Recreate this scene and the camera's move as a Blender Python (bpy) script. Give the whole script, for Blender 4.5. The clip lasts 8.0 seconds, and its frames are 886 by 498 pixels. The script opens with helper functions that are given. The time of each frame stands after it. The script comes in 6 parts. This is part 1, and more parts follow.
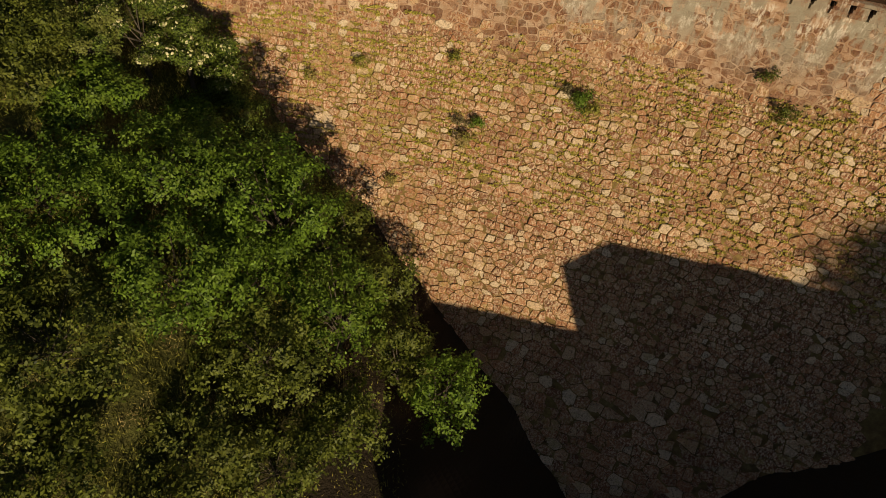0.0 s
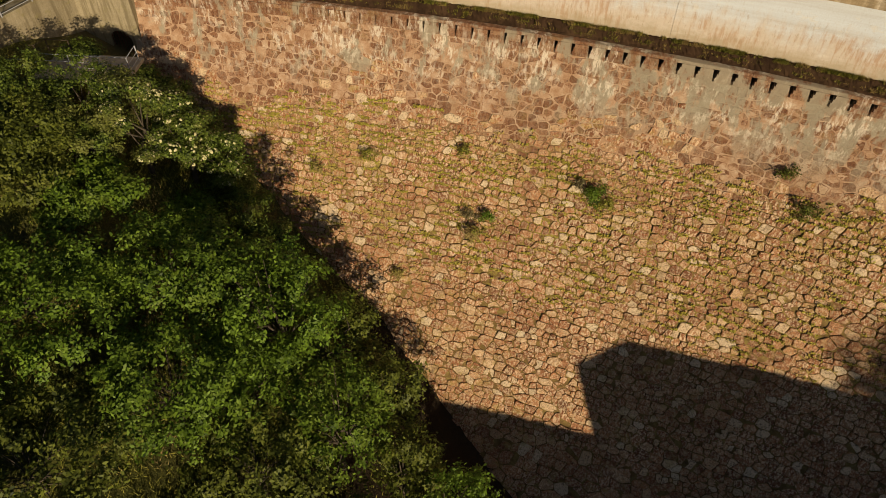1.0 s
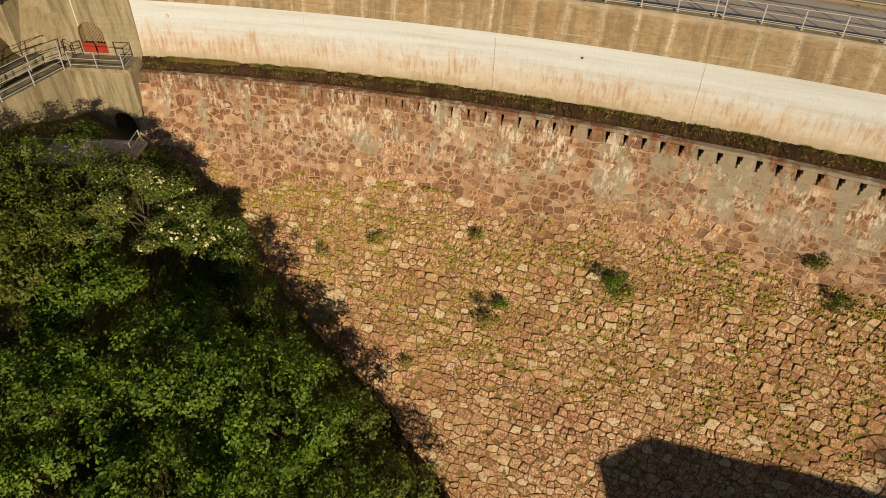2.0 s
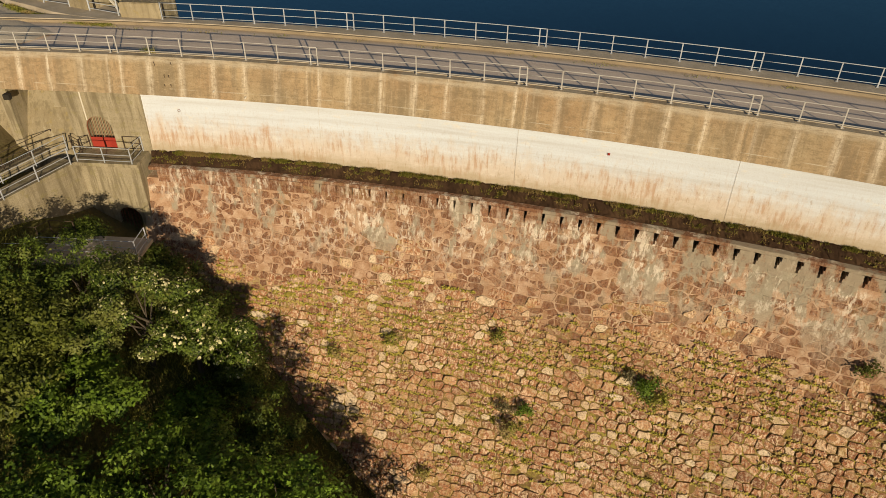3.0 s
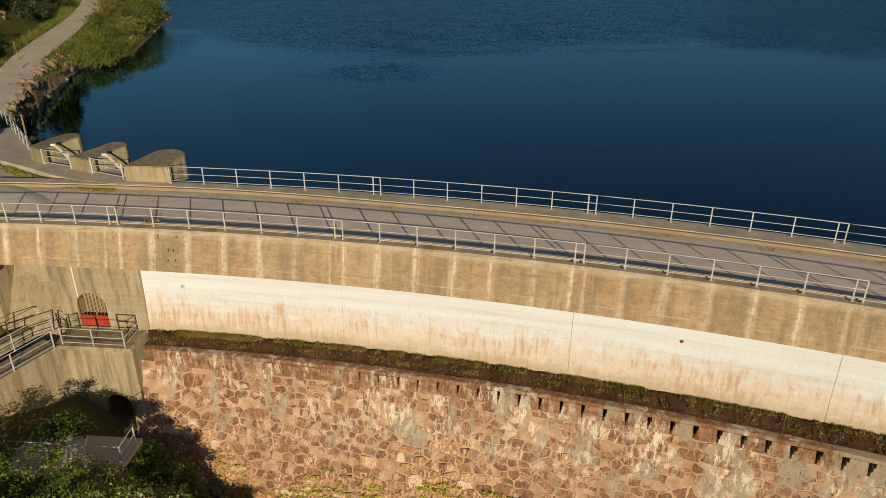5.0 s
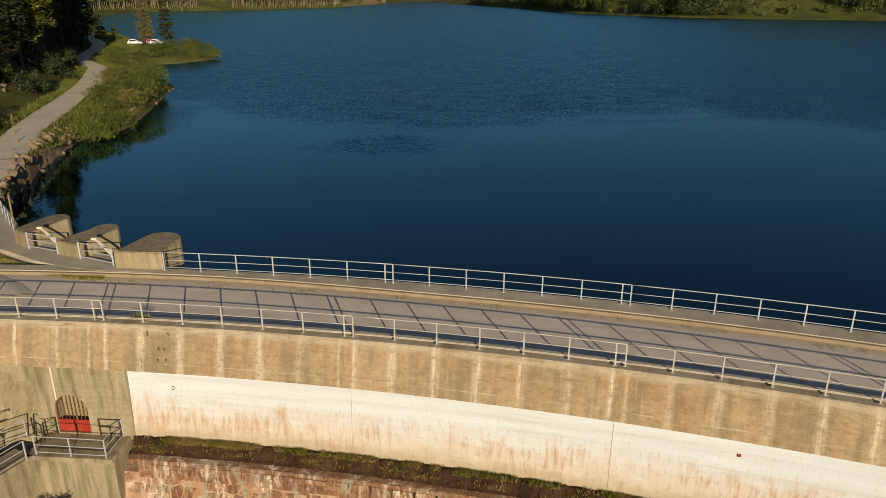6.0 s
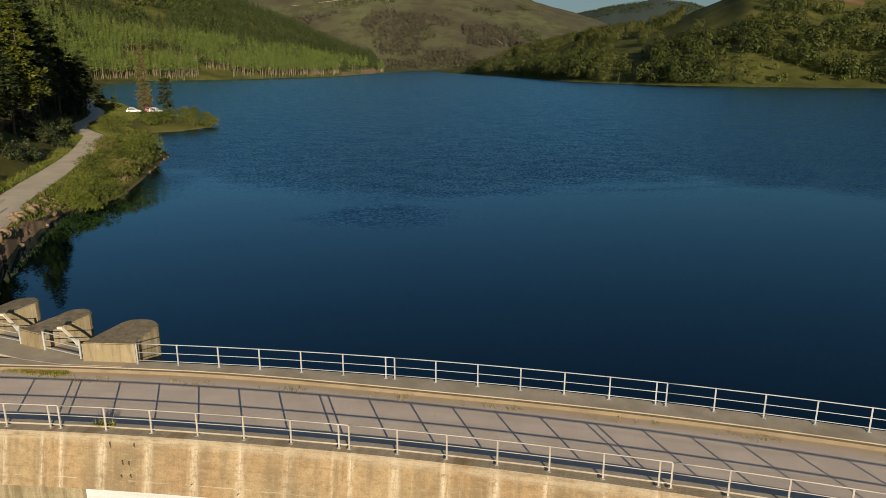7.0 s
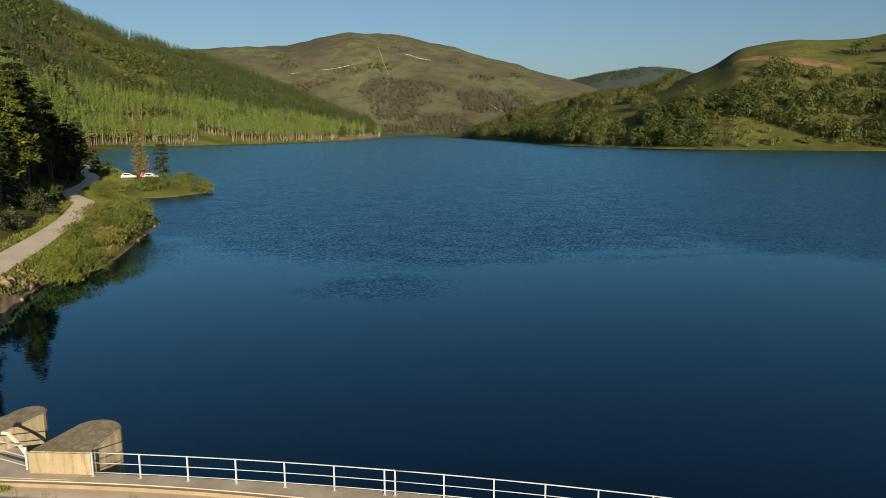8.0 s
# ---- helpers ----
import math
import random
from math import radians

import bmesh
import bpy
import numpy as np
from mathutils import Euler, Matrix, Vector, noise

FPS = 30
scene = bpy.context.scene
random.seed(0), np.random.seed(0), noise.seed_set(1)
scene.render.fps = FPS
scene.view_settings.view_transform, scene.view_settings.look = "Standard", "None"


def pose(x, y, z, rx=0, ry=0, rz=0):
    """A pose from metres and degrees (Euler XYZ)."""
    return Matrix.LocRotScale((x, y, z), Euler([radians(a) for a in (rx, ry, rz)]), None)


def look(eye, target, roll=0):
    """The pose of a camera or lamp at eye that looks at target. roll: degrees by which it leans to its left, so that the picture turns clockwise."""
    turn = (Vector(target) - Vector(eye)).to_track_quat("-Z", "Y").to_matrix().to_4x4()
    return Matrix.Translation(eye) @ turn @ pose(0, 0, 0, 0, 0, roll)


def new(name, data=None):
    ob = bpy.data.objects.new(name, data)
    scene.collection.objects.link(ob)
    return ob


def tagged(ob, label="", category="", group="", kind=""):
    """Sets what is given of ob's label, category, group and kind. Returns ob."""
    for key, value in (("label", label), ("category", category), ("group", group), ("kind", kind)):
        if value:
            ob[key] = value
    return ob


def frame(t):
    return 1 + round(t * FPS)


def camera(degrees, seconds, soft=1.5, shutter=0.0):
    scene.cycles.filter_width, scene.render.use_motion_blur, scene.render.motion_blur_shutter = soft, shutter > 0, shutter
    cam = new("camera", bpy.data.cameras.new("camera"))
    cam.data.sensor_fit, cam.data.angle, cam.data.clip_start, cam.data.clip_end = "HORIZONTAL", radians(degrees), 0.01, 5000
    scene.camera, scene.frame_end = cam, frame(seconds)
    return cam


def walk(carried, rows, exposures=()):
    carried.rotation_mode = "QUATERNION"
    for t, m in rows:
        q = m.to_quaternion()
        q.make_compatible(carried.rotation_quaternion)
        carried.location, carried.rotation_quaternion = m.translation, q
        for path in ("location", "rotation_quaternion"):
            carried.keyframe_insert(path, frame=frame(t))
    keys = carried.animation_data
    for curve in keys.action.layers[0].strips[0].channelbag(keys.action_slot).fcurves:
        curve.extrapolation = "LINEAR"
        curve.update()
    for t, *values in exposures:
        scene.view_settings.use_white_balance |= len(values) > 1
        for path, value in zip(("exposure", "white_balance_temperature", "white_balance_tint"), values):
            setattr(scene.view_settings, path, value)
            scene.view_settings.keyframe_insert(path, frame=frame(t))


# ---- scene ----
cam = camera(64.9, 8.0, 0.8)
PATH = [
    (0, (-0.886, 2.548, 15.071), (-0.953, 3.802, 13.515), 1.4),
    (0.5, (-1.116, 3.959, 15.102), (-1.197, 5.284, 13.606), 1.1),
    (1, (-1.41, 5.468, 15.121), (-1.501, 6.859, 13.687), 0.9),
    (1.5, (-1.926, 6.977, 15.152), (-2.021, 8.43, 13.781), 0.9),
    (1.7, (-2.149, 7.507, 15.161), (-2.244, 8.977, 13.808), 0.9),
    (2.8, (-3.483, 10.67, 15.093), (-3.595, 12.276, 13.907), 0.7),
    (3, (-3.751, 11.274, 15.096), (-3.867, 12.901, 13.937), 0.6),
    (3.5, (-4.405, 12.845, 15.134), (-4.527, 14.522, 14.05), 0.5),
    (4, (-5.097, 14.455, 15.123), (-5.223, 16.177, 14.115), 0.4),
    (4.5, (-5.707, 16.043, 15.132), (-5.837, 17.807, 14.198), 0.3),
    (6, (-7.785, 21.441, 15.128), (-7.917, 23.314, 14.441), 0.1),
    (6.5, (-8.242, 23.402, 15.068), (-8.372, 25.304, 14.465), 0.0),
    (7, (-8.612, 25.564, 15.028), (-8.739, 27.492, 14.514), -0.0),
    (7.5, (-8.999, 27.846, 15.043), (-9.124, 29.796, 14.615), -0.1),
    (8, (-9.389, 30.151, 15.068), (-9.509, 32.118, 14.727), -0.2),
]
EXPOSURE = 0.05
walk(cam, [(t, look(eye, target, roll)) for t, eye, target, roll in PATH], [
    (0, EXPOSURE - 0.25, 6900, 10), (1.5, EXPOSURE - 0.15, 6850, 10), (3.5, EXPOSURE - 0.0, 6560, 10), (5, EXPOSURE + 0.03, 6450, 10),
    (6.5, EXPOSURE + 0.12, 6350, 10), (7.2, EXPOSURE + 0.33, 6350, 10), (8, EXPOSURE + 0.8, 6350, 10)])

# ---- world and sun ----
SUN_AZIMUTH, SUN_HEIGHT = 157.8, 13.2        # degrees clockwise from +y, and above the horizon
world = bpy.data.worlds.new("sky")
scene.world = world
world.use_nodes = True
sky = world.node_tree.nodes.new("ShaderNodeTexSky")
sky.sky_type, sky.sun_disc = "NISHITA", False
sky.sun_elevation, sky.sun_rotation = radians(SUN_HEIGHT), radians(SUN_AZIMUTH)
sky.air_density, sky.dust_density, sky.ozone_density = 1.0, 1.3, 3.2
background = world.node_tree.nodes["Background"]
background.inputs["Strength"].default_value = 0.055
world.node_tree.links.new(sky.outputs[0], background.inputs["Color"])
sun_data = bpy.data.lights.new("sun", "SUN")
sun_data.energy, sun_data.angle, sun_data.color = 5.0, radians(0.53), (1.0, 0.845, 0.615)
sun = new("sun", sun_data)
sun_way = Vector((math.sin(radians(SUN_AZIMUTH)) * math.cos(radians(SUN_HEIGHT)),
                  math.cos(radians(SUN_AZIMUTH)) * math.cos(radians(SUN_HEIGHT)), math.sin(radians(SUN_HEIGHT))))
sun.matrix_world = look(sun_way * 60, (0, 0, 0))

# ---- node helpers ----
def node(nt, kind, inputs=None, **props):
    n = nt.nodes.new(kind)
    if "operation" in props:
        n.operation = props["operation"]
        if kind == "ShaderNodeMath":
            n.use_clamp = props["use_clamp"]
    if "data_type" in props:
        n.data_type, n.blend_type = props["data_type"], props["blend_type"]
    if "interpolation_type" in props:
        n.interpolation_type = props["interpolation_type"]
    if "noise_dimensions" in props:
        n.noise_dimensions = props["noise_dimensions"]
    for key, value in (inputs or {}).items():
        if isinstance(value, bpy.types.NodeSocket):
            nt.links.new(value, n.inputs[key])
        else:
            n.inputs[key].default_value = value
    return n


def rgb(c):
    return (*c, 1.0) if len(c) == 3 else c


def fbm(nt, vec, scale, detail=6.0, rough=0.55, distort=0.0):
    return node(nt, "ShaderNodeTexNoise", {"Vector": vec, "Scale": scale, "Detail": detail, "Roughness": rough, "Distortion": distort}).outputs["Fac"]


def stretch(nt, vec, s):
    return node(nt, "ShaderNodeMapping", {"Vector": vec, "Scale": s}).outputs[0]


def calc(nt, op, a, b=0.5, clamp=False):
    return node(nt, "ShaderNodeMath", {0: a, 1: b}, operation=op, use_clamp=clamp).outputs[0]


def vector(nt, op, a, b=(0.0, 0.0, 0.0)):
    n = node(nt, "ShaderNodeVectorMath", {0: a}, operation=op)
    slot = "Scale" if op == "SCALE" else 1
    if isinstance(b, bpy.types.NodeSocket):
        nt.links.new(b, n.inputs[slot])
    else:
        n.inputs[slot].default_value = b
    return n.outputs["Value" if op == "LENGTH" else 0]


def span(nt, value, lo, hi, to0=0.0, to1=1.0):
    return node(nt, "ShaderNodeMapRange", {"Value": value, "From Min": lo, "From Max": hi, "To Min": to0, "To Max": to1}, interpolation_type="SMOOTHSTEP").outputs[0]


def blend(nt, fac, a, b, how="MIX"):
    n = node(nt, "ShaderNodeMix", data_type="RGBA", blend_type=how)
    for i, v in ((0, fac), (6, a), (7, b)):
        if isinstance(v, bpy.types.NodeSocket):
            nt.links.new(v, n.inputs[i])
        else:
            n.inputs[i].default_value = rgb(v) if i else v
    return n.outputs[2]


def steps(nt, fac, stops):
    n = node(nt, "ShaderNodeValToRGB", {"Fac": fac})
    while len(n.color_ramp.elements) < len(stops):
        n.color_ramp.elements.new(0.5)
    for e, (p, c) in zip(n.color_ramp.elements, stops):
        e.position, e.color = p, rgb(c)
    return n.outputs[0]


def relief(nt, height, distance, strength=1.0):
    return node(nt, "ShaderNodeBump", {"Height": height, "Distance": distance, "Strength": strength}).outputs[0]


def start(name, rough=0.85, metal=0.0, specular=0.3):
    m = bpy.data.materials.new(name)
    m.use_nodes = True
    b = m.node_tree.nodes["Principled BSDF"]
    b.inputs["Roughness"].default_value, b.inputs["Metallic"].default_value = rough, metal
    b.inputs["Specular IOR Level"].default_value = specular
    return m, m.node_tree, b


def finish(nt, b, colour, normal=None, rough=None):
    nt.links.new(colour, b.inputs["Base Color"])
    if normal:
        nt.links.new(normal, b.inputs["Normal"])
    if rough:
        nt.links.new(rough, b.inputs["Roughness"])


def place(nt):
    return node(nt, "ShaderNodeNewGeometry").outputs["Position"]


def piece_random(nt):
    """A number from 0 to 1 for each piece, joined or single."""
    a = node(nt, "ShaderNodeObjectInfo").outputs["Random"]
    b = node(nt, "ShaderNodeNewGeometry").outputs["Random Per Island"]
    return calc(nt, "FRACT", calc(nt, "ADD", a, b), 0.0)


# ---- materials ----
def plain(name, dark, light, scale=3.0, rough=0.85, bump=0.004, metal=0.0, specular=0.3):
    m, nt, b = start(name, rough, metal, specular)
    p = place(nt)
    big, fine = fbm(nt, p, scale * 0.22, 4), fbm(nt, p, scale * 6.0, 5, 0.65)
    c = steps(nt, big, [(0.3, dark), (0.7, light)])
    c = blend(nt, span(nt, fine, 0.3, 0.7, 0.0, 0.35), c, [0.6 * v for v in dark])
    finish(nt, b, c, relief(nt, fine, bump), span(nt, big, 0.3, 0.7, rough - 0.06, min(1.0, rough + 0.08)))
    return m


def make_parapet_concrete():
    m, nt, b = start("weathered_tan_concrete", 0.9)
    uv = node(nt, "ShaderNodeUVMap").outputs[0]
    p = place(nt)
    xyz = node(nt, "ShaderNodeSeparateXYZ", {0: uv})
    run, height = xyz.outputs[0], xyz.outputs[1]
    big = fbm(nt, p, 0.35, 5)
    drip = fbm(nt, stretch(nt, uv, (2.6, 0.22, 1.0)), 1.0, 6, 0.6)
    old = fbm(nt, p, 0.09, 3)
    thin = fbm(nt, stretch(nt, uv, (9.0, 0.30, 1.0)), 1.0, 4, 0.6)
    grain = fbm(nt, p, 14.0, 6, 0.7)
    c = steps(nt, big, [(0.3, (0.32, 0.20, 0.10)), (0.5, (0.41, 0.27, 0.142)), (0.7, (0.50, 0.365, 0.205))])
    c = blend(nt, span(nt, old, 0.38, 0.54, 0.10, 0.65), c, (0.34, 0.27, 0.16))
    c = blend(nt, span(nt, drip, 0.42, 0.62, 0.0, 0.55), c, (0.17, 0.135, 0.085))
    # washed, pale runs under every railing post
    wob = calc(nt, "MULTIPLY", calc(nt, "SUBTRACT", fbm(nt, stretch(nt, uv, (0.9, 0.25, 1.0)), 1.0, 3), 0.5), 0.16)
    cell = calc(nt, "SUBTRACT", calc(nt, "FRACT", calc(nt, "ADD", run, wob), 0.0), 0.5)
    near_post = calc(nt, "ABSOLUTE", cell, 0.0)
    number = calc(nt, "FLOOR", calc(nt, "ADD", run, wob), 0.0)
    vary = node(nt, "ShaderNodeTexWhiteNoise", {"W": number}, noise_dimensions="1D").outputs[0]
    wide = span(nt, calc(nt, "SUBTRACT", near_post, calc(nt, "MULTIPLY", vary, 0.05)), 0.31, 0.45)
    reach = span(nt, height, -2.6, -0.2, 0.75, 1.0)
    run_mask = calc(nt, "MULTIPLY", calc(nt, "MULTIPLY", wide, reach), span(nt, vary, 0.0, 0.9, 0.22, 0.85))
    run_mask = calc(nt, "MULTIPLY", run_mask, span(nt, fbm(nt, stretch(nt, uv, (14.0, 0.7, 1.0)), 1.0, 6, 0.7), 0.32, 0.58, 0.05, 1.0))
    c = blend(nt, run_mask, c, (0.72, 0.62, 0.47))
    c = blend(nt, span(nt, thin, 0.55, 0.75, 0.0, 0.4), c, (0.56, 0.46, 0.31))
    # darker lichen along the top edge
    edge = calc(nt, "MULTIPLY", span(nt, height, -0.35, 0.12), span(nt, fbm(nt, p, 2.2, 6), 0.35, 0.65))
    c = blend(nt, calc(nt, "MULTIPLY", edge, 0.6), c, (0.34, 0.30, 0.22))
    c = blend(nt, span(nt, fbm(nt, p, 2.6, 7, 0.7), 0.50, 0.66, 0.0, 0.5), c, (0.21, 0.155, 0.085))
    line = calc(nt, "ABSOLUTE", calc(nt, "ADD", height, calc(nt, "ADD", 1.62, calc(nt, "MULTIPLY", calc(nt, "SUBTRACT", fbm(nt, stretch(nt, uv, (1.5, 0.0, 0.0)), 1.0, 4), 0.5), 0.10))), 0.0)
    crack = calc(nt, "MULTIPLY", span(nt, line, 0.030, 0.010), span(nt, fbm(nt, stretch(nt, uv, (0.8, 0.0, 0.0)), 1.0, 3), 0.46, 0.56))
    c = blend(nt, calc(nt, "MULTIPLY", crack, 0.6), c, (0.58, 0.52, 0.40))
    mottle = fbm(nt, stretch(nt, uv, (2.2, 2.6, 1.0)), 1.6, 8, 0.78)
    c = blend(nt, span(nt, mottle, 0.50, 0.62, 0.0, 0.5), c, (0.20, 0.15, 0.085))
    c = blend(nt, span(nt, mottle, 0.47, 0.38, 0.0, 0.4), c, (0.47, 0.37, 0.235))
    rim = calc(nt, "MULTIPLY", span(nt, height, -0.28, -0.02), span(nt, fbm(nt, stretch(nt, uv, (1.2, 5.0, 1.0)), 1.0, 6, 0.7), 0.34, 0.58))
    c = blend(nt, calc(nt, "MULTIPLY", rim, 0.6), c, (0.52, 0.44, 0.32))
    c = blend(nt, span(nt, grain, 0.46, 0.70, 0.0, 0.45), c, (0.17, 0.12, 0.066))
    seam = fbm(nt, stretch(nt, uv, (0.3, 7.0, 1.0)), 1.0, 5, 0.65)
    c = blend(nt, span(nt, seam, 0.56, 0.68, 0.0, 0.35), c, (0.19, 0.14, 0.08))
    finish(nt, b, c, relief(nt, calc(nt, "ADD", grain, big), 0.018))
    return m


def make_stained_concrete():
    """Board-marked grey concrete with dark runs, pale patches and a yellow algae tinge."""
    m, nt, b = start("grey_board_marked_concrete", 0.9)
    p = place(nt)
    big, blot = fbm(nt, p, 0.4, 5), fbm(nt, p, 1.7, 7, 0.68)
    runs = fbm(nt, stretch(nt, p, (1.7, 1.7, 0.16)), 1.3, 7, 0.66)
    board = fbm(nt, stretch(nt, p, (0.15, 0.15, 5.0)), 1.0, 4, 0.6)
    grain = fbm(nt, p, 15.0, 6, 0.7)
    c = steps(nt, big, [(0.3, (0.25, 0.205, 0.125)), (0.7, (0.36, 0.30, 0.19))])
    c = blend(nt, span(nt, board, 0.4, 0.65, 0.0, 0.3), c, (0.40, 0.34, 0.23))
    c = blend(nt, span(nt, runs, 0.45, 0.62, 0.0, 0.7), c, (0.14, 0.11, 0.06))
    c = blend(nt, span(nt, runs, 0.42, 0.32, 0.0, 0.5), c, (0.46, 0.40, 0.28))
    c = blend(nt, span(nt, blot, 0.52, 0.66, 0.0, 0.5), c, (0.25, 0.21, 0.085))
    c = blend(nt, span(nt, grain, 0.45, 0.72, 0.0, 0.45), c, (0.12, 0.095, 0.06))
    finish(nt, b, c, relief(nt, calc(nt, "ADD", grain, board), 0.02))
    return m


def make_pier_concrete():
    """Old rough concrete, yellowed by lichen, with dark crusts on what lies open to the rain."""
    m, nt, b = start("weathered_pier_concrete", 0.92)
    p = place(nt)
    big, blot, grain = fbm(nt, p, 0.5, 5), fbm(nt, p, 1.9, 7, 0.7), fbm(nt, p, 16.0, 6, 0.72)
    runs = fbm(nt, stretch(nt, p, (2.2, 2.2, 0.25)), 1.2, 6, 0.66)
    up = node(nt, "ShaderNodeSeparateXYZ", {0: node(nt, "ShaderNodeNewGeometry").outputs["True Normal"]}).outputs[2]
    c = steps(nt, big, [(0.3, (0.27, 0.215, 0.125)), (0.7, (0.39, 0.325, 0.205))])
    c = blend(nt, span(nt, runs, 0.47, 0.60, 0.0, 0.55), c, (0.17, 0.135, 0.075))
    c = blend(nt, span(nt, runs, 0.42, 0.32, 0.0, 0.45), c, (0.50, 0.44, 0.31))
    c = blend(nt, span(nt, blot, 0.54, 0.64, 0.0, 0.5), c, (0.33, 0.25, 0.085))
    crust = calc(nt, "MULTIPLY", span(nt, up, 0.5, 0.9), span(nt, fbm(nt, p, 3.0, 7, 0.72), 0.40, 0.60, 0.05, 0.6))
    c = blend(nt, crust, c, (0.145, 0.118, 0.085))
    c = blend(nt, span(nt, grain, 0.45, 0.72, 0.0, 0.4), c, (0.13, 0.105, 0.065))
    finish(nt, b, c, relief(nt, calc(nt, "ADD", grain, blot), 0.03))
    return m


def make_limewash():
    m, nt, b = start("stained_limewash", 0.85)
    uv = node(nt, "ShaderNodeUVMap").outputs[0]
    p = place(nt)
    height = node(nt, "ShaderNodeSeparateXYZ", {0: uv}).outputs[1]
    big = fbm(nt, stretch(nt, uv, (0.22, 0.5, 1.0)), 1.0, 6, 0.6)
    band = fbm(nt, stretch(nt, uv, (0.10, 2.4, 1.0)), 1.0, 7, 0.65)
    drip = fbm(nt, stretch(nt, uv, (1.5, 0.30, 1.0)), 1.0, 7, 0.66)
    thin = fbm(nt, stretch(nt, uv, (4.0, 0.55, 1.0)), 1.0, 6, 0.66)
    blot = fbm(nt, stretch(nt, uv, (0.9, 1.6, 1.0)), 1.0, 7, 0.68)
    grain = fbm(nt, p, 11.0, 6, 0.7)
    c = steps(nt, band, [(0.3, (0.52, 0.525, 0.515)), (0.45, (0.59, 0.615, 0.635)), (0.65, (0.64, 0.685, 0.72))])
    edge = calc(nt, "ADD", height, calc(nt, "MULTIPLY", calc(nt, "SUBTRACT", calc(nt, "ADD", drip, blot), 1.0), 2.6))
    c = blend(nt, span(nt, edge, -3.4, -5.4, 0.0, 0.8), c, (0.60, 0.485, 0.36))
    tint = calc(nt, "MULTIPLY", span(nt, edge, -3.7, -4.9), span(nt, calc(nt, "ADD", calc(nt, "MULTIPLY", thin, 0.6), calc(nt, "MULTIPLY", big, 0.4)), 0.48, 0.62))
    c = blend(nt, calc(nt, "MULTIPLY", tint, 0.75), c, (0.44, 0.255, 0.14))
    pale = calc(nt, "MULTIPLY", span(nt, blot, 0.56, 0.68), span(nt, height, -6.2, -4.5, 0.4, 0.8))
    c = blend(nt, calc(nt, "MULTIPLY", pale, 0.6), c, (0.70, 0.64, 0.53))
    foot = calc(nt, "ADD", height, calc(nt, "MULTIPLY", calc(nt, "SUBTRACT", blot, 0.5), 1.8))
    c = blend(nt, span(nt, foot, -5.2, -6.1, 0.0, 0.7), c, (0.38, 0.30, 0.18))
    fleck = calc(nt, "MULTIPLY", span(nt, fbm(nt, stretch(nt, uv, (7.0, 1.4, 1.0)), 1.0, 7, 0.75), 0.54, 0.66), span(nt, height, -2.4, -4.6))
    c = blend(nt, calc(nt, "MULTIPLY", fleck, 0.55), c, (0.36, 0.25, 0.15))
    c = blend(nt, span(nt, grain, 0.45, 0.72, 0.0, 0.18), c, (0.34, 0.29, 0.22))
    finish(nt, b, c, relief(nt, calc(nt, "ADD", grain, band), 0.016))
    return m


def smears(nt, p, c, share):
    """Grey cement wash and white lime runs over the upper wall."""
    xyz = node(nt, "ShaderNodeSeparateXYZ", {0: p})
    z = xyz.outputs[2]
    more = span(nt, xyz.outputs[0], -12.0, 14.0, -0.03, 0.055)
    wash = calc(nt, "MULTIPLY", span(nt, calc(nt, "ADD", more, fbm(nt, stretch(nt, p, (0.9, 0.9, 0.34)), 1.0, 8, 0.68)), 0.49, 0.58), span(nt, z, -13.0, -9.5))
    c = blend(nt, calc(nt, "MULTIPLY", wash, share), c, (0.37, 0.325, 0.235))
    lime = span(nt, fbm(nt, stretch(nt, p, (3.4, 3.4, 0.75)), 1.1, 7, 0.74), 0.49, 0.57)
    lime = calc(nt, "MULTIPLY", lime, span(nt, fbm(nt, p, 0.45, 6, 0.6), 0.46, 0.62))
    lime = calc(nt, "MULTIPLY", lime, span(nt, z, -13.0, -8.5))
    return blend(nt, calc(nt, "MULTIPLY", lime, share), c, (0.78, 0.68, 0.54))


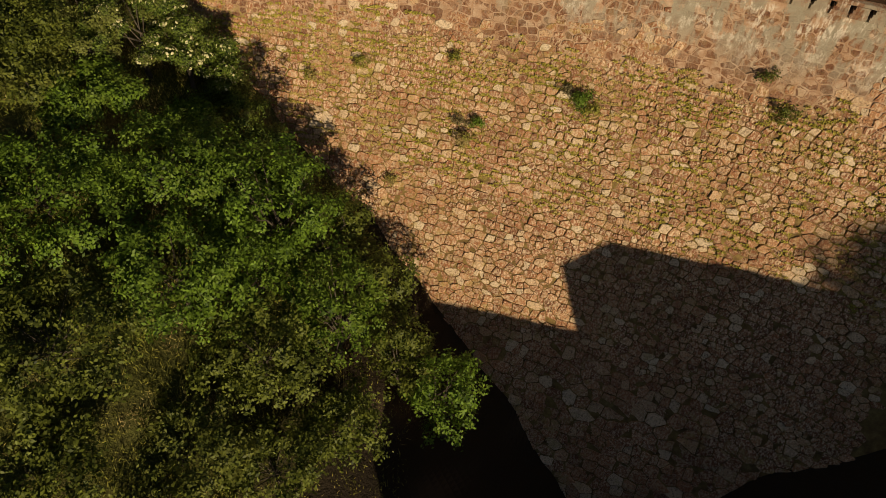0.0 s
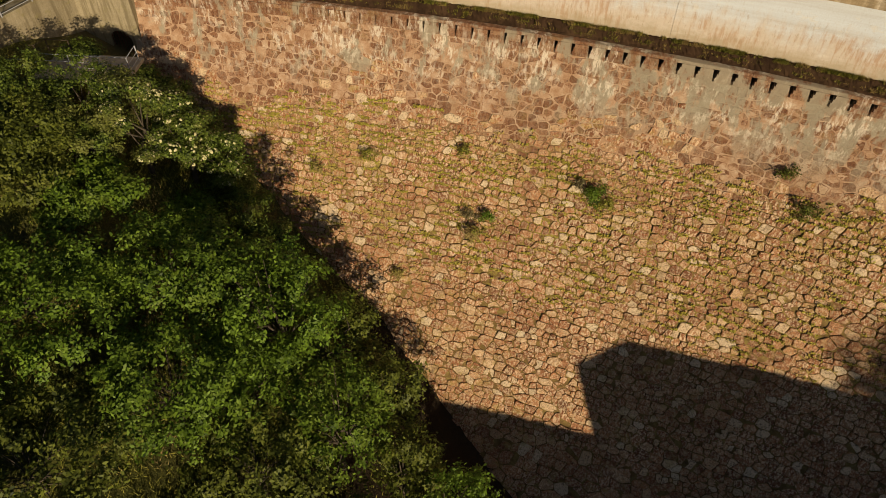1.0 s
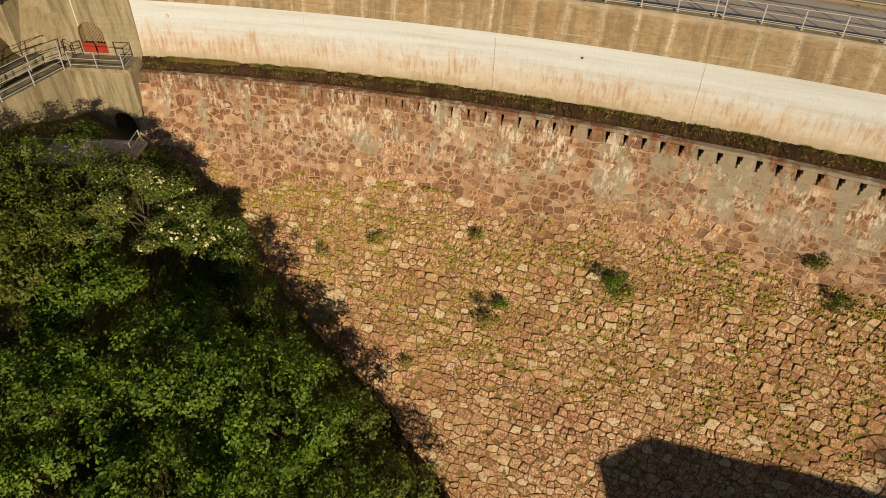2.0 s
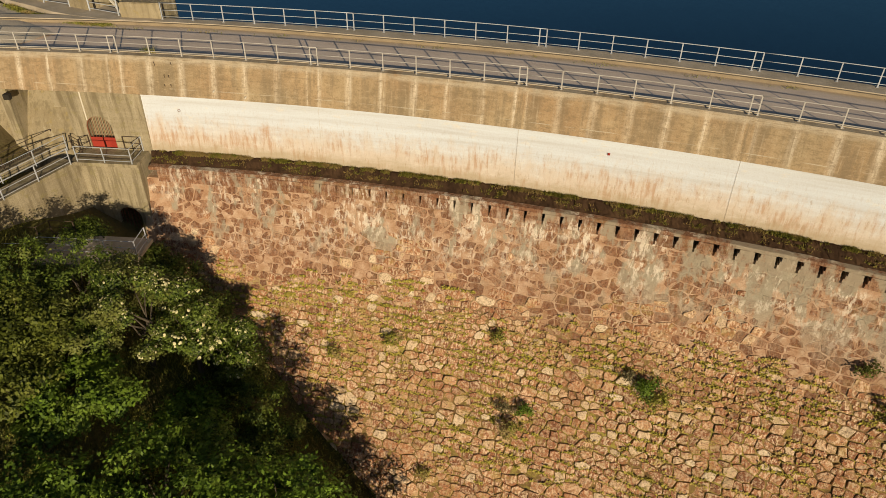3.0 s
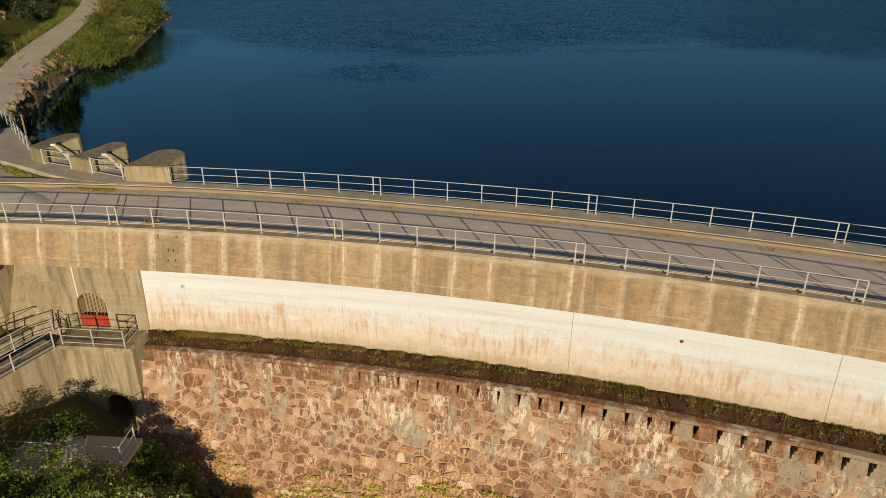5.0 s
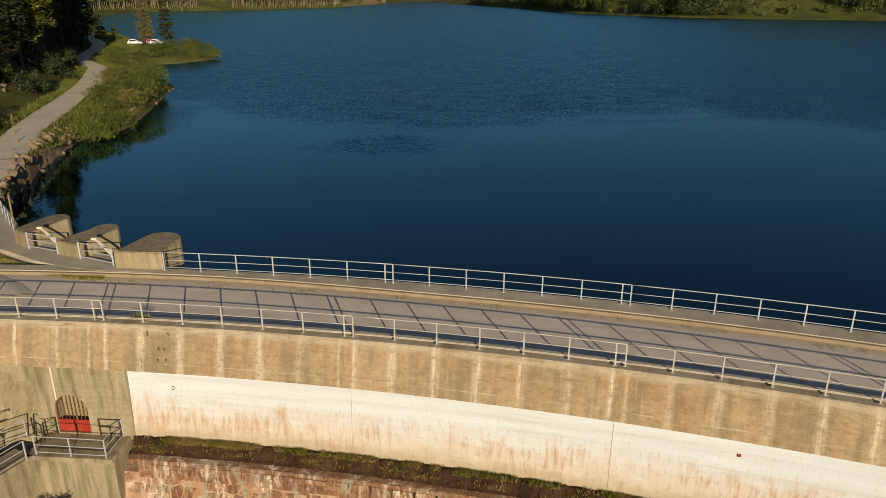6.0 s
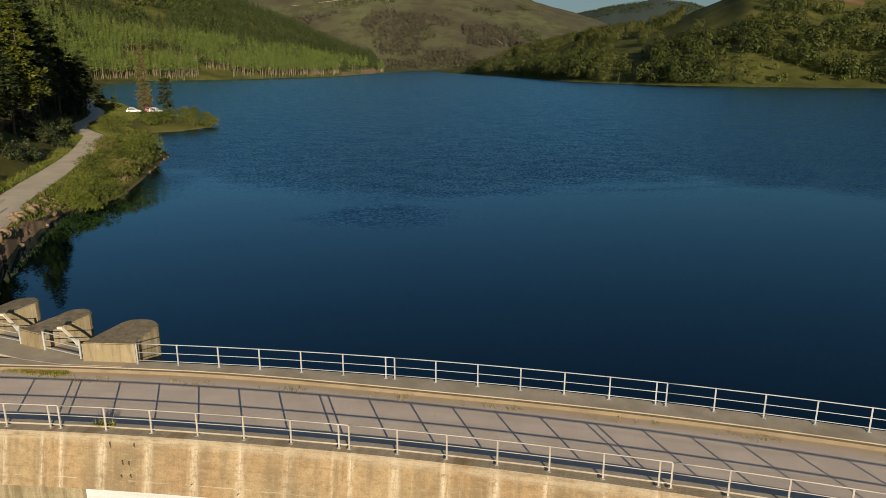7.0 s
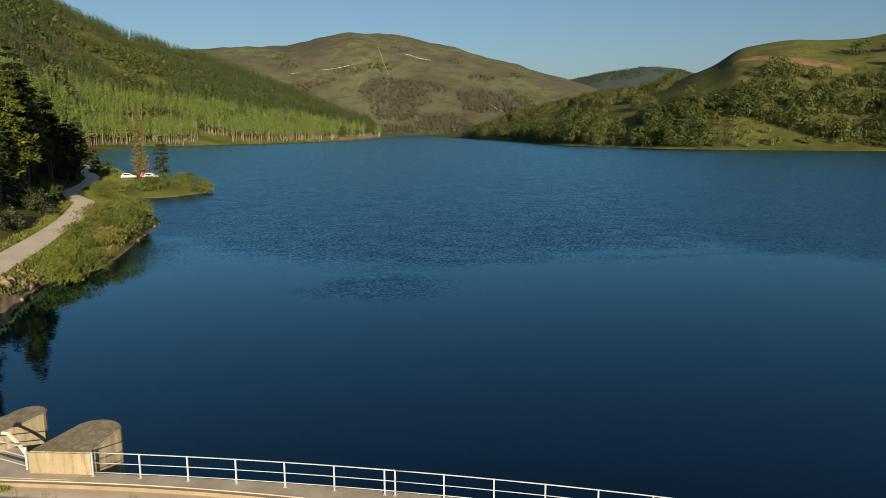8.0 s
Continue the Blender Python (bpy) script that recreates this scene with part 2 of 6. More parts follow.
def make_stone(name, upper):
    m, nt, b = start(name, 0.9, 0.0, 0.2)
    p = place(nt)
    k = piece_random(nt)
    big, mid, fine = fbm(nt, p, 0.18, 4), fbm(nt, p, 2.4, 6, 0.65), fbm(nt, p, 15.0, 6, 0.72)
    if upper:
        c = steps(nt, k, [(0.0, (0.18, 0.075, 0.036)), (0.35, (0.235, 0.103, 0.05)), (0.7, (0.30, 0.14, 0.073)), (1.0, (0.36, 0.20, 0.11))])
    else:
        c = steps(nt, k, [(0.0, (0.21, 0.082, 0.040)), (0.3, (0.36, 0.148, 0.068)), (0.6, (0.45, 0.208, 0.096)), (0.80, (0.52, 0.265, 0.13)), (0.90, (0.62, 0.41, 0.23)), (1.0, (0.78, 0.64, 0.44))])
    c = blend(nt, span(nt, mid, 0.42, 0.68, 0.0, 0.25 if not upper else 0.15), c, (0.52, 0.29, 0.16))
    c = blend(nt, span(nt, fine, 0.46, 0.68, 0.0, 0.75), c, (0.10, 0.048, 0.027))
    c = blend(nt, span(nt, fbm(nt, p, 6.5, 5, 0.7), 0.53, 0.63, 0.0, 0.8), c, (0.10, 0.045, 0.027))
    wash = calc(nt, "MULTIPLY", span(nt, fbm(nt, stretch(nt, p, (3.2, 3.2, 0.8)), 2.2, 7, 0.74), 0.495, 0.565), span(nt, fbm(nt, p, 0.22, 4), 0.34, 0.60, 0.3, 1.0))
    c = blend(nt, calc(nt, "MULTIPLY", wash, 0.8 if not upper else 0.2), c, (0.80, 0.60, 0.40))
    lichen = calc(nt, "MULTIPLY", span(nt, fbm(nt, p, 4.0, 7, 0.75), 0.50, 0.60), span(nt, big, 0.35, 0.6, 0.3, 1.0))
    c = blend(nt, calc(nt, "MULTIPLY", lichen, 0.7 if not upper else 0.22), c, (0.60, 0.455, 0.265) if not upper else (0.50, 0.39, 0.28))
    gold = calc(nt, "MULTIPLY", span(nt, fbm(nt, p, 1.3, 7, 0.7), 0.50, 0.62), span(nt, fbm(nt, p, 0.13, 3), 0.42, 0.58))
    c = blend(nt, calc(nt, "MULTIPLY", gold, 0.55 if not upper else 0.2), c, (0.38, 0.28, 0.09))
    if upper:
        c = smears(nt, p, c, 0.78)
    finish(nt, b, c, relief(nt, calc(nt, "ADD", mid, calc(nt, "MULTIPLY", fine, 0.6)), 0.11))
    return m


def make_joint():
    """Mortar of the wall: pale and sound above, dark with earth and moss below."""
    m, nt, b = start("mossy_mortar", 0.95, 0.0, 0.1)
    p = place(nt)
    z = node(nt, "ShaderNodeSeparateXYZ", {0: p}).outputs[2]
    big, mid, fine = fbm(nt, p, 0.16, 4), fbm(nt, p, 1.6, 6, 0.65), fbm(nt, p, 18.0, 5, 0.7)
    above = steps(nt, mid, [(0.3, (0.36, 0.20, 0.11)), (0.48, (0.47, 0.29, 0.175)), (0.62, (0.56, 0.39, 0.26)), (0.75, (0.66, 0.51, 0.37))])
    above = smears(nt, p, above, 0.95)
    below = steps(nt, mid, [(0.32, (0.11, 0.062, 0.028)), (0.52, (0.21, 0.135, 0.052)), (0.72, (0.33, 0.235, 0.085))])
    c = blend(nt, span(nt, calc(nt, "ADD", z, calc(nt, "MULTIPLY", calc(nt, "SUBTRACT", big, 0.5), 9.0)), -15.0, -12.5), below, above)
    moss = calc(nt, "MULTIPLY", span(nt, fbm(nt, p, 0.35, 6, 0.65), 0.42, 0.56), span(nt, fbm(nt, p, 5.0, 5, 0.7), 0.42, 0.60))
    keep = span(nt, z, -24.5, -19.0, 0.15, 1.0)
    c = blend(nt, calc(nt, "MULTIPLY", calc(nt, "MULTIPLY", moss, keep), span(nt, z, -12.5, -15.0)), c, (0.36, 0.30, 0.062))
    c = blend(nt, span(nt, fine, 0.45, 0.75, 0.0, 0.4), c, (0.07, 0.05, 0.03))
    finish(nt, b, c, relief(nt, calc(nt, "ADD", mid, fine), 0.05))
    return m


def make_road():
    m, nt, b = start("worn_pale_road", 0.9, 0.0, 0.25)
    uv = node(nt, "ShaderNodeUVMap").outputs[0]
    p = place(nt)
    across = node(nt, "ShaderNodeSeparateXYZ", {0: uv}).outputs[1]
    big, fine = fbm(nt, p, 0.5, 5), fbm(nt, p, 26.0, 5, 0.75)
    trail = fbm(nt, stretch(nt, uv, (0.08, 1.5, 1.0)), 1.0, 5)
    c = steps(nt, big, [(0.3, (0.62, 0.51, 0.41)), (0.7, (0.76, 0.63, 0.51))])
    c = blend(nt, span(nt, trail, 0.45, 0.7, 0.0, 0.4), c, (0.52, 0.42, 0.34))
    sand = span(nt, calc(nt, "ADD", across, calc(nt, "MULTIPLY", calc(nt, "SUBTRACT", big, 0.5), 1.2)), 148.1, 148.9, 0.0, 0.9)
    c = blend(nt, sand, c, (0.52, 0.40, 0.25))
    c = blend(nt, span(nt, fine, 0.45, 0.8, 0.0, 0.45), c, (0.28, 0.23, 0.195))
    finish(nt, b, c, relief(nt, fine, 0.008))
    return m


def make_water():
    """Deep lake water: a dark blue body under a reflection that Fresnel drives, rippled in patches."""
    m = bpy.data.materials.new("lake_water")
    m.use_nodes = True
    nt = m.node_tree
    nt.nodes.remove(nt.nodes["Principled BSDF"])
    p = place(nt)
    xyz = node(nt, "ShaderNodeSeparateXYZ", {0: p})
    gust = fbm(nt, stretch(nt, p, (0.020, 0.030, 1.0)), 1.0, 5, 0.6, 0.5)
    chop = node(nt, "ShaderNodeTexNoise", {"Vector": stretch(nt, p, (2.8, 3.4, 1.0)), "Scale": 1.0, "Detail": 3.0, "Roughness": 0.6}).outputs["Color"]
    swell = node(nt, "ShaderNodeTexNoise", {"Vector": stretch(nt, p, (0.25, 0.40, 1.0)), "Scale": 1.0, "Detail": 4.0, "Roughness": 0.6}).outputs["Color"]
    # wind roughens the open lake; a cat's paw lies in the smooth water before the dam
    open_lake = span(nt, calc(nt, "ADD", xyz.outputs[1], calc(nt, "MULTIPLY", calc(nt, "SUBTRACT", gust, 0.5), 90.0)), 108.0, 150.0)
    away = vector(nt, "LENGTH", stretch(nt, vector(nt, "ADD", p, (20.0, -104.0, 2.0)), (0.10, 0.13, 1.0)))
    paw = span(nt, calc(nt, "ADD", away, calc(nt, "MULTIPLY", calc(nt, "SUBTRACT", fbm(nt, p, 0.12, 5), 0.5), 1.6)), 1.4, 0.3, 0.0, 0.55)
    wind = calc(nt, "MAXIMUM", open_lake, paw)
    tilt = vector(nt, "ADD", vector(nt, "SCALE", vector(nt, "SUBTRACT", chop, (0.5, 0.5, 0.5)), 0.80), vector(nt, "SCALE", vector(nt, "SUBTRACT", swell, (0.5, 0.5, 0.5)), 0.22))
    # normals lean to the dam by a set amount, so ripples mirror higher sky
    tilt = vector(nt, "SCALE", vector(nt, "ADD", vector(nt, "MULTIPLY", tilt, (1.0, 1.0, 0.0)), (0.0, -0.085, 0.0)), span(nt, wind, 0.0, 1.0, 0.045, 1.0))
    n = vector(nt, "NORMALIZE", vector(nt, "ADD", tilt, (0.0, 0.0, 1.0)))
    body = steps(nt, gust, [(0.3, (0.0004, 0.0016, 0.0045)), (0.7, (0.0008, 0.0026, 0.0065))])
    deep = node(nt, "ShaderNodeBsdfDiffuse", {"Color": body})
    # reflection tinted blue; IOR rises with wind to brighten the open lake's sheen
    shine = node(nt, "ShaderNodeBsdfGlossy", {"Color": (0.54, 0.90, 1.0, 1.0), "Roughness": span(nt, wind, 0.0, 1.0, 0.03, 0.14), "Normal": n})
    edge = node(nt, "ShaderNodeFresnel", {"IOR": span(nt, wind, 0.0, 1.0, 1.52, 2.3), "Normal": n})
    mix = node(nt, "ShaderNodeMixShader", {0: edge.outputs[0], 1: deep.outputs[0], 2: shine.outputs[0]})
    nt.links.new(mix.outputs[0], nt.nodes["Material Output"].inputs[0])
    return m


def make_leaf(name, dark, light, dry=(0.20, 0.17, 0.05), dry_part=0.1, shine=0.25, speckle=0.6, grain=0.5):
    m = bpy.data.materials.new(name)
    m.use_nodes = True
    nt = m.node_tree
    b = nt.nodes["Principled BSDF"]
    b.inputs["Roughness"].default_value, b.inputs["Specular IOR Level"].default_value = 0.6, shine
    k = node(nt, "ShaderNodeNewGeometry").outputs["Random Per Island"]
    o = node(nt, "ShaderNodeObjectInfo").outputs["Random"]
    p = place(nt)
    patch = fbm(nt, p, grain, 4)
    f = calc(nt, "ADD", calc(nt, "MULTIPLY", k, speckle), calc(nt, "MULTIPLY", patch, 1.2 - speckle))
    c = steps(nt, f, [(0.25, dark), (0.85, light)])
    c = blend(nt, calc(nt, "MULTIPLY", span(nt, calc(nt, "ADD", patch, calc(nt, "MULTIPLY", o, 0.2)), 0.62, 0.75), min(1.0, dry_part * 4)), c, dry)
    nt.links.new(c, b.inputs["Base Color"])
    thin = node(nt, "ShaderNodeBsdfTranslucent", {"Color": c})
    mix = node(nt, "ShaderNodeMixShader", {0: 0.10, 1: b.outputs[0], 2: thin.outputs[0]})
    nt.links.new(mix.outputs[0], nt.nodes["Material Output"].inputs[0])
    return m


def make_ground():
    m, nt, b = start("hill_ground", 0.95, 0.0, 0.1)
    p = place(nt)
    xyz = node(nt, "ShaderNodeSeparateXYZ", {0: p})
    far = span(nt, xyz.outputs[1], 1500.0, 2100.0)
    steep = node(nt, "ShaderNodeSeparateXYZ", {0: node(nt, "ShaderNodeNewGeometry").outputs["True Normal"]}).outputs[2]
    huge, big, mid, fine = fbm(nt, p, 0.0035, 6, 0.6), fbm(nt, p, 0.02, 6, 0.6), fbm(nt, p, 0.3, 6, 0.65), fbm(nt, p, 4.0, 6, 0.7)
    near = steps(nt, big, [(0.3, (0.065, 0.075, 0.017)), (0.5, (0.115, 0.120, 0.027)), (0.7, (0.17, 0.165, 0.040))])
    near = blend(nt, span(nt, mid, 0.5, 0.7, 0.0, 0.6), near, (0.13, 0.105, 0.04))
    heath = steps(nt, huge, [(0.32, (0.080, 0.072, 0.048)), (0.46, (0.105, 0.098, 0.058)), (0.56, (0.115, 0.122, 0.058)), (0.70, (0.16, 0.17, 0.070))])
    heath = blend(nt, span(nt, big, 0.45, 0.60, 0.0, 0.65), heath, (0.068, 0.060, 0.038))
    near = blend(nt, span(nt, fbm(nt, p, 0.075, 6, 0.68), 0.48, 0.60, 0.0, 0.55), near, (0.055, 0.052, 0.018))
    # the farthest hills turn bluer: distance haze put into the ground colour
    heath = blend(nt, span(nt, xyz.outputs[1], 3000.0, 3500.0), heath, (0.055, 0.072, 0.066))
    c = blend(nt, far, near, heath)
    c = blend(nt, span(nt, fine, 0.4, 0.7, 0.0, 0.35), c, (0.04, 0.045, 0.016))
    # soil darkened low in the valley, its shade painted into the colour
    valley_shade = calc(nt, "MULTIPLY", span(nt, xyz.outputs[2], -20.0, -26.0), span(nt, xyz.outputs[1], 60.0, 40.0))
    c = blend(nt, valley_shade, c, (0.035, 0.026, 0.016))
    shore = span(nt, calc(nt, "ADD", xyz.outputs[2], calc(nt, "MULTIPLY", mid, 1.2)), -1.0, -1.75)
    below = span(nt, xyz.outputs[1], 40.0, 60.0)
    c = blend(nt, calc(nt, "MULTIPLY", shore, below), c, (0.24, 0.16, 0.09))
    c = blend(nt, calc(nt, "MULTIPLY", span(nt, steep, 0.80, 0.62), span(nt, far, 0.0, 1.0, 1.0, 0.0)), c, (0.20, 0.14, 0.09))
    finish(nt, b, c, relief(nt, calc(nt, "ADD", mid, fine), 0.25))
    return m


M_PARAPET, M_LIME, M_ROAD, M_WATER, M_GROUND, M_JOINT = make_parapet_concrete(), make_limewash(), make_road(), make_water(), make_ground(), make_joint()
M_STONE, M_STONE_TOP = make_stone("red_rubble_stone", False), make_stone("mortared_red_stone", True)
M_GREY = make_stained_concrete()
M_RAIL_NEAR = plain("dull_galvanised_rail", (0.42, 0.39, 0.345), (0.60, 0.565, 0.505), 6.0, 0.6, 0.001, 0.1, 0.4)
M_PIER = make_pier_concrete()
M_PAVE = plain("pavement_concrete", (0.40, 0.335, 0.24), (0.57, 0.485, 0.365), 3.5, 0.92, 0.012)
M_KERB = plain("sandy_kerb", (0.25, 0.195, 0.125), (0.35, 0.275, 0.175), 4.0, 0.92, 0.012)
M_RAIL = plain("galvanised_rail", (0.42, 0.44, 0.46), (0.56, 0.58, 0.60), 6.0, 0.5, 0.001, 0.2, 0.5)
M_RAIL_DARK = plain("rusted_rail", (0.07, 0.05, 0.035), (0.12, 0.085, 0.055), 6.0, 0.7, 0.002, 0.2)
M_RED = plain("red_paint", (0.27, 0.025, 0.016), (0.38, 0.045, 0.025), 5.0, 0.55, 0.001)
M_RUST = plain("rusty_bars", (0.16, 0.06, 0.03), (0.26, 0.10, 0.05), 8.0, 0.8, 0.002)
# near-black: own colour of the floodlight, painted shade in the gallery and slot
M_DARK = plain("black_and_shade", (0.02, 0.017, 0.013), (0.035, 0.03, 0.022), 2.0, 0.95, 0.004)
M_SOIL = plain("red_brown_soil", (0.035, 0.020, 0.012), (0.095, 0.055, 0.03), 5.0, 0.98, 0.05, 0.0, 0.05)
M_GRAVEL = plain("pale_gravel", (0.50, 0.42, 0.30), (0.66, 0.57, 0.42), 2.0, 0.95, 0.02)
M_TRACK = plain("cream_track_gravel", (0.60, 0.50, 0.36), (0.78, 0.67, 0.50), 1.2, 0.95, 0.02)
M_ROCK = plain("bank_rock", (0.15, 0.10, 0.062), (0.36, 0.26, 0.165), 2.2, 0.95, 0.06)
M_EARTH = plain("bare_earth", (0.15, 0.09, 0.05), (0.27, 0.175, 0.10), 0.5, 0.98, 0.05, 0.0, 0.05)
M_TRUNK = plain("pale_larch_bark", (0.13, 0.105, 0.068), (0.27, 0.22, 0.15), 2.0, 0.95, 0.01)
M_BARK = plain("grey_bark", (0.055, 0.043, 0.030), (0.13, 0.105, 0.072), 8.0, 0.95, 0.02)
M_WOOD = plain("weathered_post_wood", (0.20, 0.14, 0.08), (0.30, 0.22, 0.13), 9.0, 0.9, 0.01)
M_CREAM = plain("cream_paint", (0.62, 0.56, 0.44), (0.74, 0.68, 0.55), 6.0, 0.6, 0.002)
M_CAR = plain("white_car_paint", (0.76, 0.76, 0.76), (0.82, 0.82, 0.81), 2.0, 0.25, 0.0, 0.0, 0.6)
M_CAR_RED = plain("red_car_paint", (0.30, 0.02, 0.03), (0.38, 0.03, 0.04), 2.0, 0.25, 0.0, 0.0, 0.6)
M_GLASS = plain("dark_car_glass", (0.015, 0.017, 0.02), (0.02, 0.024, 0.03), 2.0, 0.08, 0.0, 0.0, 0.8)
M_TYRE = plain("tyre_rubber", (0.015, 0.015, 0.015), (0.03, 0.03, 0.03), 6.0, 0.9, 0.002)
M_FLOWER = plain("cream_blossom", (0.60, 0.55, 0.26), (0.76, 0.71, 0.40), 9.0, 0.8, 0.0)
L_BROAD = make_leaf("broad_leaf", (0.010, 0.024, 0.003), (0.165, 0.265, 0.022), (0.16, 0.17, 0.03), 0.06, 0.25, 0.4, 0.9)
L_OLIVE = make_leaf("olive_leaf", (0.012, 0.020, 0.004), (0.165, 0.190, 0.024), (0.17, 0.15, 0.04), 0.06, 0.25, 0.4, 0.9)
L_ELDER = make_leaf("elder_leaf", (0.016, 0.030, 0.005), (0.14, 0.19, 0.024))
L_GRASS = make_leaf("grass_blade", (0.08, 0.09, 0.014), (0.33, 0.31, 0.05), (0.32, 0.24, 0.09), 0.25)
L_LEDGE = make_leaf("ledge_grass_blade", (0.05, 0.055, 0.010), (0.24, 0.215, 0.038), (0.24, 0.17, 0.06), 0.35, 0.1, 0.4, 1.2)
L_PINE = make_leaf("pine_needle", (0.014, 0.022, 0.008), (0.050, 0.070, 0.020), (0.055, 0.050, 0.024), 0.15)
L_LARCH = make_leaf("larch_needle", (0.030, 0.052, 0.012), (0.165, 0.215, 0.040), (0.19, 0.19, 0.05), 0.1, 0.25, 0.2, 0.12)
L_DRY = make_leaf("dry_needle", (0.11, 0.092, 0.040), (0.22, 0.185, 0.085), (0.15, 0.11, 0.055), 0.2)
L_LARCH_DRY = make_leaf("thin_larch_needle", (0.115, 0.105, 0.042), (0.24, 0.21, 0.088), (0.14, 0.11, 0.05), 0.1, 0.1, 0.3, 0.4)
L_BARE = make_leaf("bare_wood", (0.048, 0.040, 0.028), (0.090, 0.077, 0.054), (0.09, 0.08, 0.05), 0.1)
L_MEADOW = make_leaf("meadow_grass", (0.045, 0.062, 0.010), (0.165, 0.190, 0.032), (0.18, 0.14, 0.055), 0.15, 0.1, 0.25, 0.3)
L_WOOD = make_leaf("far_broadleaf", (0.012, 0.020, 0.006), (0.088, 0.104, 0.022), (0.12, 0.11, 0.03), 0.12, 0.2, 0.15, 0.10)
L_PLANTATION = make_leaf("plantation_needle", (0.010, 0.019, 0.007), (0.060, 0.085, 0.022), (0.065, 0.065, 0.024), 0.1, 0.2, 0.2, 0.10)
L_MOSS = make_leaf("sunlit_moss", (0.20, 0.175, 0.030), (0.50, 0.43, 0.080), (0.46, 0.34, 0.12), 0.3, 0.1, 0.3, 0.4)
L_SCRUB = make_leaf("bank_scrub", (0.020, 0.032, 0.007), (0.128, 0.150, 0.028), (0.15, 0.13, 0.045), 0.12, 0.15, 0.3, 0.35)

# ---- mesh helpers ----
import functools

CX, CY = -29.67, -92.70           # centre of the dam's curve


def arc(r, deg, z=0.0):
    return Vector((CX + r * math.sin(radians(deg)), CY + r * math.cos(radians(deg)), z))


def mesh_object(name, verts, faces, material, parent=None, label="", smooth=False, uvs=None):
    me = bpy.data.meshes.new(name)
    me.from_pydata(verts, [], faces)
    if uvs is not None:
        layer = me.uv_layers.new(name="UVMap")
        index = np.empty(len(me.loops), dtype=np.int32)
        me.loops.foreach_get("vertex_index", index)
        layer.data.foreach_set("uv", np.asarray(uvs, dtype=np.float32)[index].ravel())
    if smooth:
        me.polygons.foreach_set("use_smooth", [True] * len(me.polygons))
    me.materials.append(material)
    ob = new(name, me)
    if parent:
        ob.parent = parent
        ob.matrix_parent_inverse = whole(parent).inverted()
    return tagged(ob, label)


def part(name, bm, material, parent=None, label="", smooth=False):
    """Links a bmesh, given in world places, as one mesh object under a thing or a part."""
    bmesh.ops.recalc_face_normals(bm, faces=bm.faces[:])
    me = bpy.data.meshes.new(name)
    bm.to_mesh(me)
    bm.free()
    if smooth:
        me.polygons.foreach_set("use_smooth", [True] * len(me.polygons))
    me.materials.append(material)
    ob = new(name, me)
    if parent:
        ob.parent = parent
        ob.matrix_parent_inverse = whole(parent).inverted()
    return tagged(ob, label)


def whole(ob):
    m = ob.matrix_basis.copy()
    while ob.parent:
        m = ob.parent.matrix_basis @ ob.matrix_parent_inverse @ m
        ob = ob.parent
    return m


def thing(name, at, label, category, group="", kind=""):
    ob = new(name)
    ob.matrix_basis = Matrix.Translation(at)
    return tagged(ob, label, category, group, kind)


def box(bm, lo, hi, m=None, bevel=0.0):
    lo, hi = Vector(lo), Vector(hi)
    got = bmesh.ops.create_cube(bm, size=1.0, matrix=Matrix.Translation((lo + hi) / 2) @ Matrix.Diagonal((*(hi - lo), 1)))
    verts = got["verts"]
    if bevel:
        edges = list({e for v in verts for e in v.link_edges})
        out = bmesh.ops.bevel(bm, geom=edges, offset=bevel, segments=2, profile=0.6, affect="EDGES")
        verts = list({v for f in out["faces"] for v in f.verts} | {v for v in verts if v.is_valid})
    if m is not None:
        bmesh.ops.transform(bm, matrix=m, verts=verts)
    return verts


def beam(bm, a, b, w, h=None, up=(0, 0, 1)):
    """A square bar from a to b."""
    a, b = Vector(a), Vector(b)
    h = h or w
    d = (b - a).normalized()
    side = d.cross(Vector(up))
    side = side.normalized() if side.length > 1e-4 else Vector((1, 0, 0))
    top = side.cross(d).normalized()
    ring = [(-1, -1), (1, -1), (1, 1), (-1, 1)]
    va = [bm.verts.new(a + side * i * w / 2 + top * j * h / 2) for i, j in ring]
    vb = [bm.verts.new(b + side * i * w / 2 + top * j * h / 2) for i, j in ring]
    bm.faces.new(va[::-1]), bm.faces.new(vb)
    for k in range(4):
        bm.faces.new((va[k], va[(k + 1) % 4], vb[(k + 1) % 4], vb[k]))


def tube(bm, points, radii, sides=6):
    """A tapered tube along points."""
    rings = []
    for i, p in enumerate(points):
        p = Vector(p)
        d = (Vector(points[min(i + 1, len(points) - 1)]) - Vector(points[max(i - 1, 0)])).normalized()
        a = d.orthogonal().normalized()
        b = d.cross(a)
        rings.append([bm.verts.new(p + (a * math.cos(t) + b * math.sin(t)) * radii[i]) for t in (2 * math.pi * k / sides for k in range(sides))])
    for r0, r1 in zip(rings, rings[1:]):
        for k in range(sides):
            bm.faces.new((r0[k], r0[(k + 1) % sides], r1[(k + 1) % sides], r1[k]))
    bm.faces.new(rings[0][::-1]), bm.faces.new(rings[-1])


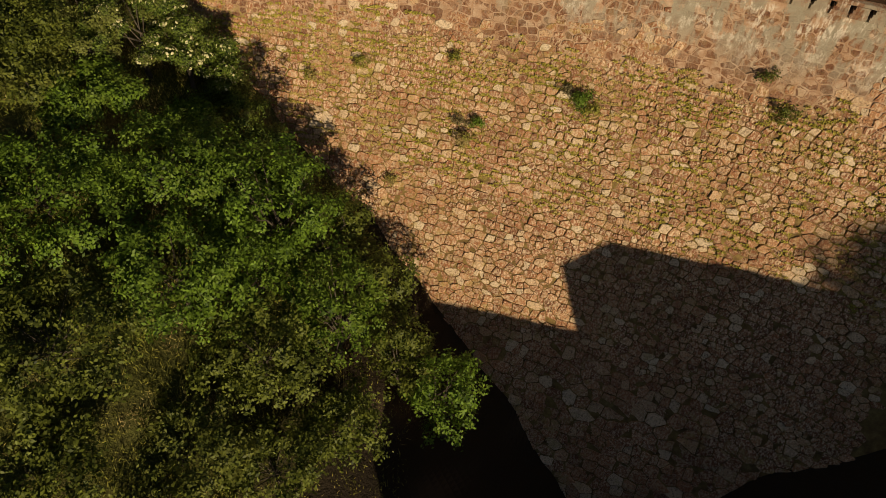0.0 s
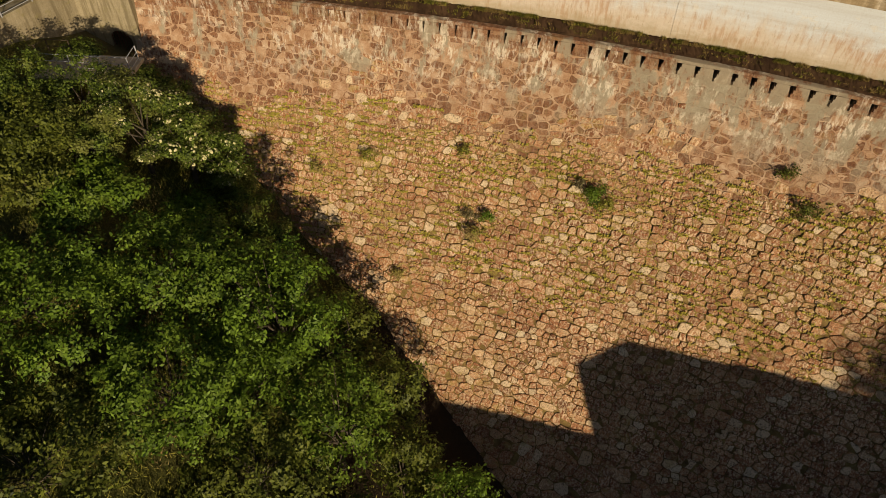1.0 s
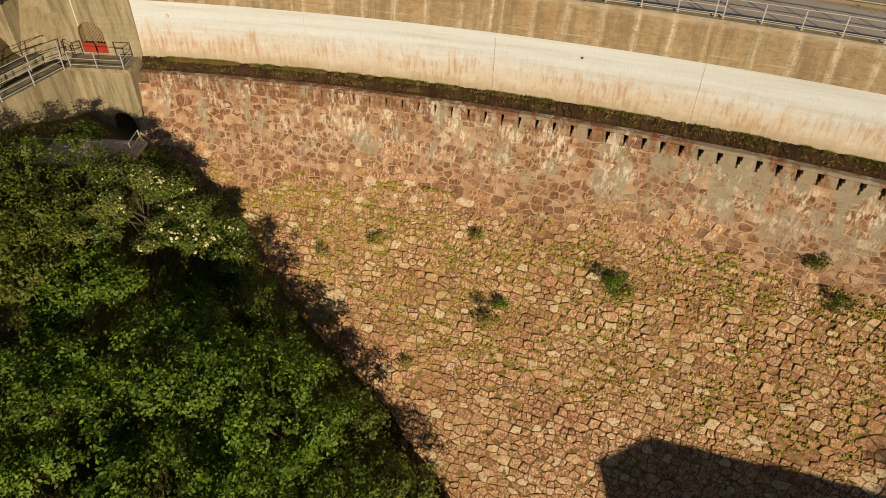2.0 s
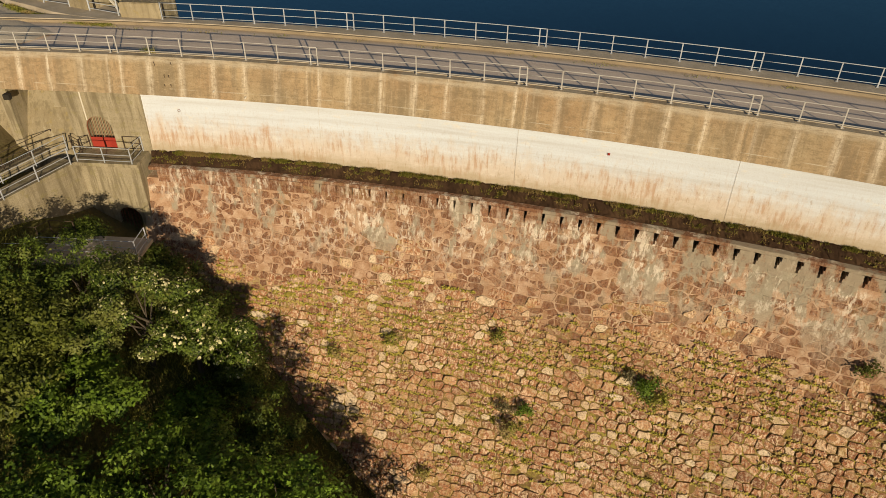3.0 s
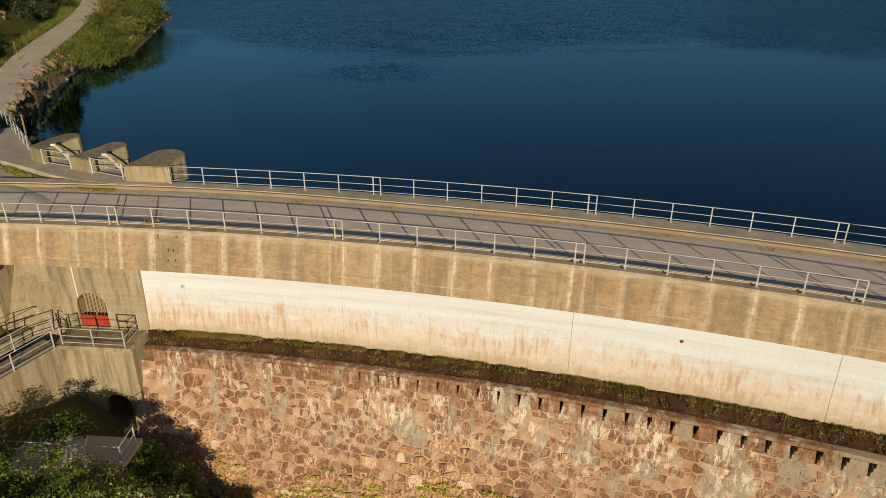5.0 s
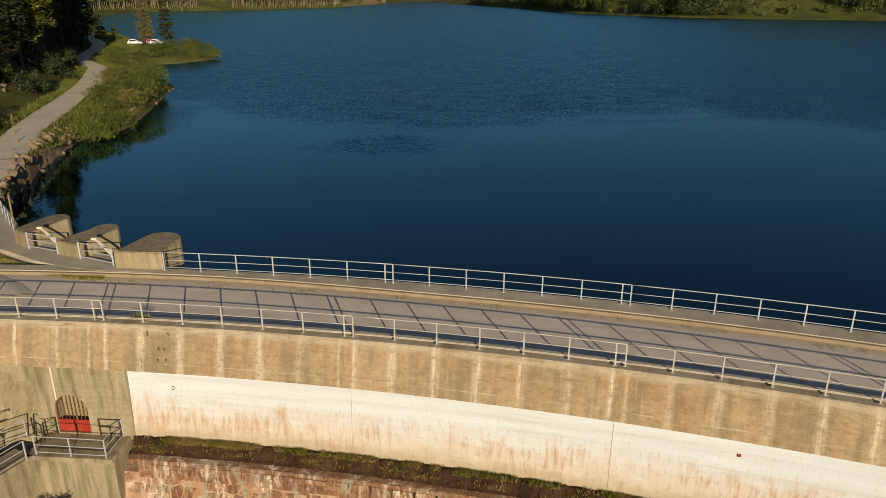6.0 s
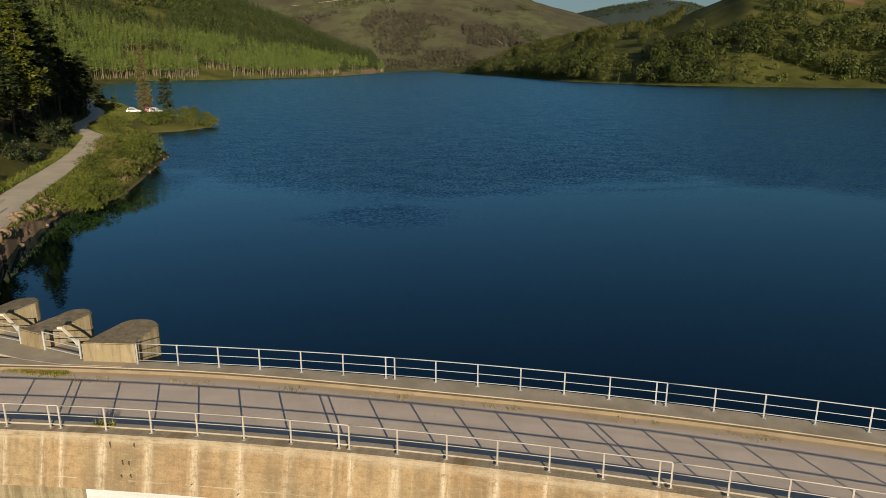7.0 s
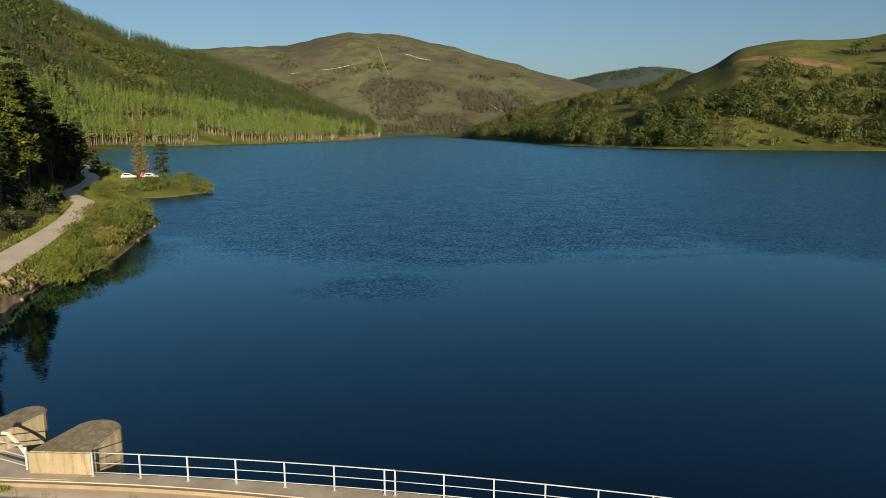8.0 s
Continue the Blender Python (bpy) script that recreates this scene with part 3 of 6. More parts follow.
def sweep(name, profile, a0, a1, step, material, parent=None, label="", u_of=None, rough=0.0, kind="", seed=0, shift=None):
    """A closed profile of (radius, z) points swept round the dam's centre; u runs along the wall, v is the height or the radius."""
    n = max(2, int((a1 - a0) / step) + 1)
    angles = np.linspace(a0, a1, n)
    rng = np.random.default_rng(seed)
    verts, uvs, faces = [], [], []
    k = len(profile)
    flat = abs(profile[0][1] - profile[1][1]) < 0.02
    for a in angles:
        for r, z in profile:
            p = arc(r + (shift(a, r) if shift else 0.0), a, z)
            if rough:
                p += Vector(rng.uniform(-rough, rough, 3))
            verts.append(p)
            uvs.append((u_of(a) if u_of else a * 2.506, r if flat else z))
    for i in range(n - 1):
        for j in range(k):
            j2 = (j + 1) % k
            faces.append((i * k + j, i * k + j2, (i + 1) * k + j2, (i + 1) * k + j))
    faces.append(tuple(range(k))[::-1])
    faces.append(tuple((n - 1) * k + j for j in range(k)))
    ob = mesh_object(name, verts, faces, material, parent, label, uvs=uvs)
    bm = bmesh.new()
    bm.from_mesh(ob.data)
    bmesh.ops.recalc_face_normals(bm, faces=bm.faces[:])
    bm.to_mesh(ob.data)
    bm.free()
    if kind:
        tagged(ob, kind=kind)
    return ob


def leaf_cards(centres, normals, sizes, rng, aspect=0.55):
    """Small kite-shaped leaves: their vertices and faces."""
    n = len(centres)
    spin = rng.normal(size=(n, 3))
    normals = normals / np.linalg.norm(normals, axis=1, keepdims=True)
    along = spin - (spin * normals).sum(1, keepdims=True) * normals
    along /= np.linalg.norm(along, axis=1, keepdims=True)
    side = np.cross(normals, along)
    s = sizes[:, None]
    v = np.stack([centres - along * s, centres + side * s * aspect, centres + along * s, centres - side * s * aspect], 1)
    return v.reshape(-1, 3), np.arange(4 * n).reshape(n, 4)


def shell_leaves(blobs, count, size, rng, up=0.25, spread=0.55, low=-0.6, group=14, spray=1.35, depth=(0.60, 0.70)):
    """Leaves over the outer part of blobs, rows of (x, y, z, rx, ry, rz)."""
    blobs = np.asarray(blobs, float)
    area = blobs[:, 3] * blobs[:, 5]
    sprigs = count // group
    pick = rng.choice(len(blobs), sprigs, p=area / area.sum())
    d = rng.normal(size=(sprigs, 3))
    d /= np.linalg.norm(d, axis=1, keepdims=True)
    d[:, 2] = np.where(d[:, 2] < low, -d[:, 2], d[:, 2])
    q = blobs[pick]
    r = depth[0] + depth[1] * rng.uniform(0, 1, (sprigs, 1)) ** 0.7
    c = np.repeat(q[:, :3] + d * q[:, 3:] * r, group, 0)
    d = np.repeat(d, group, 0)
    count = sprigs * group
    c = c + rng.normal(size=(count, 3)) * size * spray + d * rng.uniform(-0.5, 1.6, (count, 1)) * size * spray
    nrm = d * 0.8 + rng.normal(size=(count, 3)) * spread + np.array([0, 0, up])
    return leaf_cards(c, nrm, size * rng.uniform(0.6, 1.35, count), rng)


def crown_blobs(base, height, radius, rng, n=16, lean=(0, 0), flat=0.8):
    """Boughs of a broad crown, as blobs of unlike size round its axis."""
    out = []
    for i in range(n):
        t = (i + 0.5) / n
        z = base[2] + height * (0.34 + 0.60 * t)
        ring = radius * math.sqrt(max(0.05, 1 - ((t - 0.35) / 0.72) ** 2)) * rng.uniform(0.55, 1.05)
        a = i * 2.39996 + rng.uniform(-0.5, 0.5)
        s = (0.30 + 0.135 * radius) * rng.uniform(0.6, 1.35)
        out.append((base[0] + lean[0] * t + ring * math.cos(a), base[1] + lean[1] * t + ring * math.sin(a), z, s, s, s * flat))
    return out


def tree(name, base, height, radius, leaf, label, category="tree", leaves=6000, size=0.16, seed=1, lean=(0, 0), boughs=16, group="", blossom=0, dead=0):
    rng = np.random.default_rng(seed)
    base = Vector(base)
    top = thing(name, base, label, category, group)
    blobs = crown_blobs(base, height, radius, rng, boughs, lean)
    bm = bmesh.new()
    crook = [base + Vector((lean[0] * t + rng.normal() * 0.05 * height * t, lean[1] * t + rng.normal() * 0.05 * height * t, height * t * 0.66 - 0.3 * (t == 0))) for t in (0, 0.25, 0.5, 0.75, 1.0)]
    thick = 0.022 * height + 0.05
    tube(bm, crook, [thick, thick * 0.8, thick * 0.6, thick * 0.4, thick * 0.15], 7)
    for b in blobs[:: 2]:
        a = crook[1].lerp(crook[3], rng.uniform(0, 1))
        tip = Vector(b[:3])
        tube(bm, [a, a.lerp(tip, 0.5) + Vector((0, 0, 0.06 * height)), tip], [thick * 0.3, thick * 0.18, thick * 0.05], 5)
    for _ in range(dead):
        b = blobs[int(rng.integers(len(blobs) // 2, len(blobs)))]
        a, tip = Vector(b[:3]), Vector(b[:3]) + Vector((rng.normal() * 0.5, -0.3 + rng.normal() * 0.4, 0.75)) * b[3] * 1.5
        tube(bm, [a, a.lerp(tip, 0.6) + Vector((rng.normal() * 0.15, 0, 0)), tip], [0.06, 0.04, 0.015], 5)
        for _ in range(3):
            q = a.lerp(tip, rng.uniform(0.5, 0.9))
            tube(bm, [q, q + Vector(rng.normal(size=3)) * 0.5], [0.03, 0.01], 4)
    part("trunk", bm, M_BARK, top, "grey branching trunk")
    v, f = shell_leaves(blobs, leaves, size, rng, 0.5, 0.4, low=-0.15, group=40, spray=1.8, depth=(0.84, 0.40))
    mesh_object("crown", v.tolist(), f.tolist(), leaf, top)
    if blossom:
        pts = []
        for _ in range(blossom):
            b = blobs[int(rng.integers(len(blobs)))]
            d = rng.normal(size=3)
            d[2] = abs(d[2]) + 0.3
            d /= np.linalg.norm(d)
            pts.append((np.array(b[:3]) + d * np.array(b[3:]) * 1.16, d))
        verts, faces = [], []
        for c, d in pts:
            d = Vector(d)
            a = d.orthogonal().normalized()
            e = d.cross(a)
            s = rng.uniform(0.06, 0.115)
            i0 = len(verts)
            verts.append(Vector(c) + d * s * 0.45)
            verts += [Vector(c) + (a * math.cos(t) + e * math.sin(t)) * s * rng.uniform(0.75, 1.2) for t in (math.tau * k / 7 for k in range(7))]
            faces += [(i0, i0 + 1 + k, i0 + 1 + (k + 1) % 7) for k in range(7)]
        mesh_object("blossom", verts, faces, M_FLOWER, top, "flat cream flower heads")
    return top


# ---- the lie of the land ----
WATER = -2.0
LEFT_SHORE = [(-36, 63), (-44, 68), (-50, 78), (-54.8, 90), (-58.6, 103), (-57.6, 111), (-57.5, 116), (-61.2, 128), (-67.5, 149), (-69.0, 155),
              (-80, 172), (-96, 198), (-89, 204), (-84.5, 219), (-104, 240), (-174, 330), (-262, 470), (-334, 620), (-360, 738), (-310, 784),
              (-221, 1001), (-217, 1440), (-205, 1800)]
RIGHT_SHORE = [(-150, 1800), (-98, 1420), (21, 979), (69, 729), (140, 613), (198, 581), (277, 553), (390, 470), (420, 340), (330, 190), (210, 90), (110, 20)]
LAKE = np.array(LEFT_SHORE + RIGHT_SHORE + [tuple(arc(146.5, a).xy) for a in (44, 38, 32, 26, 20, 14, 8, 3, -1)])
TRACK = np.array([(-33, 53), (-40, 57), (-46, 64), (-52, 77), (-58, 90), (-63, 100), (-70.5, 119.7), (-79.3, 142.2), (-86.5, 157), (-94, 172.5), (-101, 181), (-109, 191), (-116, 205), (-122, 221), (-135, 247), (-154, 276), (-184, 325)])
HILL_FOOT = np.vstack([TRACK, [(-205, 360), (-270, 440), (-420, 600)]])
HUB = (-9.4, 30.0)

# ridges as they stand round the lake: bearing, height of the crest in degrees above the eye, distance of its foot and of its crest, and tree height
LEFT_RIDGE = [(-75, 13, 330, 1100, 20), (-50, 13, 420, 1200, 20), (-34.5, 10.1, 560, 1500, 20), (-30.8, 8.2, 720, 1600, 20), (-28.6, 7.35, 775, 1600, 18), (-27.2, 6.6, 790, 1600, 18),
              (-25.7, 6.47, 790, 1600, 16), (-24.1, 5.97, 800, 1600, 18), (-21.9, 5.56, 805, 1650, 18), (-18.7, 4.52, 850, 1650, 20), (-15.2, 3.41, 920, 1600, 22),
              (-11.8, 2.04, 1000, 1500, 24), (-9.3, 1.11, 1250, 1480, 24), (-8.6, -0.3, 1430, 1480, 10), (-8.2, -5, 1450, 1490, 0)]
MID_RIDGE = [(-60, 5, 1900, 3300, 0), (-24.1, 5.6, 1900, 3300, 0), (-18.9, 5.9, 1900, 3300, 0), (-16.0, 6.1, 1900, 3300, 0), (-13.4, 6.65, 1900, 3300, 0), (-10.3, 7.15, 1900, 3300, 0),
             (-7.2, 7.0, 1900, 3300, 0), (-3.6, 6.28, 1850, 3200, 0), (1.8, 4.95, 1800, 3100, 0), (6.4, 3.59, 1800, 3000, 0), (8.9, 2.9, 1800, 3000, 0), (14, 1, 1800, 3000, 0), (60, 1, 1800, 3000, 0)]
FAR_RIDGE = [(-60, 2, 3000, 4300, 0), (4.5, 3.4, 3000, 4300, 0), (6.4, 3.59, 3000, 4300, 0), (8.8, 4.11, 3000, 4300, 0), (12.2, 4.55, 3000, 4300, 0), (14.3, 4.33, 3000, 4300, 0), (16.8, 3.6, 3000, 4300, 0), (60, 3, 3000, 4300, 0)]
RIGHT_RIDGE = [(-5.2, -5, 1430, 1480, 0), (-4.6, -0.5, 1420, 1500, 10), (0.5, 0.91, 1000, 1350, 14), (2.6, 1.43, 900, 1300, 14), (5.1, 1.9, 760, 1250, 13), (8.0, 2.49, 680, 1200, 12), (13.1, 3.18, 610, 1150, 8),
               (15.6, 4.15, 600, 1050, 6), (17.3, 4.62, 595, 1050, 3), (18.8, 5.5, 590, 1100, 0), (22.6, 5.93, 590, 1150, 0), (26.7, 5.8, 595, 1180, 0), (28.1, 6.1, 600, 1200, 0), (45, 8, 560, 1150, 0), (75, 9, 430, 900, 0)]


FINE = np.arange(-80, 80, 0.1)


@functools.lru_cache(maxsize=None)
def smooth_table(table):
    """The ridge's crest angle, foot, crest distance and tree height at every tenth of a degree, eased between its bearings."""
    t = np.array(table, float)
    rows = []
    for i, soft in ((1, 0.35), (2, 0.0), (3, 2.0), (4, 1.0)):
        row = np.interp(FINE, t[:, 0], t[:, i])
        if soft:
            bell = np.exp(-0.5 * (np.arange(-3 * soft, 3 * soft + 0.05, 0.1) / soft) ** 2)
            row = np.convolve(np.pad(row, len(bell) // 2, mode="edge"), bell / bell.sum(), mode="valid")[:len(FINE)]
        rows.append(row)
    return rows


def ridge_height(table, bearing, dist, lobe=0.0):
    el, foot, crest, trees = (np.interp(bearing, FINE, row) for row in smooth_table(tuple(map(tuple, table))))
    top = 15.0 + crest * np.tan(np.radians(el)) - trees - WATER
    s = (dist - foot) / (crest - foot)
    up = np.sin(np.clip(s, 0, 1) * np.pi / 2) ** 1.15
    down = np.clip((dist - crest) / (0.9 * crest), 0, 1)
    return np.where(s <= 0, -50.0, WATER + top * up * (1 - 0.7 * down * down))


def lake_distance(x, y):
    """Metres from the shore: above zero on land, below in the lake."""
    best = np.full(x.shape, 1e9)
    inside = np.zeros(x.shape, bool)
    a = LAKE
    b = np.roll(LAKE, -1, 0)
    for (x0, y0), (x1, y1) in zip(a, b):
        dx, dy = x1 - x0, y1 - y0
        t = np.clip(((x - x0) * dx + (y - y0) * dy) / (dx * dx + dy * dy), 0, 1)
        best = np.minimum(best, np.hypot(x - x0 - t * dx, y - y0 - t * dy))
        if dy:
            inside ^= ((y0 > y) != (y1 > y)) & (x < (x1 - x0) * (y - y0) / dy + x0)
    return np.where(inside, -best, best)


def track_distance(x, y, line=None):
    """Metres from the track, and how far on its landward side."""
    line = TRACK if line is None else line
    best, side = np.full(x.shape, 1e9), np.zeros(x.shape)
    for (x0, y0), (x1, y1) in zip(line, line[1:]):
        dx, dy = x1 - x0, y1 - y0
        t = np.clip(((x - x0) * dx + (y - y0) * dy) / (dx * dx + dy * dy), 0, 1)
        d = np.hypot(x - x0 - t * dx, y - y0 - t * dy)
        s = (dx * (y - y0) - dy * (x - x0)) / np.hypot(dx, dy)
        side = np.where(d < best, s, side)
        best = np.minimum(best, d)
    return best, side


def waves(x, y, length, seed):
    """Smooth rolling noise between about -1 and 1, from a few sines."""
    rng = np.random.default_rng(seed)
    out = np.zeros(np.shape(x))
    for i in range(9):
        k = 2 * np.pi / (length * rng.uniform(0.45, 1.6))
        a, p = rng.uniform(0, np.pi * 2), rng.uniform(0, np.pi * 2)
        out = out + np.sin((x * np.cos(a) + y * np.sin(a)) * k + p)
    return out / 4.0


def valley(x, y):
    left = -31.0 - 0.72 * x
    left = np.where(x < -40, -2.2 + 0.35 * (-40 - x), left)
    right = -31.0 + 0.60 * (x - 22)
    floor = np.maximum(-37.5, np.maximum(left, right)) + 0.02 * np.minimum(0, y - 30)
    return np.minimum(floor, 120) + 0.35 * waves(x, y, 9, 3) + 0.012 * np.maximum(0, np.hypot(x, y) - 150)


def land(x, y):
    x, y = np.asarray(x, float), np.asarray(y, float)
    sd = lake_distance(x, y)
    dist = np.hypot(x - HUB[0], y - HUB[1])
    bearing = np.degrees(np.arctan2(x - HUB[0], y - HUB[1]))
    td, side = track_distance(x, y)
    bank = WATER + 1.9 * (1 - np.exp(-np.maximum(sd, 0) / 3.0)) + 0.22 * waves(x, y, 7, 5) * np.clip(sd / 5, 0, 1)
    flat = np.clip((td - 2.6) / 3.0, 0, 1)
    bank = bank * flat + (-0.12) * (1 - flat)
    hd, side = track_distance(x, y, HILL_FOOT)
    hill = np.where(side > 0, 0.75 * np.clip(hd - 4.5, 0, 12) + 0.30 * np.clip(hd - 16.5, 0, 60), 0) * np.clip((360 - y) / 160, 0, 1) * np.clip((y - 58) / 25, 0, 1)
    hill = hill * (1 + 0.22 * waves(x, y, 16, 8))
    up = np.maximum(bank, bank + hill)
    swell = (1 + 0.05 * waves(x, y, 420, 11) + 0.03 * waves(x, y, 150, 12))
    for table in (LEFT_RIDGE, MID_RIDGE, FAR_RIDGE, RIGHT_RIDGE):
        h = ridge_height(table, bearing, dist)
        near_crest = 0.35
        up = np.maximum(up, h * np.where(h > 0, 1 + (swell - 1) * near_crest * np.clip((h - 5) / 40, 0, 1), 1))
    up = np.where(sd < 0, WATER - np.minimum(9.0, 0.35 - sd * 0.45), up)
    rd = np.hypot(x - CX, y - CY)
    down = valley(x, y)
    behind = rd < 146.0
    left_end = (x < -37) & (y > 40)
    z = np.where(behind & ~left_end, down, up)
    both = left_end & behind
    z = np.where(both, np.maximum(down, -2.2), z)
    return z


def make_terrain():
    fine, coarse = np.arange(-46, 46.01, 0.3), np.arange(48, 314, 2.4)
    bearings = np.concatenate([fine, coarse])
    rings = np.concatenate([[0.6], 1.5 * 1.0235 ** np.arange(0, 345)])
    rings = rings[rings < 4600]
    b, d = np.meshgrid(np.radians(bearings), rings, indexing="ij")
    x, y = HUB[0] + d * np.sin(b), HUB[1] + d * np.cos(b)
    z = land(x, y)
    nb, nr = b.shape
    verts = np.stack([x, y, z], -1).reshape(-1, 3)
    i = np.arange(nb * nr).reshape(nb, nr)
    j = np.roll(i, -1, 0)
    faces = np.stack([i[:, :-1], i[:, 1:], j[:, 1:], j[:, :-1]], -1).reshape(-1, 4)
    hub = len(verts)
    verts = np.vstack([verts, [[HUB[0], HUB[1], float(land(np.array([HUB[0]]), np.array([HUB[1]]))[0])]]])
    fan = [(hub, int(i[k, 0]), int(j[k, 0])) for k in range(nb)]
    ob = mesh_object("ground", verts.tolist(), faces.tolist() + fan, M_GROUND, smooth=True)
    bm = bmesh.new()
    bm.from_mesh(ob.data)
    bm.faces.ensure_lookup_table()
    if bm.faces[0].normal.z < 0:
        bmesh.ops.reverse_faces(bm, faces=bm.faces[:])
        bm.to_mesh(ob.data)
    bm.free()
    tagged(ob, "grassy hillsides, banks and the wooded valley floor", "ground", kind="structure")
    return ob


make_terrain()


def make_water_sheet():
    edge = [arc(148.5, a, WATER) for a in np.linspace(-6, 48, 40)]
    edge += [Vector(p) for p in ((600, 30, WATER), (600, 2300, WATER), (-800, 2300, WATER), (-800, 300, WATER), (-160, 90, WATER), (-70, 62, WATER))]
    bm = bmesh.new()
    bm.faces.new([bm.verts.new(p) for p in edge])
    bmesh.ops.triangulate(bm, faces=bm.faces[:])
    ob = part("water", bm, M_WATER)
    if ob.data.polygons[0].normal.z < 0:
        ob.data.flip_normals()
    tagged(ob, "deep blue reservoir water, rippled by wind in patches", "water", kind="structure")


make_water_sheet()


def ribbon(name, line, width, lift, material, label, kind="structure", category="road", seed=2):
    pts = []
    for (x0, y0), (x1, y1) in zip(line, line[1:]):
        n = max(2, int(np.hypot(x1 - x0, y1 - y0) / 1.5))
        pts += [(x0 + (x1 - x0) * k / n, y0 + (y1 - y0) * k / n) for k in range(n)]
    pts = np.array(pts + [tuple(line[-1])])
    for _ in range(6):
        pts[1:-1] = (pts[:-2] + 2 * pts[1:-1] + pts[2:]) / 4
    t = np.gradient(pts, axis=0)
    t /= np.linalg.norm(t, axis=1, keepdims=True)
    nrm = np.stack([-t[:, 1], t[:, 0]], 1)
    rng = np.random.default_rng(seed)
    offs = np.linspace(-0.5, 0.5, 7)
    verts, faces = [], []
    for i, p in enumerate(pts):
        w = width * (1 + 0.05 * math.sin(i * 0.31) + 0.015 * rng.normal())
        for o in offs:
            q = p + nrm[i] * o * w
            z = float(land(np.array([q[0]]), np.array([q[1]]))[0])
            verts.append((q[0], q[1], max(z, -0.2) + lift * (1 - (2 * o) ** 4) - 0.06 * (abs(o) > 0.49)))
    k = len(offs)
    for i in range(len(pts) - 1):
        for j in range(k - 1):
            faces.append((i * k + j, i * k + j + 1, (i + 1) * k + j + 1, (i + 1) * k + j))
    ob = mesh_object(name, verts, faces, material, smooth=True)
    if ob.data.polygons[0].normal.z < 0:
        ob.data.flip_normals()
    return tagged(ob, label, category, kind=kind)


ribbon("track", TRACK, 4.5, 0.26, M_TRACK, "pale gravel track along the lake shore")

# ---- the dam ----
dam = thing("dam", arc(142.3, 10, -29), "curved red stone dam, raised with pale limewashed concrete and a tan parapet", "dam", kind="structure")
A0, A1 = -7.0, 44.0
NEAR_SECTIONS = [(-3.52, 1.12), (1.30, 6.11), (6.28, 11.0), (11.17, 15.8), (15.97, 20.65), (20.82, 25.5), (25.67, 30.4)]
FAR_SECTIONS = [(1.28, 6.21), (6.38, 11.03), (11.20, 15.83), (16.0, 20.7), (20.87, 25.55), (25.72, 30.4)]
POSTS = sorted(a0 + (a1 - a0) * k / 6 for a0, a1 in NEAR_SECTIONS for k in range(7))
POST_NUMBER = []
for i, a in enumerate(POSTS):
    POST_NUMBER.append(0 if i == 0 else POST_NUMBER[-1] + 1)
LEDGE = -6.15


def face_radius(z):
    """Radius of the stone face at a height: upright at the top, spreading to the toe."""
    d = max(0.0, -7.0 - z)
    return 142.35 - 0.139 * d ** 1.5


def bay(a):
    return float(np.interp(a, POSTS, POST_NUMBER)) if POSTS[0] <= a <= POSTS[-1] else a / 0.8


heights = [-7.64 - 31.5 * (k / 50) for k in range(51)]
masonry = sweep("masonry_face", [(face_radius(z) + 0.045, z) for z in heights] + [(149.0, heights[-1]), (149.0, -6.75), (144.2, -6.75), (144.2, -7.63)], 1.35, A1, 0.5, M_JOINT, dam, "reddish rubble stone wall with mossy joints")
sweep("wall_core", [(144.4, -30.0), (144.4, -2.2), (150.1, -2.2), (150.1, -14.0), (149.2, -30.0)], -1.0, A1, 1.0, M_GREY, dam, "grey concrete upstream body")
sweep("upper_wall", [(143.50, -2.05), (143.46, -3.4), (143.38, -5.0), (143.28, LEDGE - 0.25), (144.5, LEDGE - 0.25), (144.5, -2.05)], 1.62, A1, 0.25, M_LIME, dam, "pale limewashed concrete wall with rust stains")
sweep("parapet_band", [(143.38, 0.16), (143.33, 0.10), (142.72, -2.05), (143.7, -2.06), (143.9, -2.06), (143.9, 0.16)], A0, A1, 0.25, M_PARAPET, dam, "tan concrete parapet with pale runs under the posts", u_of=bay)
sweep("ledge", [(143.45, LEDGE), (143.12, LEDGE - 0.02), (142.96, LEDGE - 0.16), (142.86, LEDGE - 0.34), (142.80, LEDGE - 0.52), (142.70, -6.76), (142.62, -6.83), (143.45, -6.83)], 1.62, A1, 0.06, M_SOIL, dam, "earthy ledge with moss and grass", rough=0.045)
sweep("coping", [(142.64, -6.79), (142.24, -6.81), (142.20, -6.86), (142.21, -7.02), (142.64, -7.02)], 1.62, A1, 0.25, M_STONE_TOP, dam, "red stone coping", rough=0.015, seed=4)
for a in (6.2, 11.08, 15.9, 20.73):     # expansion joints
    bm = bmesh.new()
    beam(bm, arc(143.495, a, -2.1), arc(143.285, a, LEDGE), 0.008, 0.010)
    part("joint", bm, M_PAVE, dam, "thin expansion joint")

# road, pavements and kerbs on the crest
def flat_strip(name, r0, r1, z0, z1, material, label, category, a0=A0, a1=A1):
    def swing(a, r):
        """The pavement's front edge draws back towards the piers."""
        t = min(1.0, max(0.0, (8.0 - a) / 6.0))
        return 0.42 * t * t * (3 - 2 * t) if 148.0 < r < 149.6 else 0.0
    ob = sweep(name, [(r0, z1), (r1, z1), (r1, z0), (r0, z0)], a0, a1, 0.25, material, shift=swing)
    return tagged(ob, label, category, kind="structure")


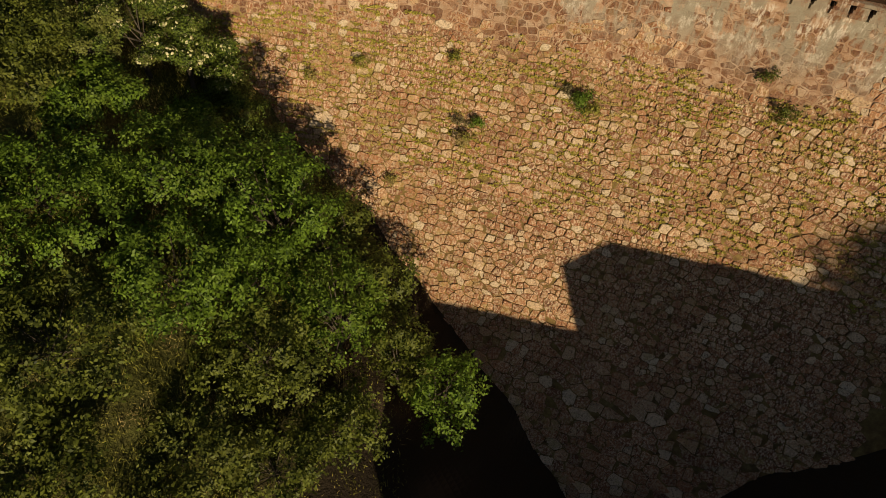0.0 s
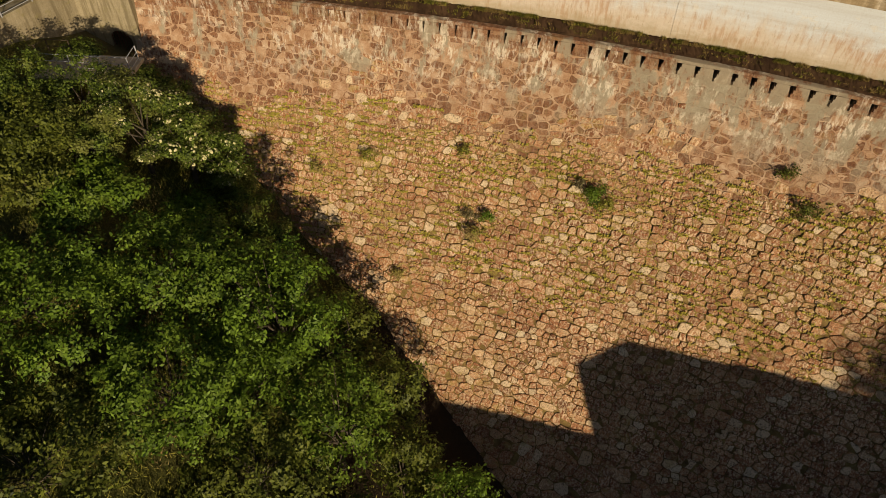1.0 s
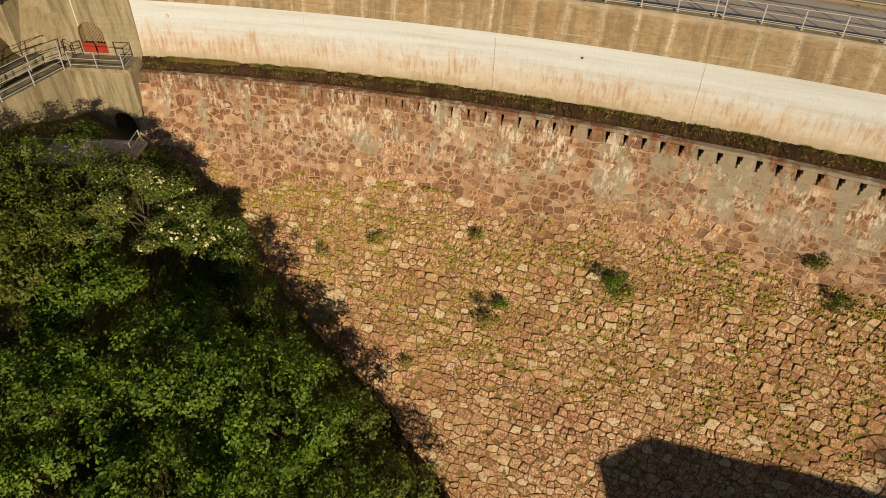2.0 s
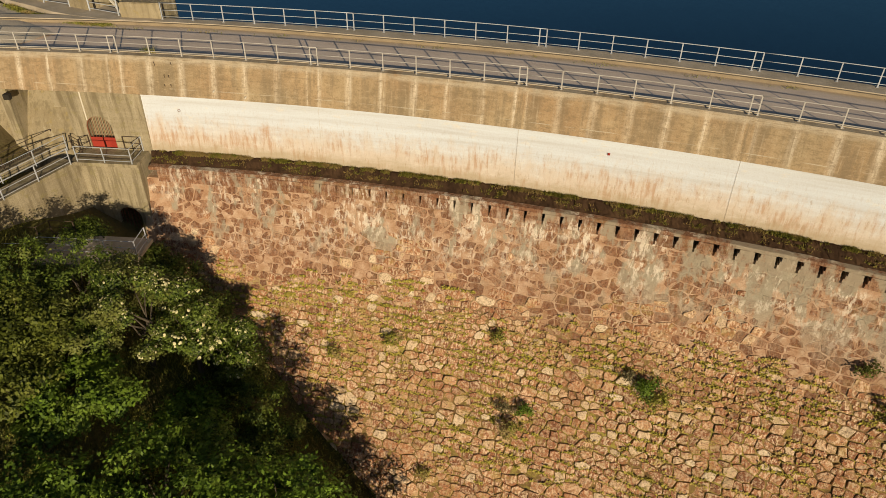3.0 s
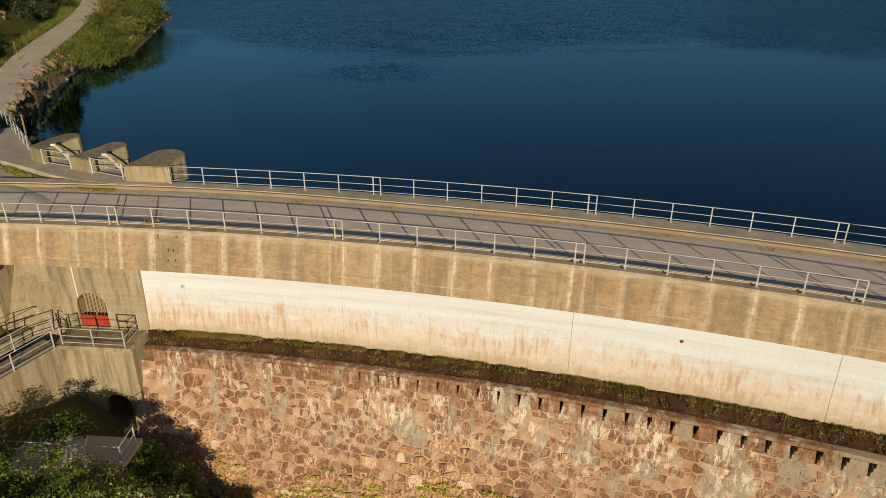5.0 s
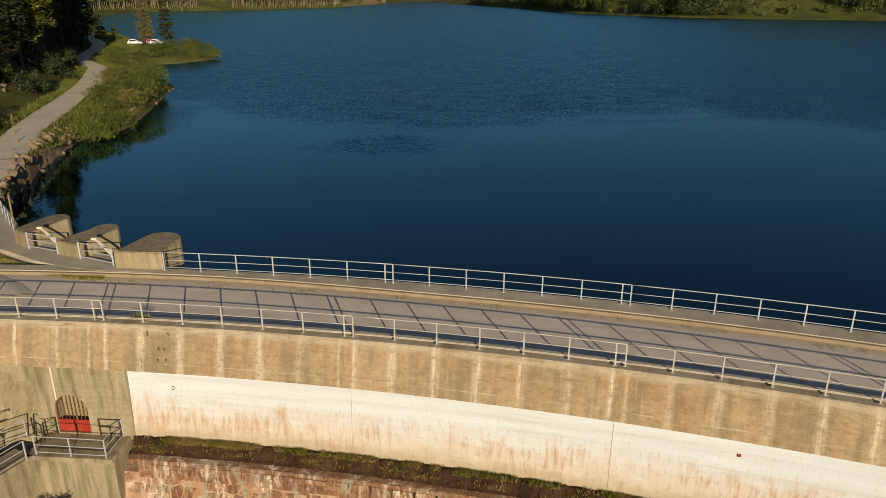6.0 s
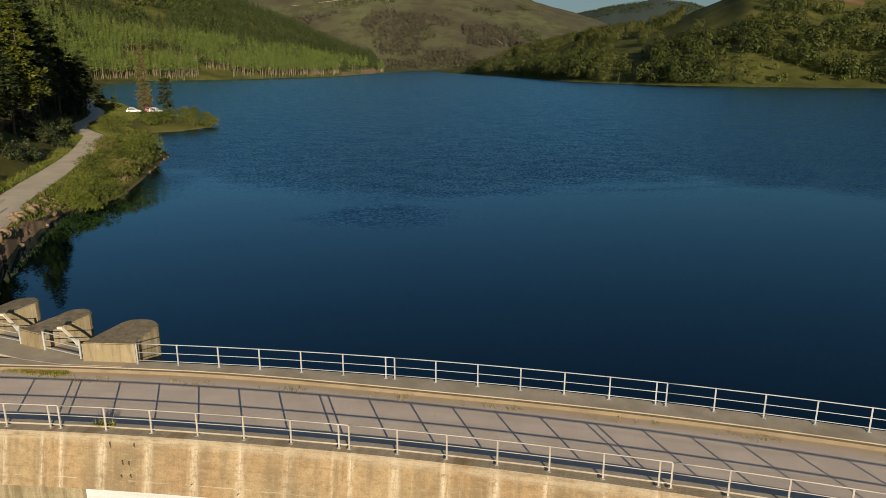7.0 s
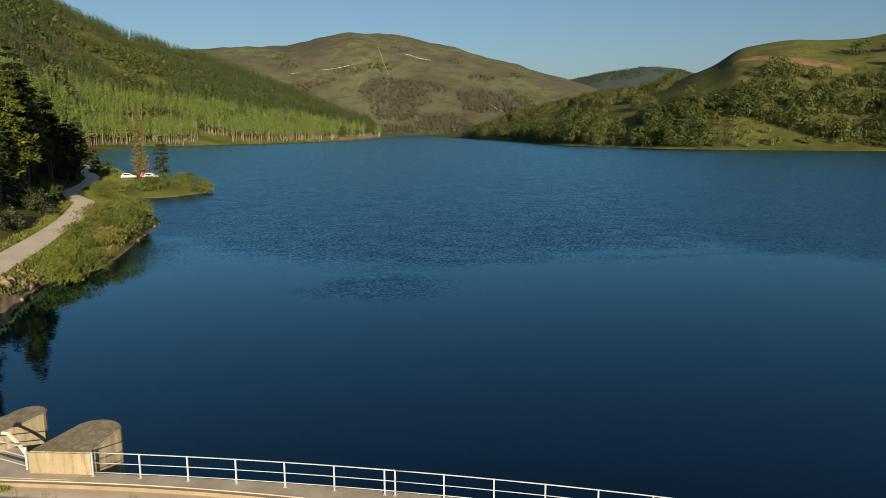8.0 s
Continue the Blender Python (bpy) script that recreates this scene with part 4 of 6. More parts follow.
flat_strip("road", 144.20, 148.95, -0.5, 0.0, M_ROAD, "worn pale road surface along the dam's crest, sandy at its edge", "road")
flat_strip("kerb_near", 143.88, 144.20, -2.0, 0.20, M_PAVE, "grey concrete kerb that carries the railing", "kerb")
flat_strip("kerb_far", 148.95, 149.14, -0.5, 0.17, M_KERB, "sandy yellow kerb stone edge", "kerb")
flat_strip("pavement", 149.14, 150.35, -2.0, 0.22, M_PAVE, "narrow grey concrete pavement", "pavement")


def railing(r, a0, a1, foot, material, label, height=1.06, bays=6):
    top = thing("railing", arc(r, a0, foot), label, "railing", "railings along the dam crest")
    angles = [a0 + (a1 - a0) * k / bays for k in range(bays + 1)]
    for a in angles:
        bm = bmesh.new()
        p = arc(r, a, foot)
        out = (p - Vector((CX, CY, foot))).normalized()
        beam(bm, p - Vector((0, 0, 0.05)), p + Vector((0, 0, height)), 0.062, 0.05, up=out)
        beam(bm, p, p + Vector((0, 0, 0.015)), 0.16, 0.16, up=out)
        part("post", bm, material, top)
    for h, w in ((height - 0.02, 0.052), (height * 0.56, 0.04), (height * 0.17, 0.04)):
        bm = bmesh.new()
        fine = [a0 + (a1 + 0.17 - a0) * k / (bays * 2) for k in range(bays * 2 + 1)]
        tube(bm, [arc(r - 0.015, a, foot + h) for a in fine], [w / 2] * len(fine), 8)
        part("rail", bm, material, top, smooth=True)
    return top


for a0, a1 in NEAR_SECTIONS:
    railing(143.62, a0, a1, 0.20, M_RAIL_NEAR, "grey galvanised three-bar railing on the parapet", 1.06)
for a0, a1 in FAR_SECTIONS:
    railing(150.10, a0, a1, 0.22, M_RAIL, "grey galvanised three-bar railing beside the water", 1.12)

# ---- spillway piers and gates at the water's edge ----
def pier(fl, fr, nr, nl, height, label):
    """A pier by the corners of its front and of its nose, which is rounded towards the water."""
    top = thing("spillway_pier", (fr[0], fr[1], 0.2), label, "pier", "spillway piers")
    fl, fr, nr, nl = (Vector((*p, 0)) for p in (fl, fr, nr, nl))
    mid, half = (nr + nl) / 2, (nr - nl) / 2
    ahead = Vector((-half.y, half.x, 0)).normalized() * 0.95
    ring = [fl, fr, nr] + [mid + half * math.cos(t) + ahead * math.sin(t) for t in np.linspace(0.25, math.pi - 0.25, 11)] + [nl]
    bm = bmesh.new()
    lo = [bm.verts.new((p.x, p.y, -6.0)) for p in ring]
    hi = [bm.verts.new((p.x, p.y, height + 0.052 * min((p - fr).length, (p - fl).length))) for p in ring]
    bm.faces.new(lo[::-1])
    cap = bm.faces.new(hi)
    for k in range(len(lo)):
        bm.faces.new((lo[k], lo[(k + 1) % len(lo)], hi[(k + 1) % len(lo)], hi[k]))
    bmesh.ops.recalc_face_normals(bm, faces=bm.faces[:])
    bmesh.ops.bevel(bm, geom=list(cap.edges), offset=0.05, segments=2, affect="EDGES")
    part("body", bm, M_PIER, top)
    bm = bmesh.new()                # stop-log slot as a flat dark plate, the recess's shade painted on
    side = (nr - fr).normalized()
    out = Vector((side.y, -side.x, 0))
    p = fr + side * 0.45 + out * 0.006
    box(bm, (-0.10, -0.012, -1.5), (0.10, 0.012, 1.15), Matrix.Translation(p) @ Matrix.Rotation(math.atan2(side.y, side.x), 4, "Z"))
    part("stop_log_slot", bm, M_DARK, top, "dark plate for the shaded stop-log slot")
    return top


PIERS = [((-29.25, 57.45), (-26.44, 57.45), (-26.28, 59.5), (-28.55, 59.8), 1.24), ((-33.9, 59.4), (-32.1, 58.7), (-31.1, 61.4), (-32.9, 61.4), 1.10), ((-37.75, 61.1), (-36.28, 60.2), (-35.25, 62.9), (-37.1, 63.0), 1.18)]
for corners in PIERS:
    pier(*corners, "weathered concrete spillway pier with a rounded nose in the water")


def gate_rail(a, b, label):
    """A sloping three-bar gate between two piers, with a bent cream-painted arm behind it."""
    top = thing("gate_railing", (a.x, a.y, 0.2), label, "railing", "gates between the piers")
    for p in (a, b):
        bm = bmesh.new()
        beam(bm, p + Vector((0, 0, -0.1)), p + Vector((0, 0, 1.08)), 0.085, 0.07)
        part("post", bm, M_RAIL, top)
    for h in (0.18, 0.62, 1.04):
        bm = bmesh.new()
        tube(bm, [a + Vector((0, 0, h)), b + Vector((0, 0, h))], [0.027, 0.027], 8)
        part("rail", bm, M_RAIL, top)
    arm = thing("lifting_arm", (b.x, b.y, 0.3), "bent cream-painted steel arm beside the spillway gate", "lifting arm", "arms between the piers")
    bm = bmesh.new()
    base = b + Vector((-0.05, 0.25, 0.1))
    pts = [base + Vector((-1.25 * s ** 1.5, 0.45 * s, 1.30 * s)) for s in np.linspace(0, 1, 9)]
    for p, q in zip(pts, pts[1:]):
        beam(bm, p, q, 0.15, 0.05)
    part("arm", bm, M_CREAM, arm)
    bm = bmesh.new()
    box(bm, pts[-1] - Vector((0.20, 0.10, 0.05)), pts[-1] + Vector((0.10, 0.08, 0.08)), bevel=0.02)
    part("head", bm, M_CREAM, arm)


gate_rail(Vector((-32.1, 58.7, 0.22)), Vector((-29.55, 57.75, 0.22)), "grey three-bar gate between concrete piers")
gate_rail(Vector((-36.28, 60.2, 0.22)), Vector((-33.95, 59.45, 0.22)), "grey three-bar gate between concrete piers")

# the pavement that sweeps past the piers, with its kerb
def sheet(name, outline, z, depth, material, label, category):
    bm = bmesh.new()
    f = bm.faces.new([bm.verts.new((x, y, z)) for x, y in outline])
    out = bmesh.ops.extrude_face_region(bm, geom=[f])
    bmesh.ops.translate(bm, vec=(0, 0, -depth), verts=[v for v in out["geom"] if isinstance(v, bmesh.types.BMVert)])
    bmesh.ops.triangulate(bm, faces=[g for g in bm.faces if len(g.verts) > 4])
    ob = part(name, bm, material)
    return tagged(ob, label, category, kind="structure")


sheet("pavement_piers", [(-27.0, 56.95), (-30.2, 57.0), (-32.6, 57.5), (-34.6, 58.2), (-36.4, 59.2), (-39.6, 60.7), (-42.2, 62.9), (-44.4, 65.6), (-45.6, 67.6), (-44.0, 69.0), (-41.2, 66.0), (-38.6, 63.0), (-35.3, 61.6), (-33.0, 60.4), (-29.0, 58.8), (-27.0, 58.2)],
      0.235, 1.6, M_PAVE, "grey concrete pavement past the spillway piers", "pavement")
sheet("apron", [(-30.0, 56.8), (-33.4, 57.5), (-36.6, 58.9), (-39.8, 60.5), (-42.6, 62.8), (-46.0, 67.0), (-52.0, 70.0), (-56.0, 60.0), (-52.0, 50.0), (-44.0, 50.0), (-36.0, 50.6), (-31.0, 53.5)],
      -0.012, 1.5, M_GRAVEL, "sandy apron where the crest road meets the track", "road")


# ---- gate tower, walkways and spillway at the left abutment ----
tower = thing("gate_tower", (-28.0, 48.6, -13.0), "grey board-marked concrete gate tower at the end of the dam", "tower", kind="structure")
def arch_cut_wall(name, x0, x1, z0, z1, y0, y1, cx, half, spring, sill, parent, material):
    """An upright wall along x from y0 to y1 with an arched opening cut through it."""
    bm = bmesh.new()
    ring = [(cx - half, sill), (cx - half, spring)] + [(cx - half * math.cos(t), spring + half * math.sin(t)) for t in np.linspace(0.2, math.pi - 0.2, 9)] + [(cx + half, spring), (cx + half, sill)]
    out = [(x0, sill), (x0, spring)] + [(x0 + (x1 - x0) * k / 8, z1) for k in range(9)] + [(x1, spring), (x1, sill)]
    for y in (y0, y1):
        a = [bm.verts.new((x, y, z)) for x, z in ring]
        b = [bm.verts.new((x, y, z)) for x, z in out]
        for k in range(len(ring) - 1):
            bm.faces.new((a[k], a[k + 1], b[k + 1], b[k]))
    bm.verts.ensure_lookup_table()
    n = len(ring)
    for k in range(n - 1):
        bm.faces.new((bm.verts[k], bm.verts[k + 1], bm.verts[2 * n + k + 1], bm.verts[2 * n + k]))
        bm.faces.new((bm.verts[n + k], bm.verts[n + k + 1], bm.verts[3 * n + k + 1], bm.verts[3 * n + k]))
    if z0 < sill - 0.01:
        box(bm, (x0, y0, z0), (x1, y1, sill))
    return part(name, bm, material, parent)


PZ = -6.2
arch_cut_wall("front", -29.95, -25.95, -14.0, PZ - 0.25, 48.85, 49.3, -27.4, 0.76, -10.36, -12.2, tower, M_GREY)
bm = bmesh.new()
box(bm, (-29.95, 49.3, -14.0), (-29.5, 51.0, PZ - 0.25))
box(bm, (-26.4, 49.3, -14.0), (-25.95, 51.0, PZ - 0.25))
box(bm, (-29.5, 50.6, -14.0), (-26.4, 51.0, PZ - 0.25))
part("sides", bm, M_GREY, tower)
bm = bmesh.new()
box(bm, (-30.3, 48.55, PZ - 0.24), (-25.85, 50.7, PZ), bevel=0.03)
part("platform", bm, M_GREY, tower, "concrete platform slab")
bm = bmesh.new()
for k in range(7):
    x = -28.08 + k * 1.36 / 6
    beam(bm, (x, 49.05, -12.2), (x, 49.05, -9.62 - 0.35 * abs(k - 3) / 3), 0.035)
part("grille", bm, M_RUST, tower, "rusty bars in the lower arch")

# the wall behind the platform, with the red gate
gate_wall = arch_cut_wall("gate_wall", -30.6, -25.62, PZ - 0.2, -2.07, 50.5, 51.1, -28.78, 0.86, -4.76, -6.12, None, M_GREY)
tagged(gate_wall, "grey concrete wall with an arched gateway", "wall", kind="structure")
bm = bmesh.new()
box(bm, (-30.5, 51.13, -6.6), (-25.7, 51.5, -2.1))
rear = part("wall_gallery", bm, M_PIER)
tagged(rear, "pale wall of the gallery behind the red gate", "wall", kind="structure")
# floor made near-black, the gallery's shade put into its colour
bm = bmesh.new()
box(bm, (-30.5, 50.9, -6.4), (-25.7, 51.12, -6.13))
tagged(part("floor_gallery", bm, M_DARK), "gallery floor with its shade in the colour", "floor", kind="structure")
gate = thing("red_gate", (-28.78, 50.6, -6.11), "arched barred gate, rusty bars above red sheet panels", "gate")
for x0, x1 in ((-29.60, -28.82), (-28.74, -27.96)):
    bm = bmesh.new()
    box(bm, (x0, 50.56, -6.10), (x1, 50.62, -5.40), bevel=0.012)
    part("panel", bm, M_RED, gate, "red painted sheet panel")
for k in range(9):
    x = -29.60 + k * 1.64 / 8
    z = -4.76 + math.sqrt(max(0.0, 0.86 ** 2 - (x + 28.78) ** 2))
    bm = bmesh.new()
    beam(bm, (x, 50.59, -5.40), (x, 50.59, z), 0.026)
    part("bar", bm, M_RUST, gate)
bm = bmesh.new()
ring = [(-29.63, 50.59, -6.11), (-29.63, 50.59, -4.76)] + [(-28.78 - 0.85 * math.cos(t), 50.59, -4.76 + 0.85 * math.sin(t)) for t in np.linspace(0.2, math.pi - 0.2, 12)] + [(-27.93, 50.59, -4.76), (-27.93, 50.59, -6.11)]
for p, q in zip(ring, ring[1:]):
    beam(bm, p, q, 0.07, 0.07, up=(0, 1, 0))
part("frame", bm, M_RUST, gate, "rusty arched frame")
bm = bmesh.new()
tube(bm, [(-29.40, 50.45, -2.2), (-29.42, 50.45, -4.15)], [0.045, 0.045], 8)
pipe = part("pipe", bm, M_CREAM)
tagged(pipe, "pale conduit pipe down the concrete wall", "pipe")


def straight_railing(points, material, label, height=1.05, spacing=1.7, bars=(1.0, 0.55, 0.15), group="walkway railings"):
    """A railing along points of the walkway, with posts at every corner and between."""
    top = thing("railing", points[0], label, "railing", group)
    for i, (a, b) in enumerate(zip(points, points[1:])):
        a, b = Vector(a), Vector(b)
        n = max(1, round((b - a).length / spacing))
        for k in range(n + (i == len(points) - 2)):
            p = a.lerp(b, k / n)
            bm = bmesh.new()
            beam(bm, p - Vector((0, 0, 0.05)), p + Vector((0, 0, height)), 0.055, 0.055)
            part("post", bm, material, top)
        for h in bars:
            bm = bmesh.new()
            tube(bm, [a + Vector((0, 0, h * height)), b + Vector((0, 0, h * height))], [0.022, 0.022], 6)
            part("rail", bm, material, top)
    return top


WALK = Vector((-0.351, -0.936, 0)).normalized()
straight_railing([(-26.2, 50.45, PZ), (-26.15, 48.65, PZ), (-29.75, 48.7, PZ)], M_RAIL, "grey three-bar railing round the gate platform", 1.05, 1.75)
straight_railing([(-26.3, 50.4, PZ), (-27.4, 50.42, PZ)], M_RAIL_DARK, "dark thin railing by the red gate", 1.0)
f0, b0 = Vector((-29.99, 48.3, PZ)), Vector((-31.15, 50.1, PZ))
straight_railing([f0, f0 + WALK * 9.5], M_RAIL, "grey railing along the walkway over the spillway wall", 1.05, 2.35)
straight_railing([b0, b0 + WALK * 9.5], M_RAIL, "grey railing along the walkway over the spillway wall", 1.05, 2.2)
c0 = Vector((-32.45, 50.9, PZ))
straight_railing([c0, c0 + WALK * 9.5], M_RAIL_DARK, "dark rusty railing on the far side of the spillway", 1.05, 2.1)
straight_railing([(-30.9, 50.3, PZ), (-30.0, 49.7, PZ), (-29.7, 50.4, PZ)], M_RAIL_DARK, "dark thin railing at the walkway's bend", 1.0)


def slab(name, a, b, half0, half1, top, bottom, material, label, category):
    """A long block from a to b with its two sides at half0 and half1 across it."""
    bm = bmesh.new()
    d = (b - a).normalized()
    s = Vector((-d.y, d.x, 0))
    quad = [a + s * half0, a + s * half1, b + s * half1, b + s * half0]
    lo = [bm.verts.new((p.x, p.y, bottom)) for p in quad]
    hi = [bm.verts.new((p.x, p.y, top)) for p in quad]
    bm.faces.new(lo[::-1]), bm.faces.new(hi)
    for k in range(4):
        bm.faces.new((lo[k], lo[(k + 1) % 4], hi[(k + 1) % 4], hi[k]))
    ob = part(name, bm, material)
    return tagged(ob, label, category, kind="structure")


w0 = Vector((-30.55, 48.85, 0))
slab("walkway", w0, w0 + WALK * 10, -0.62, 0.72, PZ, PZ - 0.18, M_GREY, "narrow concrete walkway slab", "walkway")
slab("wing_wall", w0 - WALK * 0.7, w0 + WALK * 10, 0.20, 0.70, PZ - 0.19, -15.0, M_GREY, "grey concrete wing wall of the spillway", "wall")
slab("spillway_side", w0 + Vector((-1.75, 2.0, 0)), w0 + Vector((-1.75, 2.0, 0)) + WALK * 10, -0.6, 0.1, PZ - 0.02, -15.0, M_GREY, "grey concrete far wall of the spillway", "wall")
# the overflow under the road
bm = bmesh.new()
profile = [(53.4, -2.3), (52.3, -2.9), (51.5, -4.2), (50.7, -5.6), (50.2, -6.4), (49.2, -8.2), (53.4, -9.0)]
for x in (-40.0, -30.5):
    vs = [bm.verts.new((x, y, z)) for y, z in profile]
bm.verts.ensure_lookup_table()
n = len(profile)
for k in range(n):
    bm.faces.new((bm.verts[k], bm.verts[(k + 1) % n], bm.verts[n + (k + 1) % n], bm.verts[n + k]))
bm.faces.new(bm.verts[:n]), bm.faces.new(bm.verts[n:][::-1])
tagged(part("spillway", bm, M_PIER), "pale concrete overflow face under the road", "spillway", kind="structure")
bm = bmesh.new()
box(bm, (-34.6, 50.2, -6.6), (-34.0, 53.0, -2.07))
tagged(part("spillway_divider", bm, M_GREY), "grey concrete dividing wall under the road", "wall", kind="structure")
bm = bmesh.new()
box(bm, (-33.75, 49.45, -2.55), (-33.35, 49.75, -2.2), bevel=0.02)
tagged(part("floodlight", bm, M_DARK), "small black floodlight under the parapet", "lamp")
# lower path to the arch
bm = bmesh.new()
box(bm, (-33.8, 42.0, -9.5), (-24.0, 45.0, -9.26), bevel=0.03)
low_path = part("path_lower", bm, M_PAVE)
tagged(low_path, "concrete path to the lower arch", "path", kind="structure")
straight_railing([(-33.8, 42.1, -9.26), (-30.28, 42.37, -9.26), (-29.91, 43.1, -9.26), (-25.97, 43.1, -9.26), (-24.1, 43.1, -9.26), (-24.16, 44.6, -9.26)], M_RAIL, "grey railing beside the lower path", 1.05, 2.1)
straight_railing([(-33.6, 43.9, -9.26), (-30.59, 44.05, -9.26), (-30.23, 44.85, -9.26), (-28.71, 44.85, -9.26)], M_RAIL_DARK, "dark railing beside the lower path", 1.05, 1.9)
# red survey plate
bm = bmesh.new()
p = arc(143.44, 13.17, -3.2)
box(bm, p - Vector((0.07, 0.015, 0.07)), p + Vector((0.07, 0.03, 0.07)), bevel=0.01)
tagged(part("survey_plate", bm, M_RED), "small red survey plate on the pale wall", "plate")
# drain spouts, iron stubs and a fixing ring on the face
def parapet_face(a, z, out):
    return arc(143.33 - (0.10 - z) * 0.2837 - out, a, z)


for a, z in ((3.71, -1.58), (4.51, -1.80)):
    bm = bmesh.new()
    tube(bm, [parapet_face(a, z, -0.10), parapet_face(a, z, 0.10), parapet_face(a, z - 0.03, 0.16)], [0.055, 0.05, 0.045], 10)
    tagged(part("drain_spout", bm, M_CREAM), "short lime-crusted drain spout in the parapet", "spout", "drain spouts in the parapet")
for a, z, drop in ((2.47, -0.82, 0.16), (2.58, -0.86, 0.12), (2.62, -1.36, 0.10), (2.46, -1.40, 0.08), (2.24, -0.12, 0.20), (2.66, -0.14, 0.10)):
    bm = bmesh.new()
    tube(bm, [parapet_face(a, z, -0.05), parapet_face(a, z, 0.06), parapet_face(a + 0.02, z - drop, 0.05)], [0.03, 0.03, 0.018], 6)
    tagged(part("iron_stub", bm, M_RAIL_DARK), "bent rusty iron stub set in the parapet concrete", "iron stub", "iron stubs in the parapet")
bm = bmesh.new()
ring = [arc(143.42, 2.56 + 0.034 * math.cos(t), -3.30 + 0.085 * math.sin(t)) for t in np.linspace(0, math.tau, 15)]
tube(bm, ring, [0.014] * 15, 6)
tagged(part("fixing_ring", bm, M_RUST), "small rusty ring fixed to the pale wall", "ring")
# unseen house added downstream, shaped to cast the shadow on the wall
house = thing("shadow_house", (22, 0, -29), "plain concrete house out of view, added to cast the wall's shadow", "house")
bm = bmesh.new()
box(bm, (22.0, -5.0, -39), (28.2, 3.4, -15.0), bevel=0.05)
box(bm, (28.1, -5.0, -39), (37.0, 3.4, -14.8), bevel=0.05)
box(bm, (36.9, -5.0, -39), (60.0, 3.4, -14.6), bevel=0.05)
part("hall", bm, M_GREY, house)
bm = bmesh.new()
box(bm, (4.0, -5.0, -39), (21.99, 2.0, -20.9), bevel=0.05)
part("annex", bm, M_GREY, house)

# ---- trees and shrubs below the dam ----
def ground_at(x, y):
    return float(land(np.array([x]), np.array([y]))[0])


VALLEY_TREES = [  # x, y, top, radius, leaf, leaves, dead boughs
    (-18.6, 30.4, -11.6, 4.6, L_BROAD, 15000, 0), (-12.6, 29.6, -12.2, 4.2, L_BROAD, 12000, 1), (-9.6, 30.6, -15.6, 2.7, L_OLIVE, 7000, 3),
    (-6.4, 28.4, -18.3, 2.5, L_OLIVE, 6000, 0), (-1.6, 22.6, -21.6, 2.3, L_BROAD, 5000, 0), (-7.4, 19.6, -20.6, 2.4, L_OLIVE, 5500, 0),
    (-24.6, 34.6, -11.4, 3.2, L_BROAD, 11000, 0), (-16.6, 24.2, -13.6, 4.5, L_BROAD, 12000, 0), (-24.0, 26.6, -10.4, 4.8, L_BROAD, 13000, 0),
    (-12.2, 22.0, -17.0, 3.8, L_OLIVE, 9000, 0), (-20.6, 18.6, -13.6, 4.6, L_OLIVE, 11000, 0), (-30.4, 30.0, -6.0, 4.6, L_OLIVE, 10000, 0),
    (-28.4, 21.0, -9.0, 4.8, L_OLIVE, 10000, 0), (-8.6, 25.2, -16.2, 3.2, L_BROAD, 8000, 0), (-14.2, 34.2, -17.4, 2.6, L_BROAD, 7000, 2),
    (-15.0, 15.6, -19.2, 3.6, L_OLIVE, 7000, 0), (-10.6, 16.4, -21.0, 2.8, L_OLIVE, 6000, 0), (-25.6, 14.6, -12.2, 4.4, L_OLIVE, 9000, 0), (-20.4, 13.4, -16.6, 3.8, L_OLIVE, 8000, 0), (-4.6, 24.4, -20.8, 2.2, L_OLIVE, 5000, 0), (-31.6, 25.4, -6.6, 4.4, L_BROAD, 9000, 0), (-13.6, 26.0, -15.2, 3.4, L_BROAD, 8000, 0), (-34.0, 17.0, -5.0, 4.6, L_OLIVE, 9000, 0), (-20.0, 37.0, -15.2, 2.2, L_BROAD, 6000, 0), (-34.5, 36.0, -3.6, 3.6, L_OLIVE, 7000, 0), (-27.6, 36.3, -8.0, 2.7, L_OLIVE, 8000, 0), (-27.2, 33.9, -8.8, 2.5, L_OLIVE, 7000, 0)]
for i, (x, y, top, radius, leaf, leaves, dead) in enumerate(VALLEY_TREES):
    radius, top = radius * 0.86, top + 0.7 * math.sin(i * 2.1)
    z = ground_at(x, y)
    words = "dense leafy green tree on the valley side below the dam" if leaf is L_BROAD else "olive-green scrubby tree on the valley side below the dam"
    tree("tree", (x, y, z), top - z, radius, leaf, words, leaves=int(leaves * 0.95), size=0.115, seed=20 + i, boughs=int(18 + radius * 9), group="trees below the dam", dead=dead)
for i, (x, y, top, radius, leaves, heads) in enumerate([(-22.9, 39.6, -7.5, 2.4, 7500, 190), (-20.7, 40.7, -9.6, 1.5, 4500, 110), (-18.8, 41.2, -12.7, 1.5, 4500, 120), (-25.2, 37.6, -8.0, 1.9, 5000, 0)]):
    z = ground_at(x, y)
    tree("flowering_shrub", (x, y, z), top - z, radius, L_ELDER, "elder shrub with flat cream flower heads", "shrub", leaves * 2, 0.085, 60 + i, group="flowering shrubs", boughs=18, blossom=heads * 3)
